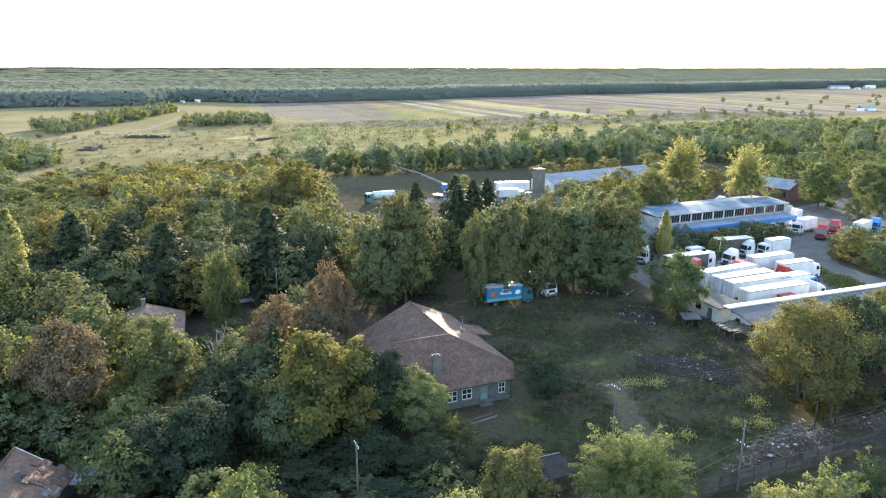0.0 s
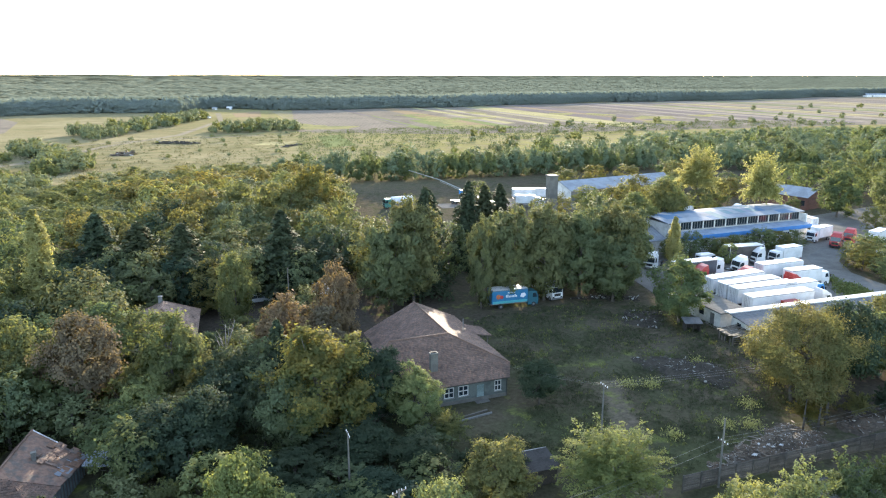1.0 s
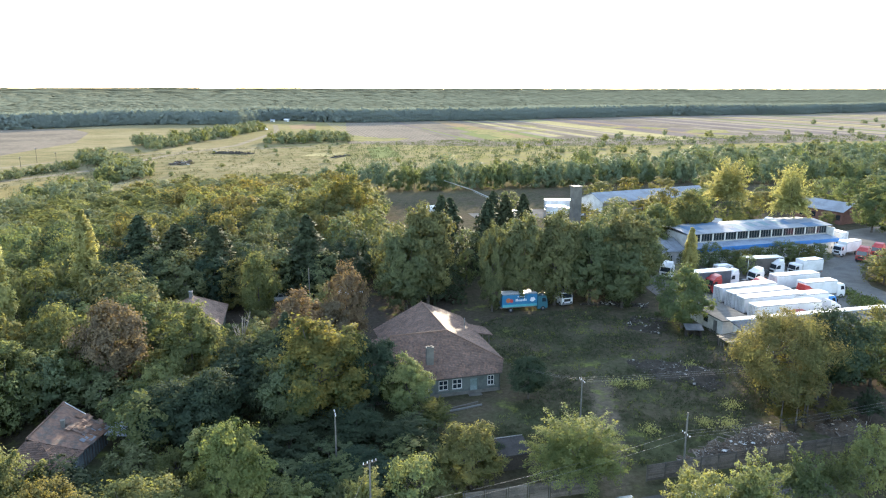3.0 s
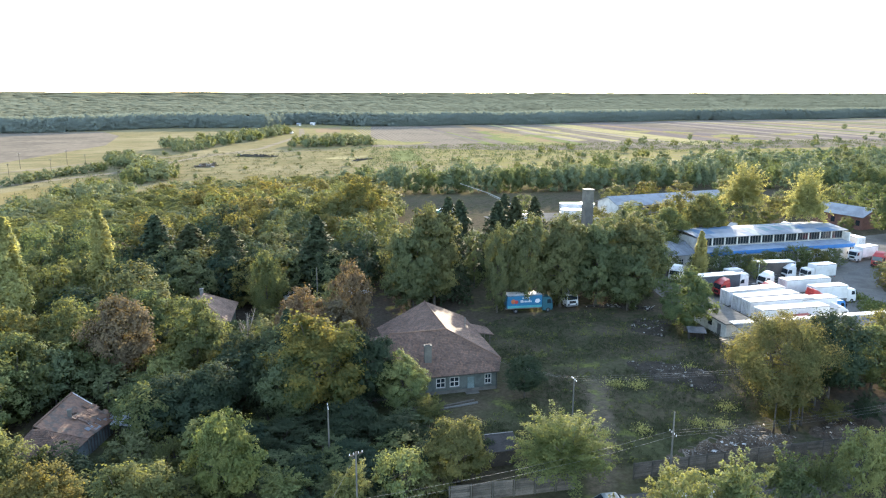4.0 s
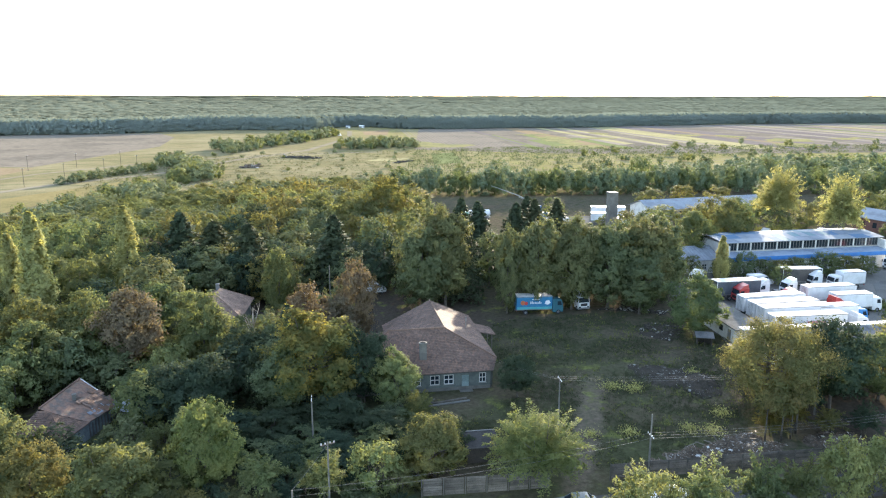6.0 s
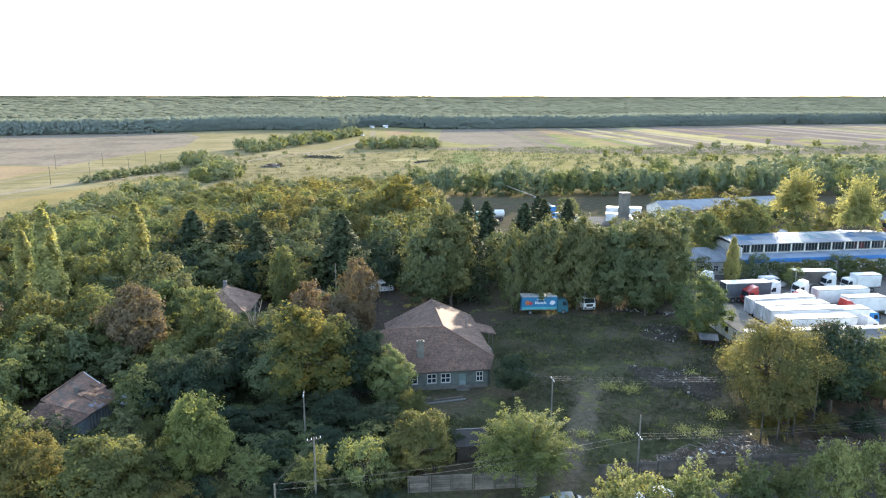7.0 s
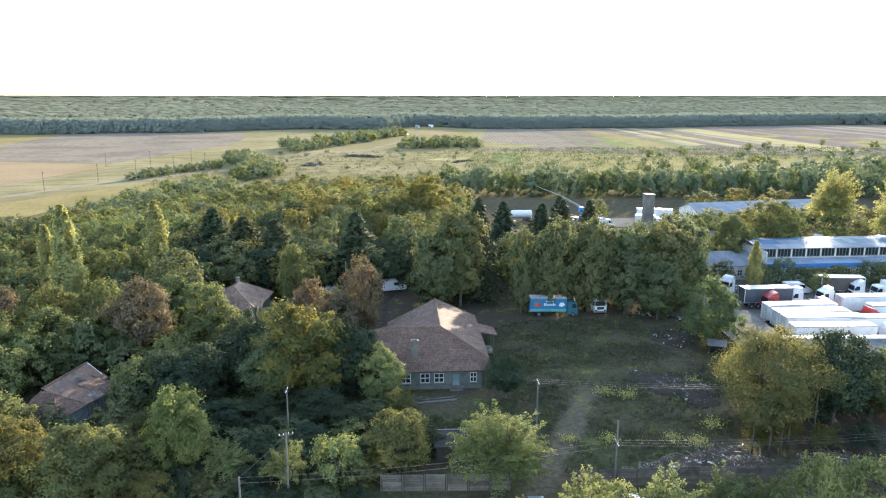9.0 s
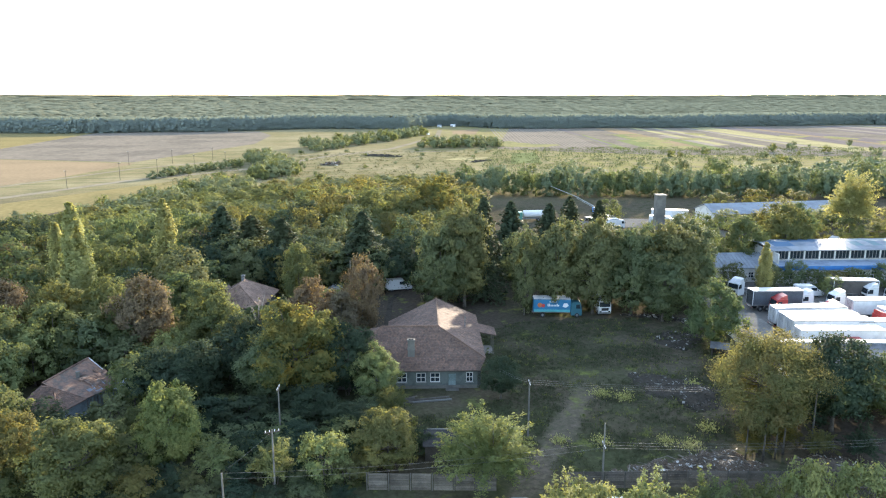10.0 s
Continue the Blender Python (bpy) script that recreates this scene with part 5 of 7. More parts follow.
def hip_house(name, m, hx, hy, eave, ridge, half_ridge, label, walls, tiles=True, roofmat=None, seed=0, holes=()):
    """A small hipped house; hx, hy: half sizes of the eaves, half_ridge along y."""
    h = thing(name, m, label, "house")
    wx, wy = hx - 0.5, hy - 0.5
    part("wall", wall_with_openings(-wx, wx, 0, eave, -wy, 0.3, holes), walls, h)
    part("wall", [box(0, wy - 0.15, 0, 2 * wx, 0.3, eave)], walls, h)
    for s in (-1, 1):
        part("wall", [box(s * (wx - 0.15), 0, 0, 0.3, 2 * wy - 0.6, eave)], walls, h)
    for a, b, c, d in holes:
        window_parts(h, (a + b) / 2, c, b - a, d - c, -wy)
    A, B = (0, -half_ridge, ridge), (0, half_ridge, ridge)
    ps = [[(-hx, -hy, eave), (hx, -hy, eave), A], [(hx, -hy, eave), (hx, hy, eave), B, A], [(hx, hy, eave), (-hx, hy, eave), B], [(-hx, hy, eave), (-hx, -hy, eave), A, B]]
    if tiles:
        rf = roof_part(h, ps, seed, tiles=PALE_TILES)
        for a, b in ((A, B), ((-hx, -hy, eave), A), ((hx, -hy, eave), A), ((hx, hy, eave), B), ((-hx, hy, eave), B)):
            ridge_caps(rf, (a[0], a[1], a[2] + .06), (b[0], b[1], b[2] + .06), PALE_TILES)
    else:
        rf = part("roof", [plate(p, 0.06) for p in ps], roofmat, h)
    return h, rf


lane([(41.0, 91.5), (42.3, 98.8), (43.9, 108.8), (46, 113)], 1.0, EARTH, "narrow trodden path behind the house", 0.04, "path")
house_b, rf = hip_house("cottage", pose(16.2, 105.6, 0, 0, 0, -14), 5.0, 6.0, 2.8, 5.9, 1.8, "small house with pale brown tile roof among trees", PLASTER, seed=60, holes=((-3, -1.8, 0.9, 2.1), (1.2, 2.4, 0.9, 2.1)))
part("chimney", [box(-0.5, 2.2, 5.0, 0.55, 0.55, 1.6, 0.02), box(-0.5, 2.2, 6.6, 0.68, 0.68, 0.12, 0.02)], CONCRETE, house_b)
part("dormer", [box(-2.3, -1.6, 4.0, 0.9, 1.2, 1.1), ([(-2.9, -2.4, 5.0), (-1.7, -2.4, 5.0), (-2.3, -2.4, 5.6), (-2.9, -0.6, 5.0), (-1.7, -0.6, 5.0), (-2.3, -0.6, 5.6)], [(0, 1, 2), (5, 4, 3), (0, 2, 5, 3), (2, 1, 4, 5), (1, 0, 3, 4)])], ROOF, house_b, "small roof dormer")

barn = thing("barn", pose(-2.0, 68.0, 0), "run-down barn with rust-brown roof, loose sheets and blue-grey walls", "barn")
BW = surface("bluegrey_plaster", (0.17, 0.20, 0.22), (0.12, 0.14, 0.155), 0.9, 4, 0.7, 0.2, 0.3)
B = {k: Vector(v) for k, v in dict(peak=(0.3, 6.0, 4.4), ridge=(-2.9, -2.0, 4.3), verge=(4.9, 2.5, 1.75), mid=(2.25, -2.8, 2.2), wing=(-1.7, -2.1, 3.65), corner=(0.2, -7.0, 2.15), hip=(-5.4, -5.6, 2.15), west=(-4.5, -1.0, 2.3), north=(-1.6, 7.2, 2.3)).items()}
broof = part("roof", [plate([B[k] for k in q], 0.08) for q in (("verge", "peak", "mid"), ("mid", "peak", "wing"), ("wing", "peak", "ridge"), ("ridge", "peak", "north", "west"))], RUST, barn, "rust-brown patched sheet roof")
hips = [[B["mid"] - Vector((0, 0, 0.1)), B["wing"] - Vector((0, 0, 0.1)), B["corner"]], [B["corner"], B["wing"] - Vector((0, 0, 0.1)), B["ridge"] - Vector((0.1, 0.1, 0.2)), B["hip"]], [B["hip"], B["ridge"] - Vector((0.1, 0.1, 0.2)), B["west"]]]
wing_roof = part("wing_roof", [plate(q, 0.08) for q in hips], RUST, barn, "lower hipped roof over the wing")
tagged(part("tile_field", [tile_rows([q[0], q[-1], *q[1:-1][::-1]], seed=70 + i) for i, q in enumerate(hips)], TILES, wing_roof, "old clay tiles in uneven courses"), kind="stuff")
ridge_caps(wing_roof, B["wing"], B["corner"] + Vector((0, 0, 0.05)))
ridge_caps(broof, B["peak"] + Vector((0, 0, 0.04)), B["ridge"] + Vector((0, 0, 0.04)))
def wall_run(name, a, b, top_a, top_b, mat, label=""):
    """An upright wall between two plan points, 0.25 m thick, its top sloping."""
    a, b = Vector((a[0], a[1], 0)), Vector((b[0], b[1], 0))
    n = (b - a).normalized().cross(Vector((0, 0, 1))) * -0.25
    v = [a, b, b + Vector((0, 0, top_b)), a + Vector((0, 0, top_a))]
    v += [q + n for q in v]
    return part(name, [([tuple(q) for q in v], [(0, 1, 2, 3), (7, 6, 5, 4), (0, 4, 5, 1), (1, 5, 6, 2), (2, 6, 7, 3), (3, 7, 4, 0)])], mat, barn, label)
wall_run("wall", (-5.0, -5.2), (0.1, -6.6), 2.05, 2.05, BW, "blue-grey limewashed wall")
wall_run("wall", (0.1, -6.6), (2.0, -2.7), 2.05, 2.05, BW)
wall_run("wall", (2.0, -2.7), (4.5, 2.4), 2.1, 1.65, BW)
wall_run("gable_wall", (4.5, 2.4), (0.3, 5.7), 1.65, 4.2, BW)
wall_run("gable_wall", (0.3, 5.7), (-1.5, 7.0), 4.2, 2.25, BW)
wall_run("wall", (-1.5, 7.0), (-4.3, -1.0), 2.2, 2.2, BW)
wall_run("wall", (-4.3, -1.0), (-5.0, -5.2), 2.2, 2.05, BW)
for i in range(9):
    q = Vector((2.0, -2.7, 0)).lerp(Vector((4.5, 2.4, 0)), 0.06 + 0.105 * i) + Vector((0.06, -0.03, 0))
    part("board", [box(0, 0, 0, 0.2, 0.04, 1.75 - 0.03 * i, m=pose(q.x, q.y, 0, 0, 0, 64))], GREYSLAB, barn, "pale upright board")
rb = random.Random(12)
e1, e2 = (B["mid"] - B["verge"]), (B["peak"] - B["verge"])
nz = e2.cross(e1).normalized()
nz = nz if nz.z > 0 else -nz
for i in range(46):
    # loose and replaced sheets, the bare zinc ones near the low corner
    u, w = (rb.uniform(0.02, 0.75), rb.uniform(0.02, 0.22)) if i < 20 else (rb.uniform(0.0, 0.62), rb.uniform(0.12, 0.62))
    q = B["verge"] + e1 * u + e2 * w + nz * (0.03 + 0.0025 * i)
    ax = e1.normalized()
    m = Matrix((ax, nz.cross(ax), nz)).transposed().to_4x4()
    m.translation = q
    part("roof_sheet", [box(0, 0, 0, rb.uniform(0.6, 1.5), rb.uniform(0.4, 0.9), 0.012, m=m @ pose(0, 0, 0, rb.uniform(-2, 2), rb.uniform(-2, 2), rb.uniform(-9, 9)))], (ZINC, GREYSHEET, RUST, RUSTED)[rb.choices((0, 1, 2, 3), (1.6, 4, 3, 2.0) if i < 20 else (0, 0.8, 6, 1.5))[0]], broof)
part("bargeboard", [tube([B["peak"] + Vector((0.03, 0.03, 0.05)), B["peak"].lerp(B["verge"], 0.5) + Vector((0.03, 0.03, 0.05))], 0.06, 4)], WHITEWALL, barn, "pale peeling bargeboard")
part("lean_to", [plate([(7.3, 0.2, 1.25), (8.2, 3.2, 1.3), (5.2, 4.4, 1.8), (4.2, 1.0, 1.75)], 0.04), box(6.8, 1.0, 0, 0.12, 0.12, 1.25), box(7.3, 3.0, 0, 0.12, 0.12, 1.28)], ZINC, barn, "lean-to roof of grey-blue sheets")
part("chimney", [box(0.3, 1.2, 2.9, 0.42, 0.42, 1.35, 0.02), box(0.3, 1.2, 4.25, 0.5, 0.5, 0.1, 0.02)], POLE, barn)

# the compound
field([(94, 66), (100, 86), (108, 107), (128, 122), (180, 118), (240, 118), (215, 85), (160, 90), (150, 84), (139, 74), (134, 62), (128, 56)], YARD, "worn grey concrete yard of the truck compound", 0.03, "pavement")
lane([(205, 92), (168, 91), (152, 86), (144, 78), (141, 70), (139, 62), (133, 48), (126, 30)], 6.5, LANEM, "pale concrete lane into the truck compound", 0.06)
lane([(110, 185), (140, 178), (150, 150), (160, 118)], 8, YARD, "grey gravel yard beside the halls", 0.04)
field([(112, 176), (150, 166), (152, 180), (130, 188), (114, 186)], YARD, "grey gravel yard beside the halls", 0.05, "pavement")

hall = thing("factory_hall", pose(126, 107.2, 0, 0, 0, -8), "long low factory hall with clerestory windows and blue fascia", "factory hall")
L0, L1 = 0.5, 41.5
hh = [(L0 + 1.4 + 3.2 * i, L0 + 3.4 + 3.2 * i, 1.0, 2.6) for i in range(12) if i not in (3, 7, 11)] + [(L0 + 1.6 + 3.2 * i, L0 + 3.3 + 3.2 * i, 0.1, 2.6) for i in (3, 7, 11)]
part("wall", wall_with_openings(L0, L1, 0, 3.3, -1.5, 0.3, hh), WHITEWALL, hall, "white plastered front wall")
for a, b, c, d in hh:
    if c > 0.5:
        window_parts(hall, (a + b) / 2, c, b - a, d - c, -1.5, bars=(2, 1))
    else:
        part("gate", [box((a + b) / 2, -1.38, c, b - a - 0.06, 0.08, d - c - 0.05, 0.01)], STEEL, hall)
for xx in (L0 + 0.15, L1 - 0.15):
    part("wall", [box(xx, 5.2, 0, 0.3, 12.8, 6.5)], WHITEWALL, hall)
part("wall", [box((L0 + L1) / 2, 11.4, 0, L1 - L0 - 0.6, 0.3, 6.6)], WHITEWALL, hall)
part("fascia", [box((L0 + L1) / 2, -2.45, 3.2, L1 - L0 + 0.8, 0.12, 0.9)], BLUESHEET, hall, "bright blue sheet fascia")
AISLE = surface("aisle_sheet", (0.220, 0.264, 0.330), (0.165, 0.198, 0.253), 0.8, 2, 0.4, 0.15, 0.15, 0.1, spec=0.08)
part("aisle_roof", [plate([(L0 - .4, -2.5, 4.12), (L1 + .4, -2.5, 4.12), (L1 + .4, 0.85, 4.62), (L0 - .4, 0.85, 4.62)], 0.1)], AISLE, hall, "pale blue-grey sheet roof over the aisle")
ch = [(L0 + 0.3 + 3.38 * i, L0 + 3.38 + 3.38 * i, 4.85, 6.72) for i in range(12)]
for q in wall_with_openings(L0, L1, 4.5, 6.9, 0.9, 0.25, ch):
    part("clerestory_panel", [q], WHITEWALL, hall, "white panel of the clerestory band")
for a, b, c, d in ch:
    window_parts(hall, (a + b) / 2, c, b - a, d - c, 0.9, STEEL, bars=(3, 0), name="clerestory_window")
sheets = [surface("sheet_a", (0.167, 0.192, 0.229), (0.130, 0.152, 0.180), 0.8, 2, 0.5, 0.1, 0.1, 0.1, spec=0.08), surface("sheet_b", (0.081, 0.136, 0.211), (0.068, 0.118, 0.186), 0.8, 2, 0.5, 0.1, 0.1, 0.1, spec=0.08), surface("sheet_c", (0.218, 0.238, 0.264), (0.178, 0.198, 0.218), 0.8, 2, 0.5, 0.1, 0.1, 0.1, spec=0.08), surface("sheet_d", (0.119, 0.185, 0.205), (0.106, 0.158, 0.178), 0.8, 2, 0.5, 0.1, 0.1, 0.1, spec=0.08)]
up = part("roof", [plate([(L0 - .6, 0.2, 6.9), (L1 + .6, 0.2, 6.9), (L1 + .6, 6.3, 7.5), (L0 - .6, 6.3, 7.5)], 0.12), plate([(L0 - .6, 6.3, 7.5), (L1 + .6, 6.3, 7.5), (L1 + .6, 12.1, 6.9), (L0 - .6, 12.1, 6.9)], 0.12)], GREYSHEET, hall, "patchwork sheet metal roof")
rh = random.Random(3)
x = L0 - 0.6
while x < L1 + 0.4:
    w = min(1.9 + rh.random() * 0.5, L1 + 0.6 - x)
    for a, b, za, zb in ((0.16, 3.2, 6.9, 7.195), (3.15, 6.32, 7.192, 7.505), (6.3, 12.1, 7.5, 6.9)):
        q = rh.uniform(0.004, 0.02)
        part("roof_sheet", [plate([(x, a, za + .016 + q), (x + w + .04, a, za + .012 + q), (x + w + .04, b, zb + .012 + q), (x, b, zb + .016 + q)], 0.01)], rh.choices(sheets, [5, 2.2, 4, 1])[0], up)
    x += w
annex = thing("annex", pose(126, 107.2, 0, 0, 0, -8), "low white annex with grey corrugated roof beside the hall", "building")
ah = [(-11.2, -9.9, 0.1, 2.4), (-8.2, -7.0, 0.9, 2.2), (-4.8, -3.6, 0.9, 2.2)]
part("wall", wall_with_openings(-13, 0.1, 0, 3.1, 0.5, 0.3, ah), WHITEWALL, annex)
for a, b, c, d in ah[1:]:
    window_parts(annex, (a + b) / 2, c, b - a, d - c, 0.5)
part("gate", [box(-10.55, 0.62, 0.1, 1.24, 0.06, 2.25)], STEEL, annex)
part("wall", [box(-12.85, 6, 0, 0.3, 10.4, 3.1), box(-6.4, 11.4, 0, 13, 0.3, 3.1)], WHITEWALL, annex)
aroof = part("roof", [plate([(-13.6, 0, 3.15), (0.0, 0, 3.15), (0.0, 6, 5.3), (-13.6, 6, 5.3)], 0.06), plate([(-13.6, 6, 5.3), (0.0, 6, 5.3), (0.0, 12, 3.15), (-13.6, 12, 3.15)], 0.06)], GREYSHEET, annex, "grey corrugated sheet roof")
for i in range(17):
    part("standing_seam", [tube([(-13.4 + 0.82 * i, 0.0, 3.2), (-13.4 + 0.82 * i, 6.0, 5.35)], 0.035, 4)], GREYSHEET, aroof)

shed = thing("long_shed", pose(95.2, 65.2, 0, 0, 0, -11.6), "long low shed with white walls and grey roof", "shed")
m90 = pose(0, 0, 0, 0, 0, -90)
part("wall", [(lambda q: ([tuple(m90 @ Vector(p)) for p in q[0]], q[1]))(q) for q in wall_with_openings(0.3, 7.0, 0, 2.6, 0.0, 0.3, [(1.2, 2.2, 1.0, 2.1), (4.4, 5.4, 1.0, 2.1)])], WHITEWALL, shed, "white plastered end wall")
for a in (1.7, 4.9):
    part("window", [(lambda q: ([tuple(m90 @ Vector(p)) for p in q[0]], q[1]))(box(a, 0.12, 1.0, 1.0, 0.05, 1.1))], GLASS, shed)
part("wall", [box(18, -6.85, 0, 36, 0.3, 2.4), box(18, -0.15, 0, 36, 0.3, 3.2), box(35.85, -3.5, 0, 0.3, 6.4, 2.6)], WHITEWALL, shed)
part("roof", [plate([(-0.9, -7.5, 2.45), (36.6, -7.5, 2.45), (36.6, 0.1, 3.45), (-0.9, 0.1, 3.45)], 0.12)], FELT, shed, "grey felted roof with pale edge")
part("gable_panel", [([(-0.02, -6.9, 2.6), (-0.02, -0.2, 2.6), (-0.02, -0.2, 3.3), (0.2, -6.9, 2.6), (0.2, -0.2, 2.6), (0.2, -0.2, 3.3)], [(0, 2, 1), (3, 4, 5), (0, 1, 4, 3), (1, 2, 5, 4), (2, 0, 3, 5)])], WOOD, shed, "dark timber gable panel")
part("parapet", [box(17.9, 0.15, 3.3, 37.6, 1.45, 0.22, 0.02)], WHITEWALL, shed, "pale concrete roof edge")
store = thing("flat_store", pose(99.2, 73.6, 0, 0, 0, -13), "flat-roofed concrete store with grey felt roof", "store")
part("wall", [box(0, 0, 0, 5.2, 14.5, 2.5)], WHITEWALL, store)
part("roof", [box(0, 0, 2.5, 5.8, 15.1, 0.22, 0.03)], GREYSLAB, store, "stained grey flat roof slab")
part("door", [box(-2.62, -5.2, 0.05, 0.06, 1.0, 2.0)], STEEL, store)
for yy in (-2.4, 1.8):
    part("window", [box(-2.62, yy, 1.0, 0.05, 1.2, 1.0)], GLASS, store)
hut = thing("wooden_hut", pose(90.3, 68.8, 0, 0, 0, -32), "small open hut of grey boards with felt roof", "hut")
for xx, yy in ((-1.1, -0.85), (1.1, -0.85), (0.0, -0.85)):
    part("post", [box(xx, yy, 0, 0.1, 0.1, 1.62)], WOOD, hut)
for i in range(7):
    part("board", [box(-1.02 + 0.34 * i, 0.85, 0, 0.31, 0.04, 1.9)], WOOD, hut)
for xx in (-1.13, 1.13):
    part("wall", [box(xx, 0.1, 0, 0.05, 1.4, 1.6)], WOOD, hut)
part("roof", [plate([(-1.45, -1.2, 1.62), (1.45, -1.2, 1.62), (1.45, 1.15, 1.95), (-1.45, 1.15, 1.95)], 0.05)], FELT, hut)
# a shelter of odd boards against the end wall of the shed
rsc = random.Random(77)
lean = thing("scrap_shelter", pose(92.6, 62.4, 0, 0, 0, -12), "ramshackle shelter of grey planks against the shed", "shelter")
for xx, yy in ((-1.7, -1.9), (-1.7, 0.0), (-1.7, 1.7), (0.3, -1.9), (1.4, -1.9)):
    part("post", [tube([(xx, yy, 0), (xx + rsc.uniform(-.06, .06), yy, 1.55)], 0.06, 6)], WOOD, lean)
for i in range(10):
    y = -1.9 + 0.42 * i
    z = 1.56 + rsc.uniform(-.03, .05)
    part("roof_plank", [box(0.05 + rsc.uniform(-.2, .1), y, 0, 4.0 + rsc.uniform(-.5, .3), 0.34, 0.04, m=pose(0, 0, z, 0, -4 + rsc.uniform(-2, 2), rsc.uniform(-3, 3)))], TIMBER, lean)
for i in range(6):
    if i != 2:
        part("board", [box(-1.78, -1.7 + 0.6 * i, 0.0, 0.04, 0.28, rsc.uniform(0.8, 1.45), m=pose(0, 0, 0, rsc.uniform(-3, 3)))], TIMBER, lean)
for i in range(4):
    part("rail", [box(-0.2, -1.98, 0.3 + 0.36 * i, 3.1, 0.04, 0.12, m=pose(0, 0, 0, 0, rsc.uniform(-2, 2)))], TIMBER, lean)

farhall = thing("far_hall", pose(152, 172, 0, 0, 0, -1), "long hall with pale grey sheet roof behind trees", "hall")
part("wall", wall_with_openings(0, 46, 0, 3.4, 0, 0.3, [(3 + 4 * i, 5 + 4 * i, 1.0, 2.4) for i in range(10)]), CONCRETE, farhall)
for i in range(10):
    part("window", [box(4 + 4 * i, 0.12, 1.0, 2.0, 0.05, 1.4)], GLASS, farhall)
part("gable_wall", [([(0, 0.3, 0), (0, 12, 0), (0, 12, 3.4), (0, 6, 5.6), (0, 0.3, 3.4), (0.3, 0.3, 0), (0.3, 12, 0), (0.3, 12, 3.4), (0.3, 6, 5.6), (0.3, 0.3, 3.4)], [(4, 3, 2, 1, 0)[::-1], (5, 6, 7, 8, 9)[::-1]] + [((i + 1) % 5, i, 5 + i, 5 + (i + 1) % 5) for i in range(5)])], WHITEWALL, farhall)
part("roof", [plate([(-.6, -.6, 3.3), (46.6, -.6, 3.3), (46.6, 6, 5.8), (-.6, 6, 5.8)], 0.1), plate([(-.6, 6, 5.8), (46.6, 6, 5.8), (46.6, 12.6, 3.3), (-.6, 12.6, 3.3)], 0.1)], GREYSHEET, farhall, "pale blue-grey sheet roof")
brick = thing("brick_building", pose(202.7, 140.2, 0, 0, 0, -87), "red brick building with grey pitched roof", "building")
part("wall", wall_with_openings(0, 16, 0, 4, 0, 0.3, [(2 + 4 * i, 3.4 + 4 * i, 1.2, 2.8) for i in range(4)]), BRICKWALL, brick)
for i in range(4):
    part("window", [box(2.7 + 4 * i, 0.12, 1.2, 1.4, 0.05, 1.6)], GLASS, brick)
for xx in (0.15, 15.85):
    part("wall", [box(xx, 5, 0, 0.3, 9.4, 4.0)], BRICKWALL, brick)
    part("gable", [([(xx + q, yy, zz) for q in (-0.15, 0.15) for yy, zz in ((0.3, 4.0), (9.7, 4.0), (5.0, 5.95))], [(0, 2, 1), (3, 4, 5), (0, 1, 4, 3), (1, 2, 5, 4), (2, 0, 3, 5)])], BRICKWALL, brick)
part("wall", [box(8, 9.85, 0, 16, 0.3, 4.0)], BRICKWALL, brick)
part("roof", [plate([(-.6, -.6, 3.9), (16.6, -.6, 3.9), (16.6, 5, 6.2), (-.6, 5, 6.2)], 0.12), plate([(-.6, 5, 6.2), (16.6, 5, 6.2), (16.6, 10.6, 3.9), (-.6, 10.6, 3.9)], 0.12)], GREYSHEET, brick)
TOWERM = surface("tower_concrete", (0.125, 0.118, 0.108), (0.09, 0.085, 0.078), 0.9, 4, 0.5, 0.25, 0.3)
stack = thing("chimney_tower", pose(113.2, 134.0, 0, 0, 0, -8), "tall square grey concrete tower", "tower")
part("shaft", [box(0, 0, 0, 2.2, 2.2, 15.4, 0.06)], TOWERM, stack)
part("cap", [box(0, 0, 15.4, 2.5, 2.5, 0.35, 0.04)], TOWERM, stack)
for i in range(5):
    part("band", [box(0, 0, 2.4 + 2.8 * i, 2.26, 2.26, 0.16, 0.02)], TOWERM, stack)


def far_shed(x, y, rz, L, W, H, label, roofmat):
    b = thing("farm_shed", pose(x, y, 0, 0, 0, rz), label, "shed", "far farm sheds")
    part("wall", [box(0, 0, 0, L, W, H)], WHITE, b)
    part("roof", [plate([(-L / 2 - .3, -W / 2 - .3, H), (L / 2 + .3, -W / 2 - .3, H), (L / 2 + .3, 0, H + W * 0.22), (-L / 2 - .3, 0, H + W * 0.22)], 0.1), plate([(-L / 2 - .3, 0, H + W * 0.22), (L / 2 + .3, 0, H + W * 0.22), (L / 2 + .3, W / 2 + .3, H), (-L / 2 - .3, W / 2 + .3, H)], 0.1)], roofmat, b)
    part("gate", [box(-L * 0.2, -W / 2 - 0.04, 0, 3.2, 0.08, H * 0.75)], STEEL, b)


far_shed(1449, 746, -30, 20, 10, 3.6, "long white farm shed beyond the fields", WHITE)
far_shed(1374, 764, -30, 38, 12, 3.4, "long farm shed with blue-grey roof beyond the fields", GREYSHEET)
far_shed(1354, 718, -30, 10, 6, 2.4, "low white shed at the field edge", ZINC)
far_shed(704, 362, -32, 14, 8, 2.6, "low blue-grey roofed shed among field bushes", GREYSHEET)
far_shed(206, 838, -30, 5.5, 4, 2.2, "small white-roofed hut by the forest lane", WHITE)
far_shed(188, 832, -20, 5, 4, 2.2, "small grey hut by the forest lane", GREYSHEET)


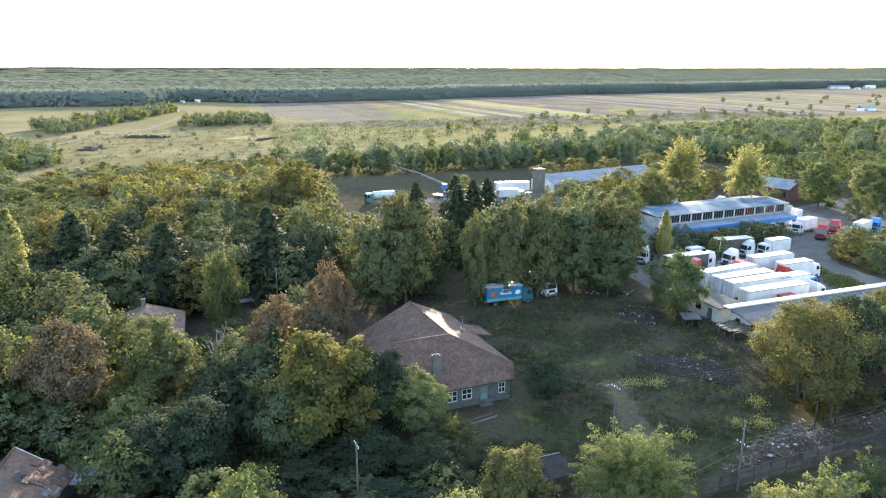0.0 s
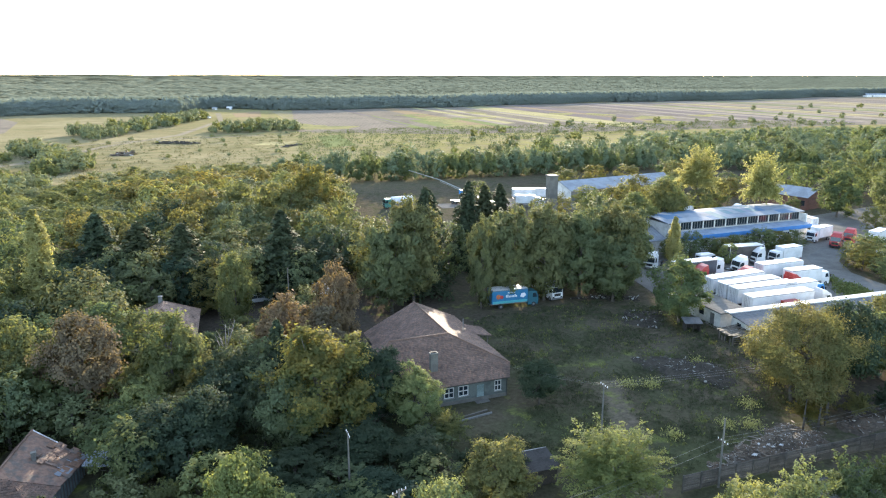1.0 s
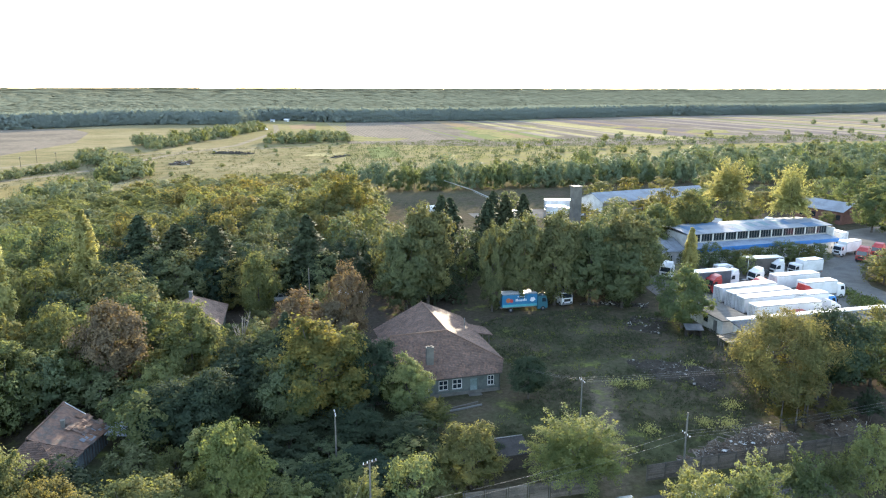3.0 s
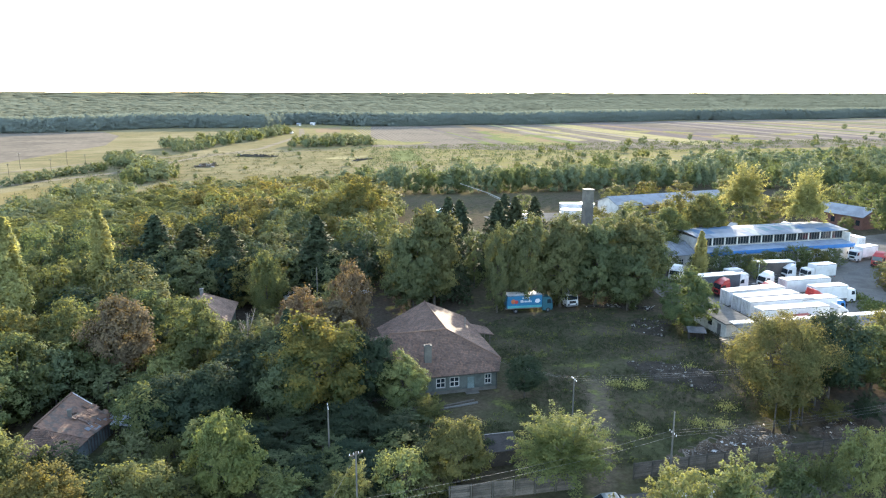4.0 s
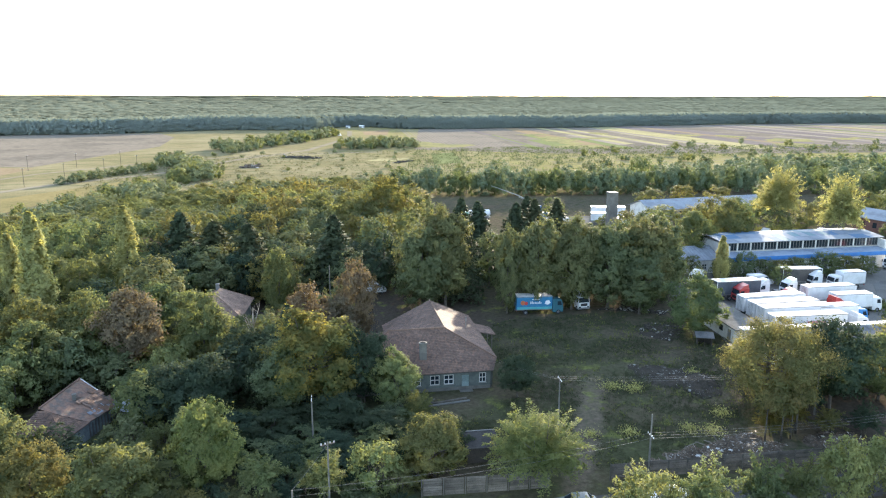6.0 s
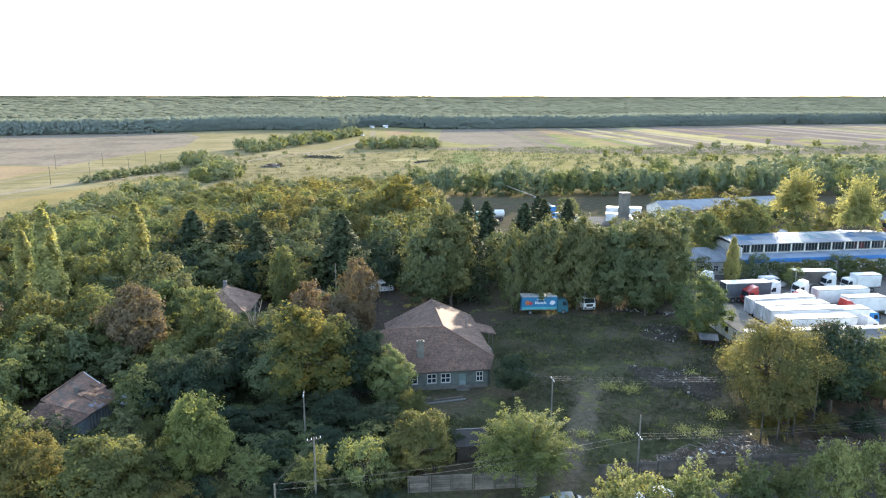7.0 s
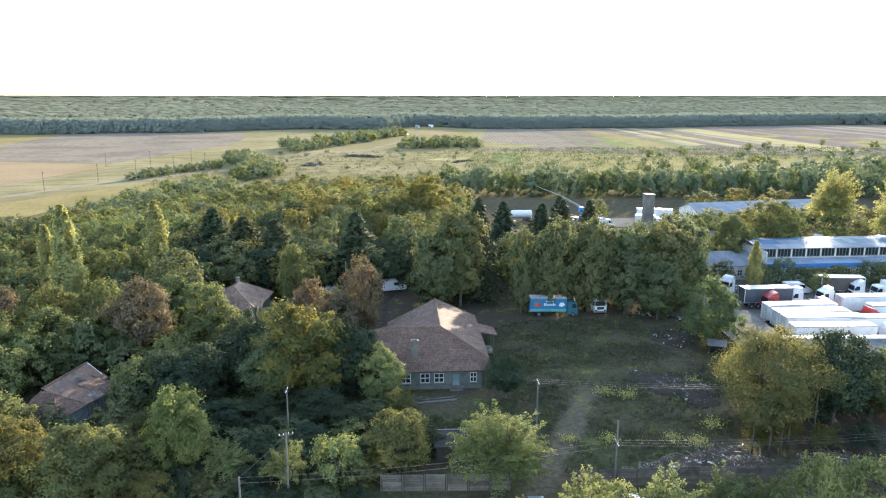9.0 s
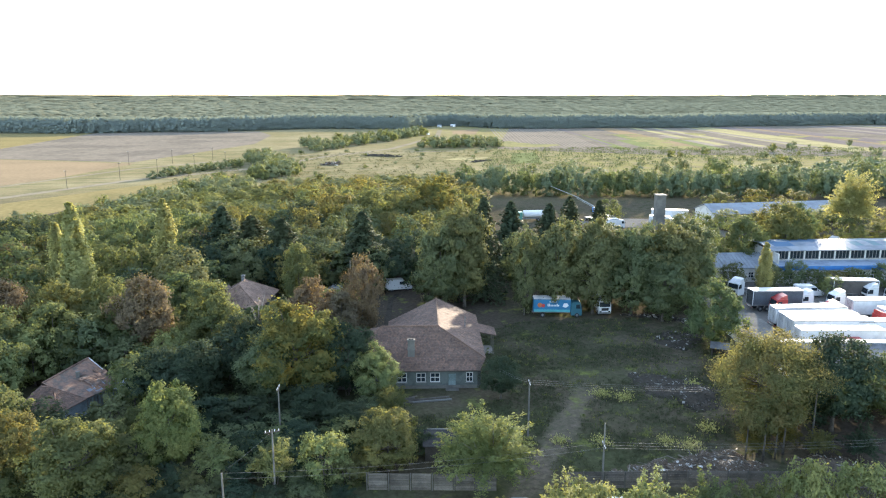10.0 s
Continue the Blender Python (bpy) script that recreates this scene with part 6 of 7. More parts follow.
# vehicles; x runs forward
def extruded(prof, w, lean=0.0, zref=0.0):
    """A body of a side outline (x, z), w wide, drawn in by lean for each metre above zref."""
    n = len(prof)
    v = [(x, s * (w / 2 - max(z - zref, 0) * lean), z) for s in (-1, 1) for x, z in prof]
    f = [tuple(range(n)), tuple(range(2 * n - 1, n - 1, -1))] + [((i + 1) % n, i, n + i, n + (i + 1) % n) for i in range(n)]
    return v, f


def wheels(parent, xs, track, r=0.5, w=0.3):
    for x in xs:
        for s in (-1, 1):
            y = s * track / 2
            wh = part("wheel", [tube([(x, y - w / 2, r), (x, y - w * 0.4, r), (x, y + w * 0.4, r), (x, y + w / 2, r)], [r * 0.92, r, r, r * 0.92], 14)], BLACK, parent)
            part("rim", [tube([(x, y + s * (w / 2 - 0.02), r), (x, y + s * (w / 2 + 0.02), r)], [r * 0.55, r * 0.45], 10)], STEEL, wh)


def cargo_box(parent, x0, x1, z0, z1, w, mat, label="", edge=True):
    b = part("cargo_box", [box((x0 + x1) / 2, 0, z0, x1 - x0, w, z1 - z0, 0.05)], mat, parent, label)
    if edge:
        for s in (-1, 1):
            part("edge_rail", [box((x0 + x1) / 2, s * (w / 2 + 0.005), z1 - 0.14, x1 - x0 - 0.1, 0.03, 0.12), box((x0 + x1) / 2, s * (w / 2 + 0.005), z0 + 0.02, x1 - x0 - 0.1, 0.03, 0.14)], STEEL, b)
        for s in (-1, 1):
            part("rear_door", [box(x0 - 0.02, s * w / 4, z0 + 0.1, 0.04, w / 2 - 0.08, z1 - z0 - 0.25, 0.01)], mat, b)
        for y in (-0.55, -0.2, 0.2, 0.55):
            part("lock_bar", [tube([(x0 - 0.06, y, z0 + 0.12), (x0 - 0.06, y, z1 - 0.2)], 0.025, 5)], STEEL, b)
    return b


def tail_lights(parent, x, z, w):
    for s in (-1, 1):
        part("tail_light", [box(x, s * (w / 2 - 0.22), z, 0.05, 0.34, 0.14, 0.01)], RED, parent)


def trailer(m, label, length=12.9, mat=None, fridge=True):
    t = thing("semi_trailer", m, label, "trailer", "trailers in the compound")
    h = length / 2
    cargo_box(t, -h, h, 1.2, 3.95, 2.5, mat or WHITE)
    part("chassis", [box(0, 0.45, 0.95, length - 0.6, 0.14, 0.25), box(0, -0.45, 0.95, length - 0.6, 0.14, 0.25), box(-h + 0.1, 0, 0.55, 0.12, 2.4, 0.2)], STEEL, t)
    wheels(t, (-h + 1.6, -h + 2.9, -h + 4.2), 2.1)
    for s in (-1, 1):
        part("side_guard", [box(0.8, s * 1.2, 0.55, 4.4, 0.04, 0.12), box(0.8, s * 1.2, 0.82, 4.4, 0.04, 0.12)], STEEL, t)
        part("landing_leg", [box(h - 2.6, s * 0.8, 0.02, 0.14, 0.14, 1.0), box(h - 2.6, s * 0.8, 0, 0.3, 0.3, 0.04)], STEEL, t)
    tail_lights(t, -h, 0.75, 2.5)
    if fridge:
        f = part("cooling_unit", [box(h + 0.24, 0, 2.0, 0.44, 2.0, 1.7, 0.08)], WHITE, t, "white cooling unit with dark grille")
        part("grille", [box(h + 0.47, 0, 2.2, 0.02, 1.6, 0.7)], BLACK, f)
    return t


CAB = [(0.0, 0.45), (2.28, 0.45), (2.32, 1.3), (2.25, 1.75), (2.0, 2.85), (1.75, 3.05), (0.0, 3.1)]


def cab_parts(parent, mat, x, k=1.0, w=2.45, name="cab"):
    q = [(x + a * k, c * (0.55 + 0.45 * k) if k < 1 else c) for a, c in CAB]
    c = part(name, [extruded(q, w, 0.05, 1.7)], mat, parent)
    zt = q[4][1]
    f0, f1 = q[3], q[4]
    wl = w / 2 - 0.12
    d = 0.015
    part("windscreen", [([(f0[0] + d, -wl, f0[1] + .06), (f0[0] + d, wl, f0[1] + .06), (f1[0] + d + .03, wl - .06, f1[1] - .12), (f1[0] + d + .03, -wl + .06, f1[1] - .12), (f0[0] - .03, -wl, f0[1] + .06), (f0[0] - .03, wl, f0[1] + .06), (f1[0] - .03, wl - .06, f1[1] - .12), (f1[0] - .03, -wl + .06, f1[1] - .12)], [(0, 1, 2, 3), (7, 6, 5, 4), (0, 4, 5, 1), (1, 5, 6, 2), (2, 6, 7, 3), (3, 7, 4, 0)])], GLASS, c)
    for s in (-1, 1):
        a = x + 1.05 * k
        ya, yb = w / 2 + .006, w / 2 - (zt - .25 - 1.7) * 0.05 + .006
        part("side_window", [([(a, s * ya, f0[1] + .1), (a + .95 * k, s * ya, f0[1] + .1), (a + .72 * k, s * yb, zt - .2), (a, s * yb, zt - .2), (a, s * (ya - .05), f0[1] + .1), (a + .95 * k, s * (ya - .05), f0[1] + .1), (a + .72 * k, s * (yb - .05), zt - .2), (a, s * (yb - .05), zt - .2)], [(0, 1, 2, 3)[::s], (7, 6, 5, 4)[::s], (0, 4, 5, 1)[::s], (1, 5, 6, 2)[::s], (2, 6, 7, 3)[::s], (3, 7, 4, 0)[::s]])], GLASS, c)
        part("mirror", [box(f0[0] - 0.05, s * (w / 2 + 0.2), f0[1] + 0.15, 0.12, 0.22, 0.55, 0.03), tube([(f0[0] - .05, s * w / 2, f0[1] + .55), (f0[0] - .05, s * (w / 2 + .2), f0[1] + .55)], 0.02, 4)], BLACK, c)
        part("headlight", [box(q[1][0] + 0.02, s * (w / 2 - 0.3), 0.72, 0.05, 0.4, 0.22, 0.02)], GLASS, c)
    part("bumper", [box(q[1][0] - 0.02, 0, 0.38, 0.18, w, 0.34, 0.05)], BLACK if mat is not WHITE else STEEL, c)
    part("grille", [box(q[2][0] - 0.01, 0, 1.0, 0.05, w * 0.6, 0.5, 0.01)], BLACK, c)
    return c


def tractor(m, mat, label):
    t = thing("truck_tractor", m, label, "truck", "trucks in the compound")
    c = cab_parts(t, mat, 0.6)
    part("wind_deflector", [extruded([(0.65, 3.08), (2.3, 3.02), (1.6, 3.55), (0.7, 3.8)], 2.1, 0.1, 3.0)], mat, c)
    part("chassis", [box(-1.2, 0.42, 0.75, 5.0, 0.12, 0.26), box(-1.2, -0.42, 0.75, 5.0, 0.12, 0.26), box(-2.0, 0, 1.02, 1.0, 0.9, 0.14, 0.03)], STEEL, t)
    for s in (-1, 1):
        part("fuel_tank", [tube([(-1.0, s * 0.95, 0.72), (0.3, s * 0.95, 0.72)], 0.3, 10)], STEEL, t)
        part("mudguard", [box(-2.2, s * 1.0, 1.05, 1.3, 0.5, 0.06, 0.02)], BLACK, t)
    wheels(t, (1.9, -2.2), 2.0)
    tail_lights(t, -3.6, 0.7, 2.2)
    return t


def box_truck(m, label, mat=None, cab=None, length=6.6, z1=3.5, k=0.85, group="trucks in the compound"):
    t = thing("box_truck", m, label, "truck", group)
    cargo_box(t, -length / 2, length / 2, 1.0, z1, 2.45, mat or WHITE)
    cab_parts(t, cab or WHITE, length / 2 + 0.12, k, 2.25)
    part("chassis", [box(0.8, 0.42, 0.7, length + 2.0, 0.12, 0.22), box(0.8, -0.42, 0.7, length + 2.0, 0.12, 0.22)], STEEL, t)
    wheels(t, (-length / 2 + 1.7, length / 2 + 1.2), 1.95, 0.45)
    tail_lights(t, -length / 2, 0.75, 2.3)
    return t


def van(m, mat, label, s=1.0, group=""):
    t = thing("van", m, label, "van", group)
    L = 2.7
    b = part("body", [extruded([(-L, 0.4), (L - .15, 0.4), (L, 0.75), (L - .1, 1.15), (1.75, 1.35), (0.95, 2.25), (0.6, 2.4), (-L + .15, 2.4), (-L, 2.2)], 1.95, 0.06, 1.2)], mat, t)
    part("windscreen", [([(1.74, -.82, 1.4), (1.74, .82, 1.4), (1.0, .76, 2.22), (1.0, -.76, 2.22), (1.70, -.82, 1.36), (1.70, .82, 1.36), (.96, .76, 2.18), (.96, -.76, 2.18)], [(0, 1, 2, 3), (7, 6, 5, 4), (0, 4, 5, 1), (1, 5, 6, 2), (2, 6, 7, 3), (3, 7, 4, 0)])], GLASS, b)
    for q in (-1, 1):
        part("side_window", [box(0.65, q * 0.945, 1.4, 1.2, 0.06, 0.62, 0.02)], GLASS, b)
        part("headlight", [box(L - .08, q * 0.7, 0.82, 0.12, 0.36, 0.24, 0.03)], GLASS, b)
        part("mirror", [box(1.45, q * 1.08, 1.35, 0.1, 0.18, 0.3, 0.03)], BLACK, b)
    part("bumper", [box(L - .04, 0, 0.36, 0.14, 1.9, 0.26, 0.04)], BLACK, b)
    part("rear_window", [box(-L + .02, 0, 1.45, 0.05, 1.4, 0.55, 0.02)], GLASS, b)
    wheels(t, (-1.6, 1.75), 1.7, 0.33, 0.22)
    return t


def car(m, mat, label, group=""):
    t = thing("car", m, label, "car", group)
    b = part("body", [extruded([(-2.1, 0.3), (2.0, 0.3), (2.1, 0.6), (2.0, 0.82), (1.0, 0.95), (0.85, 0.97), (-1.75, 0.97), (-2.1, 0.85)], 1.75, 0.04, 0.6)], mat, t)
    part("cabin", [extruded([(-1.75, 0.95), (1.05, 0.94), (0.35, 1.42), (-1.15, 1.45)], 1.6, 0.3, 0.95)], GLASS, b)
    part("roof", [extruded([(-1.2, 1.44), (0.38, 1.41), (0.25, 1.47), (-1.05, 1.5)], 1.3, 0.1, 1.4)], mat, b)
    for q in (-1, 1):
        part("headlight", [box(2.03, q * 0.6, 0.6, 0.1, 0.34, 0.16, 0.03)], GLASS, b)
        part("tail_light", [box(-2.07, q * 0.62, 0.65, 0.08, 0.3, 0.16, 0.03)], RED, b)
        for xa, xb, zb in ((1.02, 0.34, 1.42), (-0.4, -0.4, 1.43), (-1.7, -1.12, 1.44)):
            part("pillar", [tube([(xa, q * .78, 0.96), (xb, q * .66, zb)], 0.035, 4)], mat, b)
    wheels(t, (-1.3, 1.3), 1.5, 0.31, 0.2)
    return t


A9 = -9
trailer(pose(112.9, 78.8, 0, 0, 0, A9 + 3), "long white refrigerated semi-trailer parked in the row", 12.6)
trailer(pose(112.0, 74.9, 0, 0, 0, A9), "long white refrigerated semi-trailer parked in the row", 12.6)
trailer(pose(111.7, 71.8, 0, 0, 0, A9 - 1), "long white refrigerated semi-trailer parked in the row", 13.2)
trailer(pose(109.8, 67.3, 0, 0, 0, A9 - 2), "long white semi-trailer coupled to a white tractor", 13.2, fridge=False)
tractor(pose(117.6, 65.8, 0, 0, 0, A9 - 2), WHITE, "white tractor unit in front of a trailer")
tractor(pose(122.3, 74.6, 0, 0, 0, A9), RED, "red tractor unit between white trailers")
trailer(pose(128.3, 80.4, 0, 0, 0, A9), "shorter white box trailer near the lane", 10.2)
tractor(pose(121.0, 81.0, 0, 0, 0, 170), RED, "red tractor unit seen from behind trailers")
box_truck(pose(128.6, 75.4, 0, 0, 0, A9 - 2), "white box truck with blue graphics on its side", length=7.4, z1=3.7)
box_truck(pose(119.3, 70.4, 0, 0, 0, A9), "white-roofed box truck with bright blue cab", cab=BLUE, length=7.6, z1=3.7)
box_truck(pose(143.0, 88.3, 0, 0, 0, 172), "white box truck parked by the lane", length=5.4, z1=3.7)
tractor(pose(121.7, 88.6, 0, 0, 0, 175), WHITE, "white tractor unit behind the trailer row")
tractor(pose(127.4, 87.2, 0, 0, 0, 172), WHITE, "white tractor unit behind the trailer row")
tractor(pose(113.8, 99.6, 0, 0, 0, 205), WHITE, "white tractor unit by the annex")
tractor(pose(114.8, 86.5, 0, 0, 0, 172), RED, "red tractor unit beside the dark curtain trailer")
van(pose(126.5, 96.0, 0, 0, 0, -10), WHITE, "white van parked in front of the hall")
tractor(pose(137.4, 90.4, 0, 0, 0, 170), WHITE, "white tractor unit parked by the lane")
trailer(pose(114.0, 89.2, 0, 0, 0, -8), "dark-sided curtain trailer with pale roof", 9.5, surface("dark_curtain", (0.06, 0.07, 0.085), (0.05, 0.055, 0.065), 0.6), False)
trailer(pose(134.0, 93.0, 0, 0, 0, -16), "open dark curtain trailer with white roof frame", 8.4, surface("brown_curtain", (0.07, 0.06, 0.055), (0.05, 0.045, 0.04), 0.7), False)
for o in list(bpy.data.objects):
    if o.name.startswith("semi_trailer") and "curtain" in o.get("label", ""):
        h = 4.75 if "pale" in o["label"] else 4.2
        part("roof_cover", [box(0, 0, 3.96, 2 * h + .05, 2.55, 0.05, 0.01)], WHITE, o, "white roof sheet")
        for x in (-h, h):
            for y in (1.24, -1.24):
                part("corner_post", [box(x, y, 1.2, 0.1, 0.1, 2.75)], WHITE, o)
hood = thing("red_container", pose(110.2, 65.2, 0, 0, 0, -11), "small red steel container beside the trailer", "container")
part("shell", [box(0, 0, 0.1, 3.0, 1.5, 2.7, 0.06)], RED, hood)
part("lid", [box(0, 0, 2.8, 3.1, 1.6, 0.1, 0.03)], RED, hood)
van(pose(124.5, 61.6, 0, 0, 0, -8), WHITE, "white delivery van behind the long shed")
van(pose(175, 103, 0, 0, 0, 10), WHITE, "white van parked by the lane")
box_truck(pose(169.4, 97.6, 0, 0, 0, 184), "white box truck near the hall end", length=6, z1=3.6)
tractor(pose(166.5, 91.5, 0, 0, 0, 200), RED, "dull red tractor unit in the parked row")
tractor(pose(173.8, 92.5, 0, 0, 0, 195), RED, "red tractor unit in the parked row")
box_truck(pose(177.5, 88.2, 0, 0, 0, 190), "white box truck in the parked row", length=6.5, z1=3.6)
tractor(pose(185, 88.5, 0, 0, 0, 190), BLUE, "blue tractor unit in the parked row")
van(pose(168, 80.5, 0, 0, 0, 170), WHITE, "white van beside the bushes")
tractor(pose(163, 133, 0, 0, 0, 200), WHITE, "white tractor unit behind the hall")
tractor(pose(178, 128, 0, 0, 0, 180), WHITE, "white tractor unit behind the hall")
trailer(pose(176.5, 108.0, 0, 0, 0, 80), "white box trailer at the hall end", 9.0, fridge=False)

# the blue lorry and its neighbours under the tall trees
LORRY = surface("lorry_blue", (0.018, 0.125, 0.245), (0.016, 0.11, 0.21), 0.45, 5, 1, 0.1, 0.0, spec=0.4)
CABTEAL = surface("cab_teal", (0.020, 0.085, 0.110), (0.018, 0.07, 0.09), 0.5, 5, 1, 0.1, 0.0, spec=0.3)
lorry = box_truck(pose(71.6, 93.5, 0, 0, 0, -13), "bright blue box lorry with teal stripe under tall trees", mat=LORRY, cab=CABTEAL, length=6.7, z1=3.5, group="lorries in the yard")
cb = next(c for c in lorry.children if c.name.startswith("cargo_box"))
part("roof_panel", [box(0, 0, 3.5, 6.6, 2.4, 0.03, 0.005)], WHITE, cb, "pale roof skin")
Y = -1.2425
part("stripe", [box(0, Y, 1.12, 6.5, 0.02, 0.42)], TEAL, cb, "teal lower stripe")
part("emblem", [tube([(-2.2, Y + .005, 2.35), (-2.2, Y - .012, 2.35)], [0.44, 0.44], 14)], ORANGE, cb, "round orange-red emblem")
part("emblem", [tube([(-1.6, Y + .006, 2.25), (-1.6, Y - .016, 2.25)], [0.34, 0.34], 12)], RED, cb)
part("lettering", [box(-0.72 + 0.27 * i, Y, 2.13, 0.19, 0.024, (0.46, 0.5, 0.3, 0.3, 0.3, 0.3, 0.5, 0.3)[i], 0.003) for i in range(8)], WHITE, cb, "row of white bars for the wordmark")
part("lettering", [box(0.2, Y, 2.9, 1.4, 0.024, 0.14, 0.003)], WHITE, cb)
part("emblem", [extruded([(1.9, 2.1), (2.5, 1.9), (3.0, 2.3), (2.7, 2.75), (2.1, 2.7)], 0.02)], WHITE, cb, "white swoosh shape", at=pose(0, Y - .005, 0))
box_truck(pose(81.6, 96.0, 0, 0, 0, -95), "small white lorry facing the yard under trees", length=5.0, z1=3.2, group="lorries in the yard")
van(pose(46.4, 116.0, 0, 0, 0, 4), WHITE, "white van parked behind the house")
car(pose(34.2, 118.0, 0, 0, 0, -4), surface("silver_paint", (0.5, 0.52, 0.54), (0.42, 0.44, 0.46), 0.35, metal=0.5), "silver car parked among the trees")
car(pose(47.2, 33.9, 0, 0, 0, 166), surface("grey_paint", (0.12, 0.16, 0.17), (0.10, 0.13, 0.14), 0.4), "dark teal-grey car on the road outside the fence")
car(pose(56.4, 32.2, 0, 0, 0, 168), surface("pale_paint", (0.6, 0.62, 0.64), (0.5, 0.52, 0.54), 0.35, metal=0.3), "pale silver car on the road")

van(pose(147, 672, 0, 0, 0, 60), WHITE, "white van on the lane across the fields")
# the far yard
trailer(pose(141.0, 180.0, 0, 0, 0, -24), "white box trailer in the far yard", 11, fridge=False)
box_truck(pose(133.5, 172.0, 0, 0, 0, -30), "white box truck in the far yard", length=6, z1=3.5)
van(pose(139.0, 168.5, 0, 0, 0, 20), WHITE, "white van in the far yard")
van(pose(122.0, 182.0, 0, 0, 0, 0), WHITE, "white van in the far yard")
box_truck(pose(117.0, 171.0, 0, 0, 0, 10), "white box truck in the far yard", length=5, z1=3.3)
tank = thing("tank_truck", pose(98.6, 189.6, 0, 0, 0, 172), "tank lorry with white barrel and green cab", "truck")
part("barrel", [tube([(-4.2, 0, 2.3), (-4.0, 0, 2.3), (2.6, 0, 2.3), (2.8, 0, 2.3)], [0.8, 1.15, 1.15, 0.8], 16)], WHITE, tank, "white steel barrel", smooth=False)
cab_parts(tank, surface("green_paint", (0.07, 0.20, 0.16), (0.06, 0.16, 0.13), 0.5), 3.1, 0.9, 2.3)
part("chassis", [box(0, 0, 0.75, 8.6, 1.0, 0.4)], STEEL, tank)
wheels(tank, (-3.2, -2.0, 4.4), 1.95, 0.48)
crane = thing("truck_crane", pose(117.5, 184.0, 0, 0, 0, 105), "blue crane lorry with its long pale boom raised", "crane")
cab_parts(crane, BLUE, -3.6, 0.95, 2.3)
part("chassis", [box(-0.4, 0, 0.8, 8.5, 2.2, 0.35, 0.04)], STEEL, crane)
part("pedestal", [box(-0.2, 0, 1.15, 1.0, 1.0, 2.0, 0.05)], STEEL, crane)
part("turret", [box(-0.2, 0, 3.15, 1.5, 1.4, 1.6, 0.1)], BLUE, crane, "blue crane turret")
wheels(crane, (-2.6, 1.6, 2.9), 1.95, 0.5)
mi = crane.matrix_basis.inverted()
bp3 = [mi @ Vector(p) for p in ((117.3, 184.5, 5.0), (114.5, 192.5, 7.0), (111.0, 207.5, 8.6))]
part("boom", [tube(bp3, [0.17, 0.14, 0.07], 6), tube([p + Vector((0, 0, -0.45)) for p in bp3[:2]], [0.08, 0.06], 5)], surface("boom_paint", (0.26, 0.26, 0.24), (0.20, 0.20, 0.185), 0.6), crane, "pale grey lattice boom")


# fence, poles and wires
POSTM = surface("fence_post", (0.080, 0.074, 0.066), (0.056, 0.052, 0.046), 0.9, 8, 1, 0.25, 0.3)
PALING = surface("weathered_paling", (0.098, 0.086, 0.074), (0.066, 0.058, 0.050), 0.9, 9, 0.8, 0.35, 0.4, spread=0.3)


def fence_run(pts, label):
    f = thing("fence", pose(0, 0, 0), label, "fence")
    plank = mesh_of("plank", [box(0, 0, 0, 1.96, 0.045, 0.245, 0.012)], PALING)
    post = mesh_of("post", [box(0, 0, 0, 0.13, 0.13, 1.95, 0.015)], POSTM)
    rng = random.Random(5)
    for a, b in zip(pts, pts[1:]):
        a, b = Vector((*a, 0)), Vector((*b, 0))
        n = max(round((b - a).length / 2.08), 1)
        ang = math.degrees(math.atan2(b.y - a.y, b.x - a.x))
        for i in range(n):
            p, q = a.lerp(b, i / n), a.lerp(b, (i + 0.5) / n)
            part("post", post, None, f, at=pose(p.x, p.y, 0, 0, 0, ang))
            for k in range(7):
                part("plank", plank, None, f, at=pose(q.x, q.y, 0.06 + 0.268 * k, rng.uniform(-1, 1), rng.uniform(-.5, .5), ang + rng.uniform(-.4, .4)))
    return f


fence_run([(33.5, 40.9), (46.6, 38.2)], "grey board fence with concrete posts along the road")
fence_run([(53.2, 37.4), (66, 35.2), (78, 32.8), (98, 28.6)], "grey board fence with concrete posts below the rubble")
WIRE = surface("aluminium_wire", (0.20, 0.20, 0.20), (0.15, 0.15, 0.15), 0.65, spec=0.15)


def utility_pole(x, y, h, arm=0.0, arms=(0.25,), wood=False, group="utility poles"):
    p = thing("utility_pole", pose(x, y, 0, 0, 0, arm), "grey concrete utility pole with crossarm and insulators" if not wood else "thin weathered timber pole beside the field lane", "pole", group)
    part("shaft", [tube([(0, 0, -0.2), (0, 0, h)], [0.115, 0.075], 8)], WOOD if wood else POLE, p)
    for a in arms:
        ar = part("crossarm", [box(0, 0, h - a - 0.05, 1.5, 0.09, 0.09, 0.01), tube([(-.55, 0, h - a), (0, 0, h - a - 0.55)], 0.02, 4), tube([(.55, 0, h - a), (0, 0, h - a - 0.55)], 0.02, 4)], WOOD, p)
        for q in (-0.65, -0.25, 0.25, 0.65):
            part("insulator", [tube([(q, 0, h - a + .04), (q, 0, h - a + .1), (q, 0, h - a + .2), (q, 0, h - a + .24)], [0.03, 0.05, 0.045, 0.02], 6)], WHITE, ar)
    return p


def wires(a, b, offs, sag, label="thin sagging overhead wires between poles"):
    a, b = Vector(a), Vector(b)
    d = (b - a).normalized()
    s = Vector((-d.y, d.x, 0))
    t = thing("overhead_wires", pose(0, 0, 0), label, "wires")
    for o in offs:
        pts = [a.lerp(b, i / 12) + s * o + Vector((0, 0, -sag * 4 * (i / 12) * (1 - i / 12))) for i in range(13)]
        part("wire", [tube(pts, 0.0065, 4)], WIRE, t)


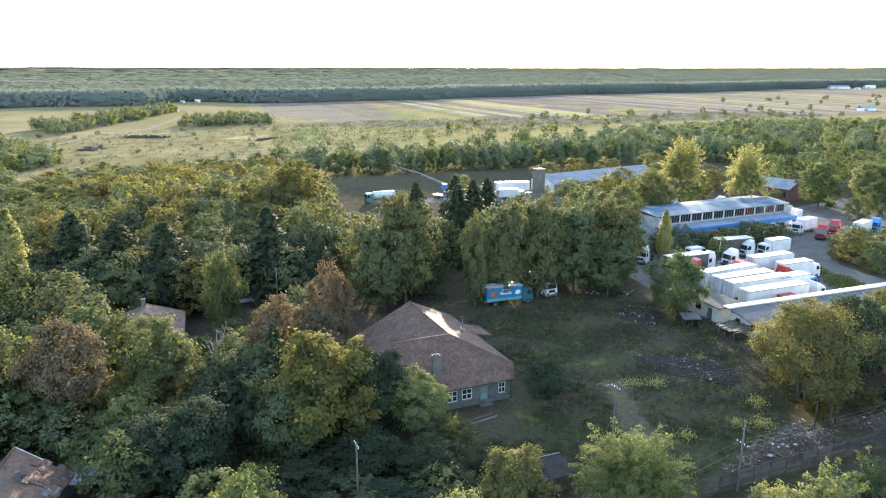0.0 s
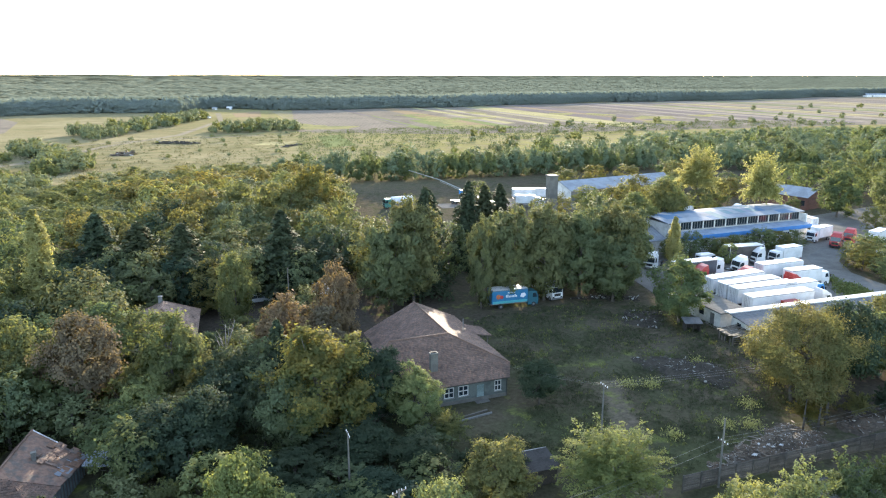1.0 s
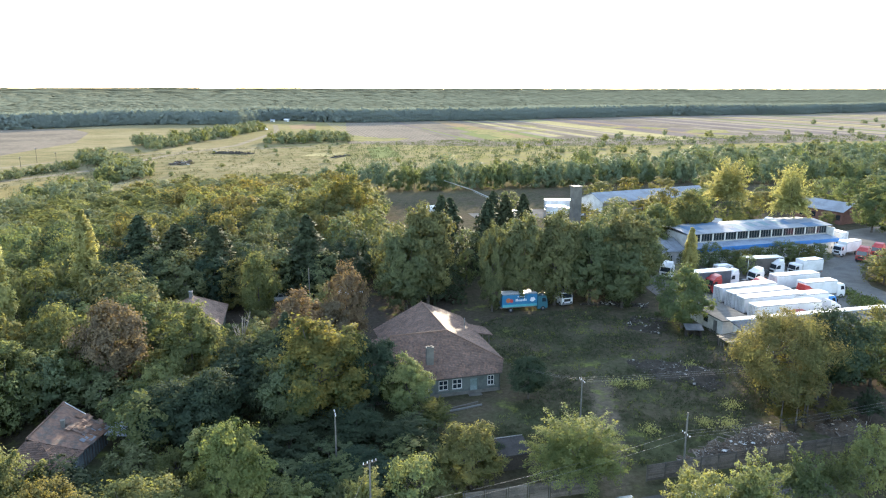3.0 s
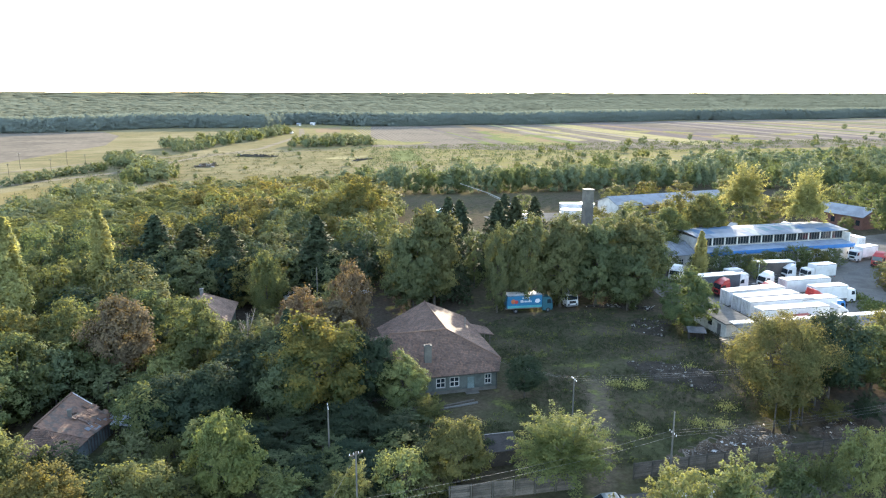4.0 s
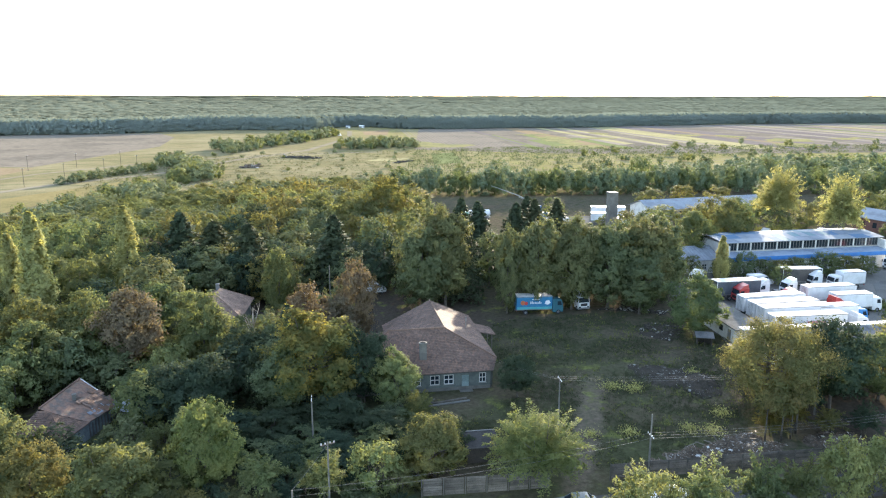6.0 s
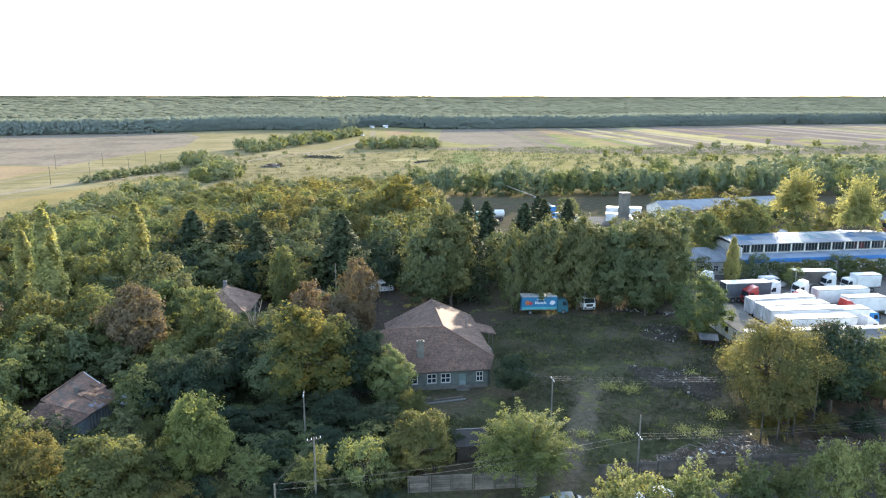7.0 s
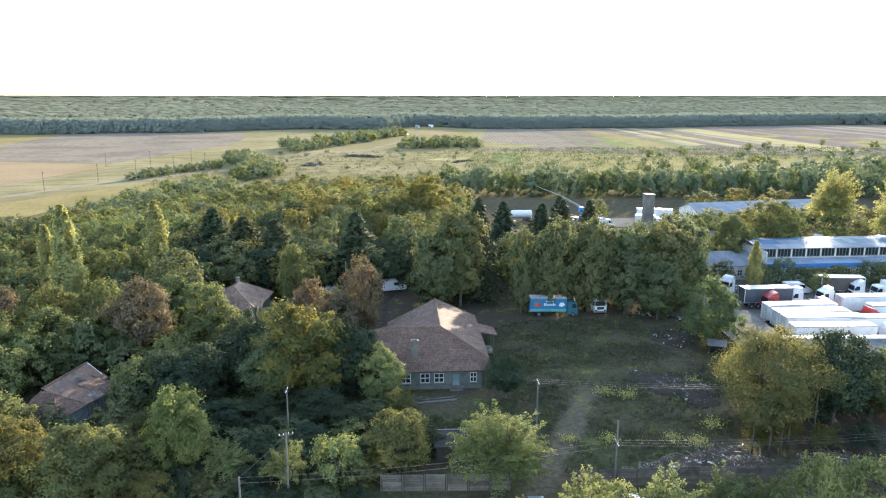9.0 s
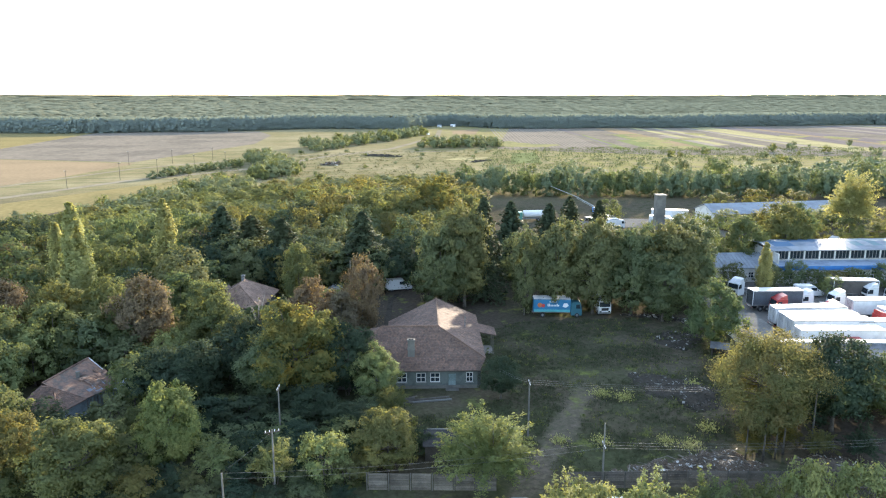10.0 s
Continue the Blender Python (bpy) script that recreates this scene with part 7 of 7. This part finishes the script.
utility_pole(24.5, 53.0, 7.0, 80)
utility_pole(24.3, 41.7, 7.2, 10)
utility_pole(53.3, 49.2, 6.9, 80)
utility_pole(57.1, 36.3, 7.5, 80, (2.5,))
utility_pole(20.1, 35.5, 6.4, 10, ())
utility_pole(86.5, 42.9, 6.0, 80)
wires((53.3, 49.2, 6.85), (86.5, 42.9, 5.75), (-.6, 0, .6), 0.35)
wires((53.3, 49.2, 6.85), (51.8, 64.6, 3.7), (-.25, .25), 0.3)
wires((57.1, 36.3, 5.1), (97.0, 30.5, 5.4), (-.6, 0, .6), 0.7)
wires((57.1, 36.3, 5.1), (20.1, 35.5, 6.1), (-.5, .5), 0.6)
wires((20.1, 35.5, 6.4), (24.3, 41.7, 7.0), (0,), 0.12)
utility_pole(97.0, 30.5, 7.2, 80, (1.9,))
for x, y in ((-72, 301), (-58, 332), (-45, 352), (-100, 262), (-30, 372), (-16, 391), (-27, 425), (-48, 412), (-70, 404)):
    utility_pole(x, y, 8.0, 40, (0.3,), True, "field poles")
wires((118, 250, 9.0), (190, 226, 9.0), (-.5, .5), 1.0, "power wires along the tree belt")
utility_pole(118, 250, 9.2, -20)
utility_pole(190, 226, 9.2, -20)
utility_pole(36.0, 106.0, 9.0, 0, ())


# rubble, timber and debris
MOUND = surface("brown_rubble_soil", (0.092, 0.074, 0.058), (0.066, 0.054, 0.043), 0.95, 3, 0.6, 0.35, 0.6, spec=0.0)


def heap(name, poly, top, n, seed, label, mats, size=(0.15, 0.7)):
    """A mound over a plan with broken pieces lying on it."""
    rng = random.Random(seed)
    cx, cy = sum(p[0] for p in poly) / len(poly), sum(p[1] for p in poly) / len(poly)
    t = thing(name, pose(0, 0, 0), label, "rubble")
    x0, x1, y0, y1 = min(p[0] for p in poly), max(p[0] for p in poly), min(p[1] for p in poly), max(p[1] for p in poly)

    def height(x, y):
        if not inside((x, y), poly):
            return -0.05
        ragged = 1.7 * noise.noise(Vector((x * 0.5, y * 0.5, seed + 7))) + 0.3
        d = min(abs((bx - ax) * (ay - y) - (ax - x) * (by - ay)) / math.hypot(bx - ax, by - ay) for (ax, ay), (bx, by) in zip(poly, poly[1:] + poly[:1]))
        d -= max(ragged, 0)
        if d <= 0:
            return -0.05
        return top * min(d / 1.6, 1) ** 0.7 * max(0.6 + 1.0 * noise.noise(Vector((x * 0.42, y * 0.42, seed))), 0.12)

    nx, ny = int((x1 - x0) / 0.5) + 2, int((y1 - y0) / 0.5) + 2
    v = [(x0 + 0.5 * i, y0 + 0.5 * j, height(x0 + 0.5 * i, y0 + 0.5 * j)) for j in range(ny) for i in range(nx)]
    f = [(j * nx + i, j * nx + i + 1, (j + 1) * nx + i + 1, (j + 1) * nx + i) for j in range(ny - 1) for i in range(nx - 1)]
    part("mound", [(v, f)], mats[0], t, smooth=True)
    ps = []
    while len(ps) < n:
        x, y = rng.uniform(x0, x1), rng.uniform(y0, y1)
        h = height(x, y)
        if h < 0:
            continue
        long = rng.random() < 0.3
        s = rng.uniform(*size)
        m = Matrix.Translation((x, y, h + 0.02)) @ Euler((rng.uniform(-.5, .5), rng.uniform(-.6, .6), rng.uniform(0, 6.28))).to_matrix().to_4x4()
        ps.append(box(0, 0, -0.05, s * (3.4 if long else 1), s * (0.25 if long else rng.uniform(.5, 1)), s * rng.uniform(.08, .5), 0.0, m))
    tagged(part("debris", ps, mats[1], t, "broken bricks, boards and sheets"), kind="stuff")
    return t


rubble = heap("rubble_heap", [(58.5, 38.0), (66, 36.6), (75, 34.8), (77.0, 37.5), (74.0, 42.4), (67, 41.0), (60, 40.4)], 1.15, 3000, 3, "long heap of builders rubble behind the fence", (MOUND, RUBBLE), (0.05, 0.22))
rbd = random.Random(91)
for i in range(34):
    m = pose(rbd.uniform(60, 75), rbd.uniform(37.4, 40.6), rbd.uniform(0.35, 0.75), rbd.uniform(-12, 12), rbd.uniform(-14, 14), rbd.uniform(0, 180))
    part("board", [box(0, 0, -0.03, rbd.uniform(0.8, 2.2), rbd.uniform(0.09, 0.2), 0.04, m=m)], TIMBER, rubble)
for i in range(12):
    cx, cy, w = rbd.gauss(67.6, 1.6), rbd.gauss(38.3, 0.5), rbd.uniform(0.07, 0.2)
    grid = [(cx + w * (a - 1.5), cy + w * (b - 1.5) * 0.7, 0.66 + rbd.uniform(-0.1, 0.14)) for b in range(4) for a in range(4)]
    part("plastic_sheet", [(grid, [(4 * b + a, 4 * b + a + 1, 4 * b + a + 5, 4 * b + a + 4) for b in range(3) for a in range(3)])], WHITEWALL, rubble, "torn crumpled pale plastic sheet")
heap("rubble_heap", [(78.5, 35.4), (86, 33.8), (87, 37.5), (80, 39.5)], 1.1, 240, 8, "brown heap of brush and rubble behind the fence", (MOUND, RUBBLE), (0.06, 0.3))
heap("earth_heap", [(71.5, 60.5), (76, 51.5), (79.5, 51), (83.5, 58), (79, 62.5), (73.5, 65.5)], 0.7, 300, 5, "low heaps of dark earth and scrap in the grass", (EARTH, SCRAP), (0.08, 0.35))
heap("scrap_heap", [(82.5, 77), (86.5, 71.5), (91, 74.5), (94, 78), (88, 82)], 0.5, 170, 6, "scattered scrap at the edge of the trees", (EARTH, SCRAP), (0.1, 0.45))
heap("scrap_heap", [(92.5, 50), (101, 47.5), (104, 53), (95, 56)], 0.6, 240, 7, "scattered boards and scrap by the shed", (EARTH, TIMBER), (0.15, 0.7))
heap("scrap_heap", [(83, 92.0), (88, 88.5), (94, 83.5), (96, 86), (90, 91)], 0.3, 140, 16, "rubbish and pale scraps under the tall trees", (EARTH, SCRAP), (0.1, 0.5))
heap("scrap_heap", [(36, 385), (46, 382), (50, 390), (40, 394)], 0.9, 90, 26, "white and grey rubbish tipped on the meadow", (EARTH, RUBBLE), (0.5, 1.6))
heap("earth_heap", [(64, 442), (84, 428), (90, 432), (72, 449)], 1.3, 40, 27, "long low bank of dark earth on the meadow", (EARTH, SCRAP), (0.4, 1.2))
heap("earth_heap", [(126, 384), (142, 398), (140, 402), (123, 388)], 0.8, 30, 28, "long low bank of dark earth on the meadow", (EARTH, SCRAP), (0.4, 1.0))
# a plain straw-coloured patch takes the place of a pond
field([(111, 406), (128, 400), (145, 418), (124, 420)], STRAW, "pale flat straw patch in place of the pond on the meadow", 0.05)
logs = thing("timber_pile", pose(41.6, 61.3, 0, 0, 0, -4), "pile of old beams and boards before the house", "timber")
rl = random.Random(2)
for i in range(26):
    x, y, z = rl.uniform(-3.6, -0.4), rl.uniform(-0.7, 0.7), 0.06 + 0.09 * rl.randrange(4)
    a = rl.uniform(-.5, .5)
    part("board", [tube([(x - math.cos(a), y - math.sin(a), z), (x + math.cos(a), y + math.sin(a), z + rl.uniform(-.02, .05))], rl.uniform(.05, .1), 5)], TIMBER, logs)
part("beam", [box(1.6, -0.4, 0, 6.4, 0.22, 0.2, 0.01, m=pose(0, 0, 0, 0, 0, 4))], GREYSLAB, logs, "long pale beam")
part("beam", [box(1.9, 0.2, 0, 5.6, 0.22, 0.2, 0.01, m=pose(0, 0, 0, 0, 0, 7))], TIMBER, logs)
TAR = surface("tar_felt", (0.046, 0.044, 0.043), (0.034, 0.033, 0.032), 0.95, 5, 0.8, 0.25, 0.3, spec=0.05)
shedlet = thing("low_shed", pose(42.2, 46.6, 0, 0, 0, -10), "low shed with dark felt roof and pale edge", "shed")
part("wall", [box(0, 0, 0, 3.4, 2.6, 1.9)], WOOD, shedlet)
part("roof", [plate([(-1.95, -1.6, 1.9), (1.95, -1.6, 1.9), (1.95, 1.6, 2.35), (-1.95, 1.6, 2.35)], 0.07)], TAR, shedlet)
part("edge_strip", [box(0, 1.66, 2.27, 3.9, 0.1, 0.14)], CONCRETE, shedlet)


# weeds and grass tufts in the yard
def tufts(name, poly, n, seed, mat, label, size, hgt):
    rng = np.random.default_rng(seed)
    x0, x1, y0, y1 = min(p[0] for p in poly), max(p[0] for p in poly), min(p[1] for p in poly), max(p[1] for p in poly)
    cs = []
    while len(cs) < n:
        x, y = rng.uniform(x0, x1), rng.uniform(y0, y1)
        if inside((x, y), poly) and noise.noise(Vector((x * 0.16, y * 0.16, seed))) + rng.uniform(-.35, .35) > 0.0:
            if not (-2 < (x - 48.5) * 0.572 + (y - 36.5) * 0.820 < 30 and abs((x - 48.5) * 0.820 - (y - 36.5) * 0.572) < 1.8 * rng.uniform(0.6, 1.2)):
                cs.append((x, y))
    per = 9
    c = np.repeat(np.array(cs), per, axis=0) + rng.normal(size=(n * per, 2)) * size
    z = np.abs(rng.normal(size=n * per)) * hgt * 0.4 + 0.06
    c3 = np.column_stack([c, z])
    nrm = rng.normal(size=c3.shape) * np.array([1, 1, 0.5])
    ob = new(name, leaf_mesh(name, c3, nrm, np.clip(z * 1.3, 0.06, hgt * 0.6), mat, rng, 1.6, 0.5))
    return tagged(ob, label, "grass", kind="stuff")


YARDPOLY = [(48, 42), (55, 39.5), (80, 43), (90, 56), (97, 66), (92, 88), (66, 91), (56, 86), (54, 60), (40, 56), (38, 50)]
GRASSM = foliage("grass_blades", (0.049, 0.055, 0.031), (0.068, 0.070, 0.040), 0.08)
WEEDM = foliage("weed_leaves", (0.095, 0.108, 0.040), (0.130, 0.130, 0.048), 0.12)
# bright gold clumps that stand in for sunlit patches of grass
rng, spots = np.random.default_rng(57), []
for x, y, h, r in [(69.0, 56.7, 1.5, 1.1), (61.1, 45.8, 1.3, 1.0), (70.8, 42.9, 1.6, 1.2), (79.9, 58.7, 1.7, 1.0), (68.6, 44.4, 1.2, 1.0), (66.5, 58.5, 1.1, 1.2), (75.0, 46.5, 1.4, 1.1), (56.5, 47.0, 0.9, 0.9)]:
    n = int(380 * r)
    spots.append(np.column_stack([rng.normal(x, r * 0.6, n), rng.normal(y, r * 0.6, n), np.abs(rng.normal(size=n)) * h * 0.3 + 0.05]))
spots = np.vstack(spots)
tagged(new("weeds", leaf_mesh("weeds", spots, rng.normal(size=spots.shape), rng.uniform(0.08, 0.2, len(spots)), LEAF["gold"], rng, 1.6, 0.5)), "low weed clumps coloured bright for sunlit patches of yard grass", "weeds", kind="stuff")
tufts("grass_tufts", YARDPOLY, 9000, 3, GRASSM, "uneven tufts of green grass in the yard", 0.2, 0.22)
tufts("weed_tufts", YARDPOLY, 420, 9, WEEDM, "patches of taller yellow-green weeds", 0.3, 0.42)
tufts("weed_tufts", [(128, 66), (133, 62), (137, 68), (142, 77), (139, 79), (132, 74)], 420, 12, WEEDM, "overgrown weedy strip beside the concrete lane", 0.4, 0.6)
tufts("meadow_tufts", [(-40, 290), (100, 310), (165, 480), (20, 470), (-20, 400)], 1500, 5, foliage("meadow_weeds", (0.096, 0.100, 0.056), (0.130, 0.122, 0.066), 0.08), "tussocks and weeds on the dry meadow", 0.7, 0.8)
tufts("meadow_tufts", [(105, 305), (240, 356), (420, 370), (600, 340), (600, 400), (400, 450), (250, 480), (165, 480)], 2600, 6, foliage("field_weeds", (0.094, 0.106, 0.052), (0.130, 0.130, 0.062), 0.08), "weedy field edges between the strips", 1.2, 1.2)
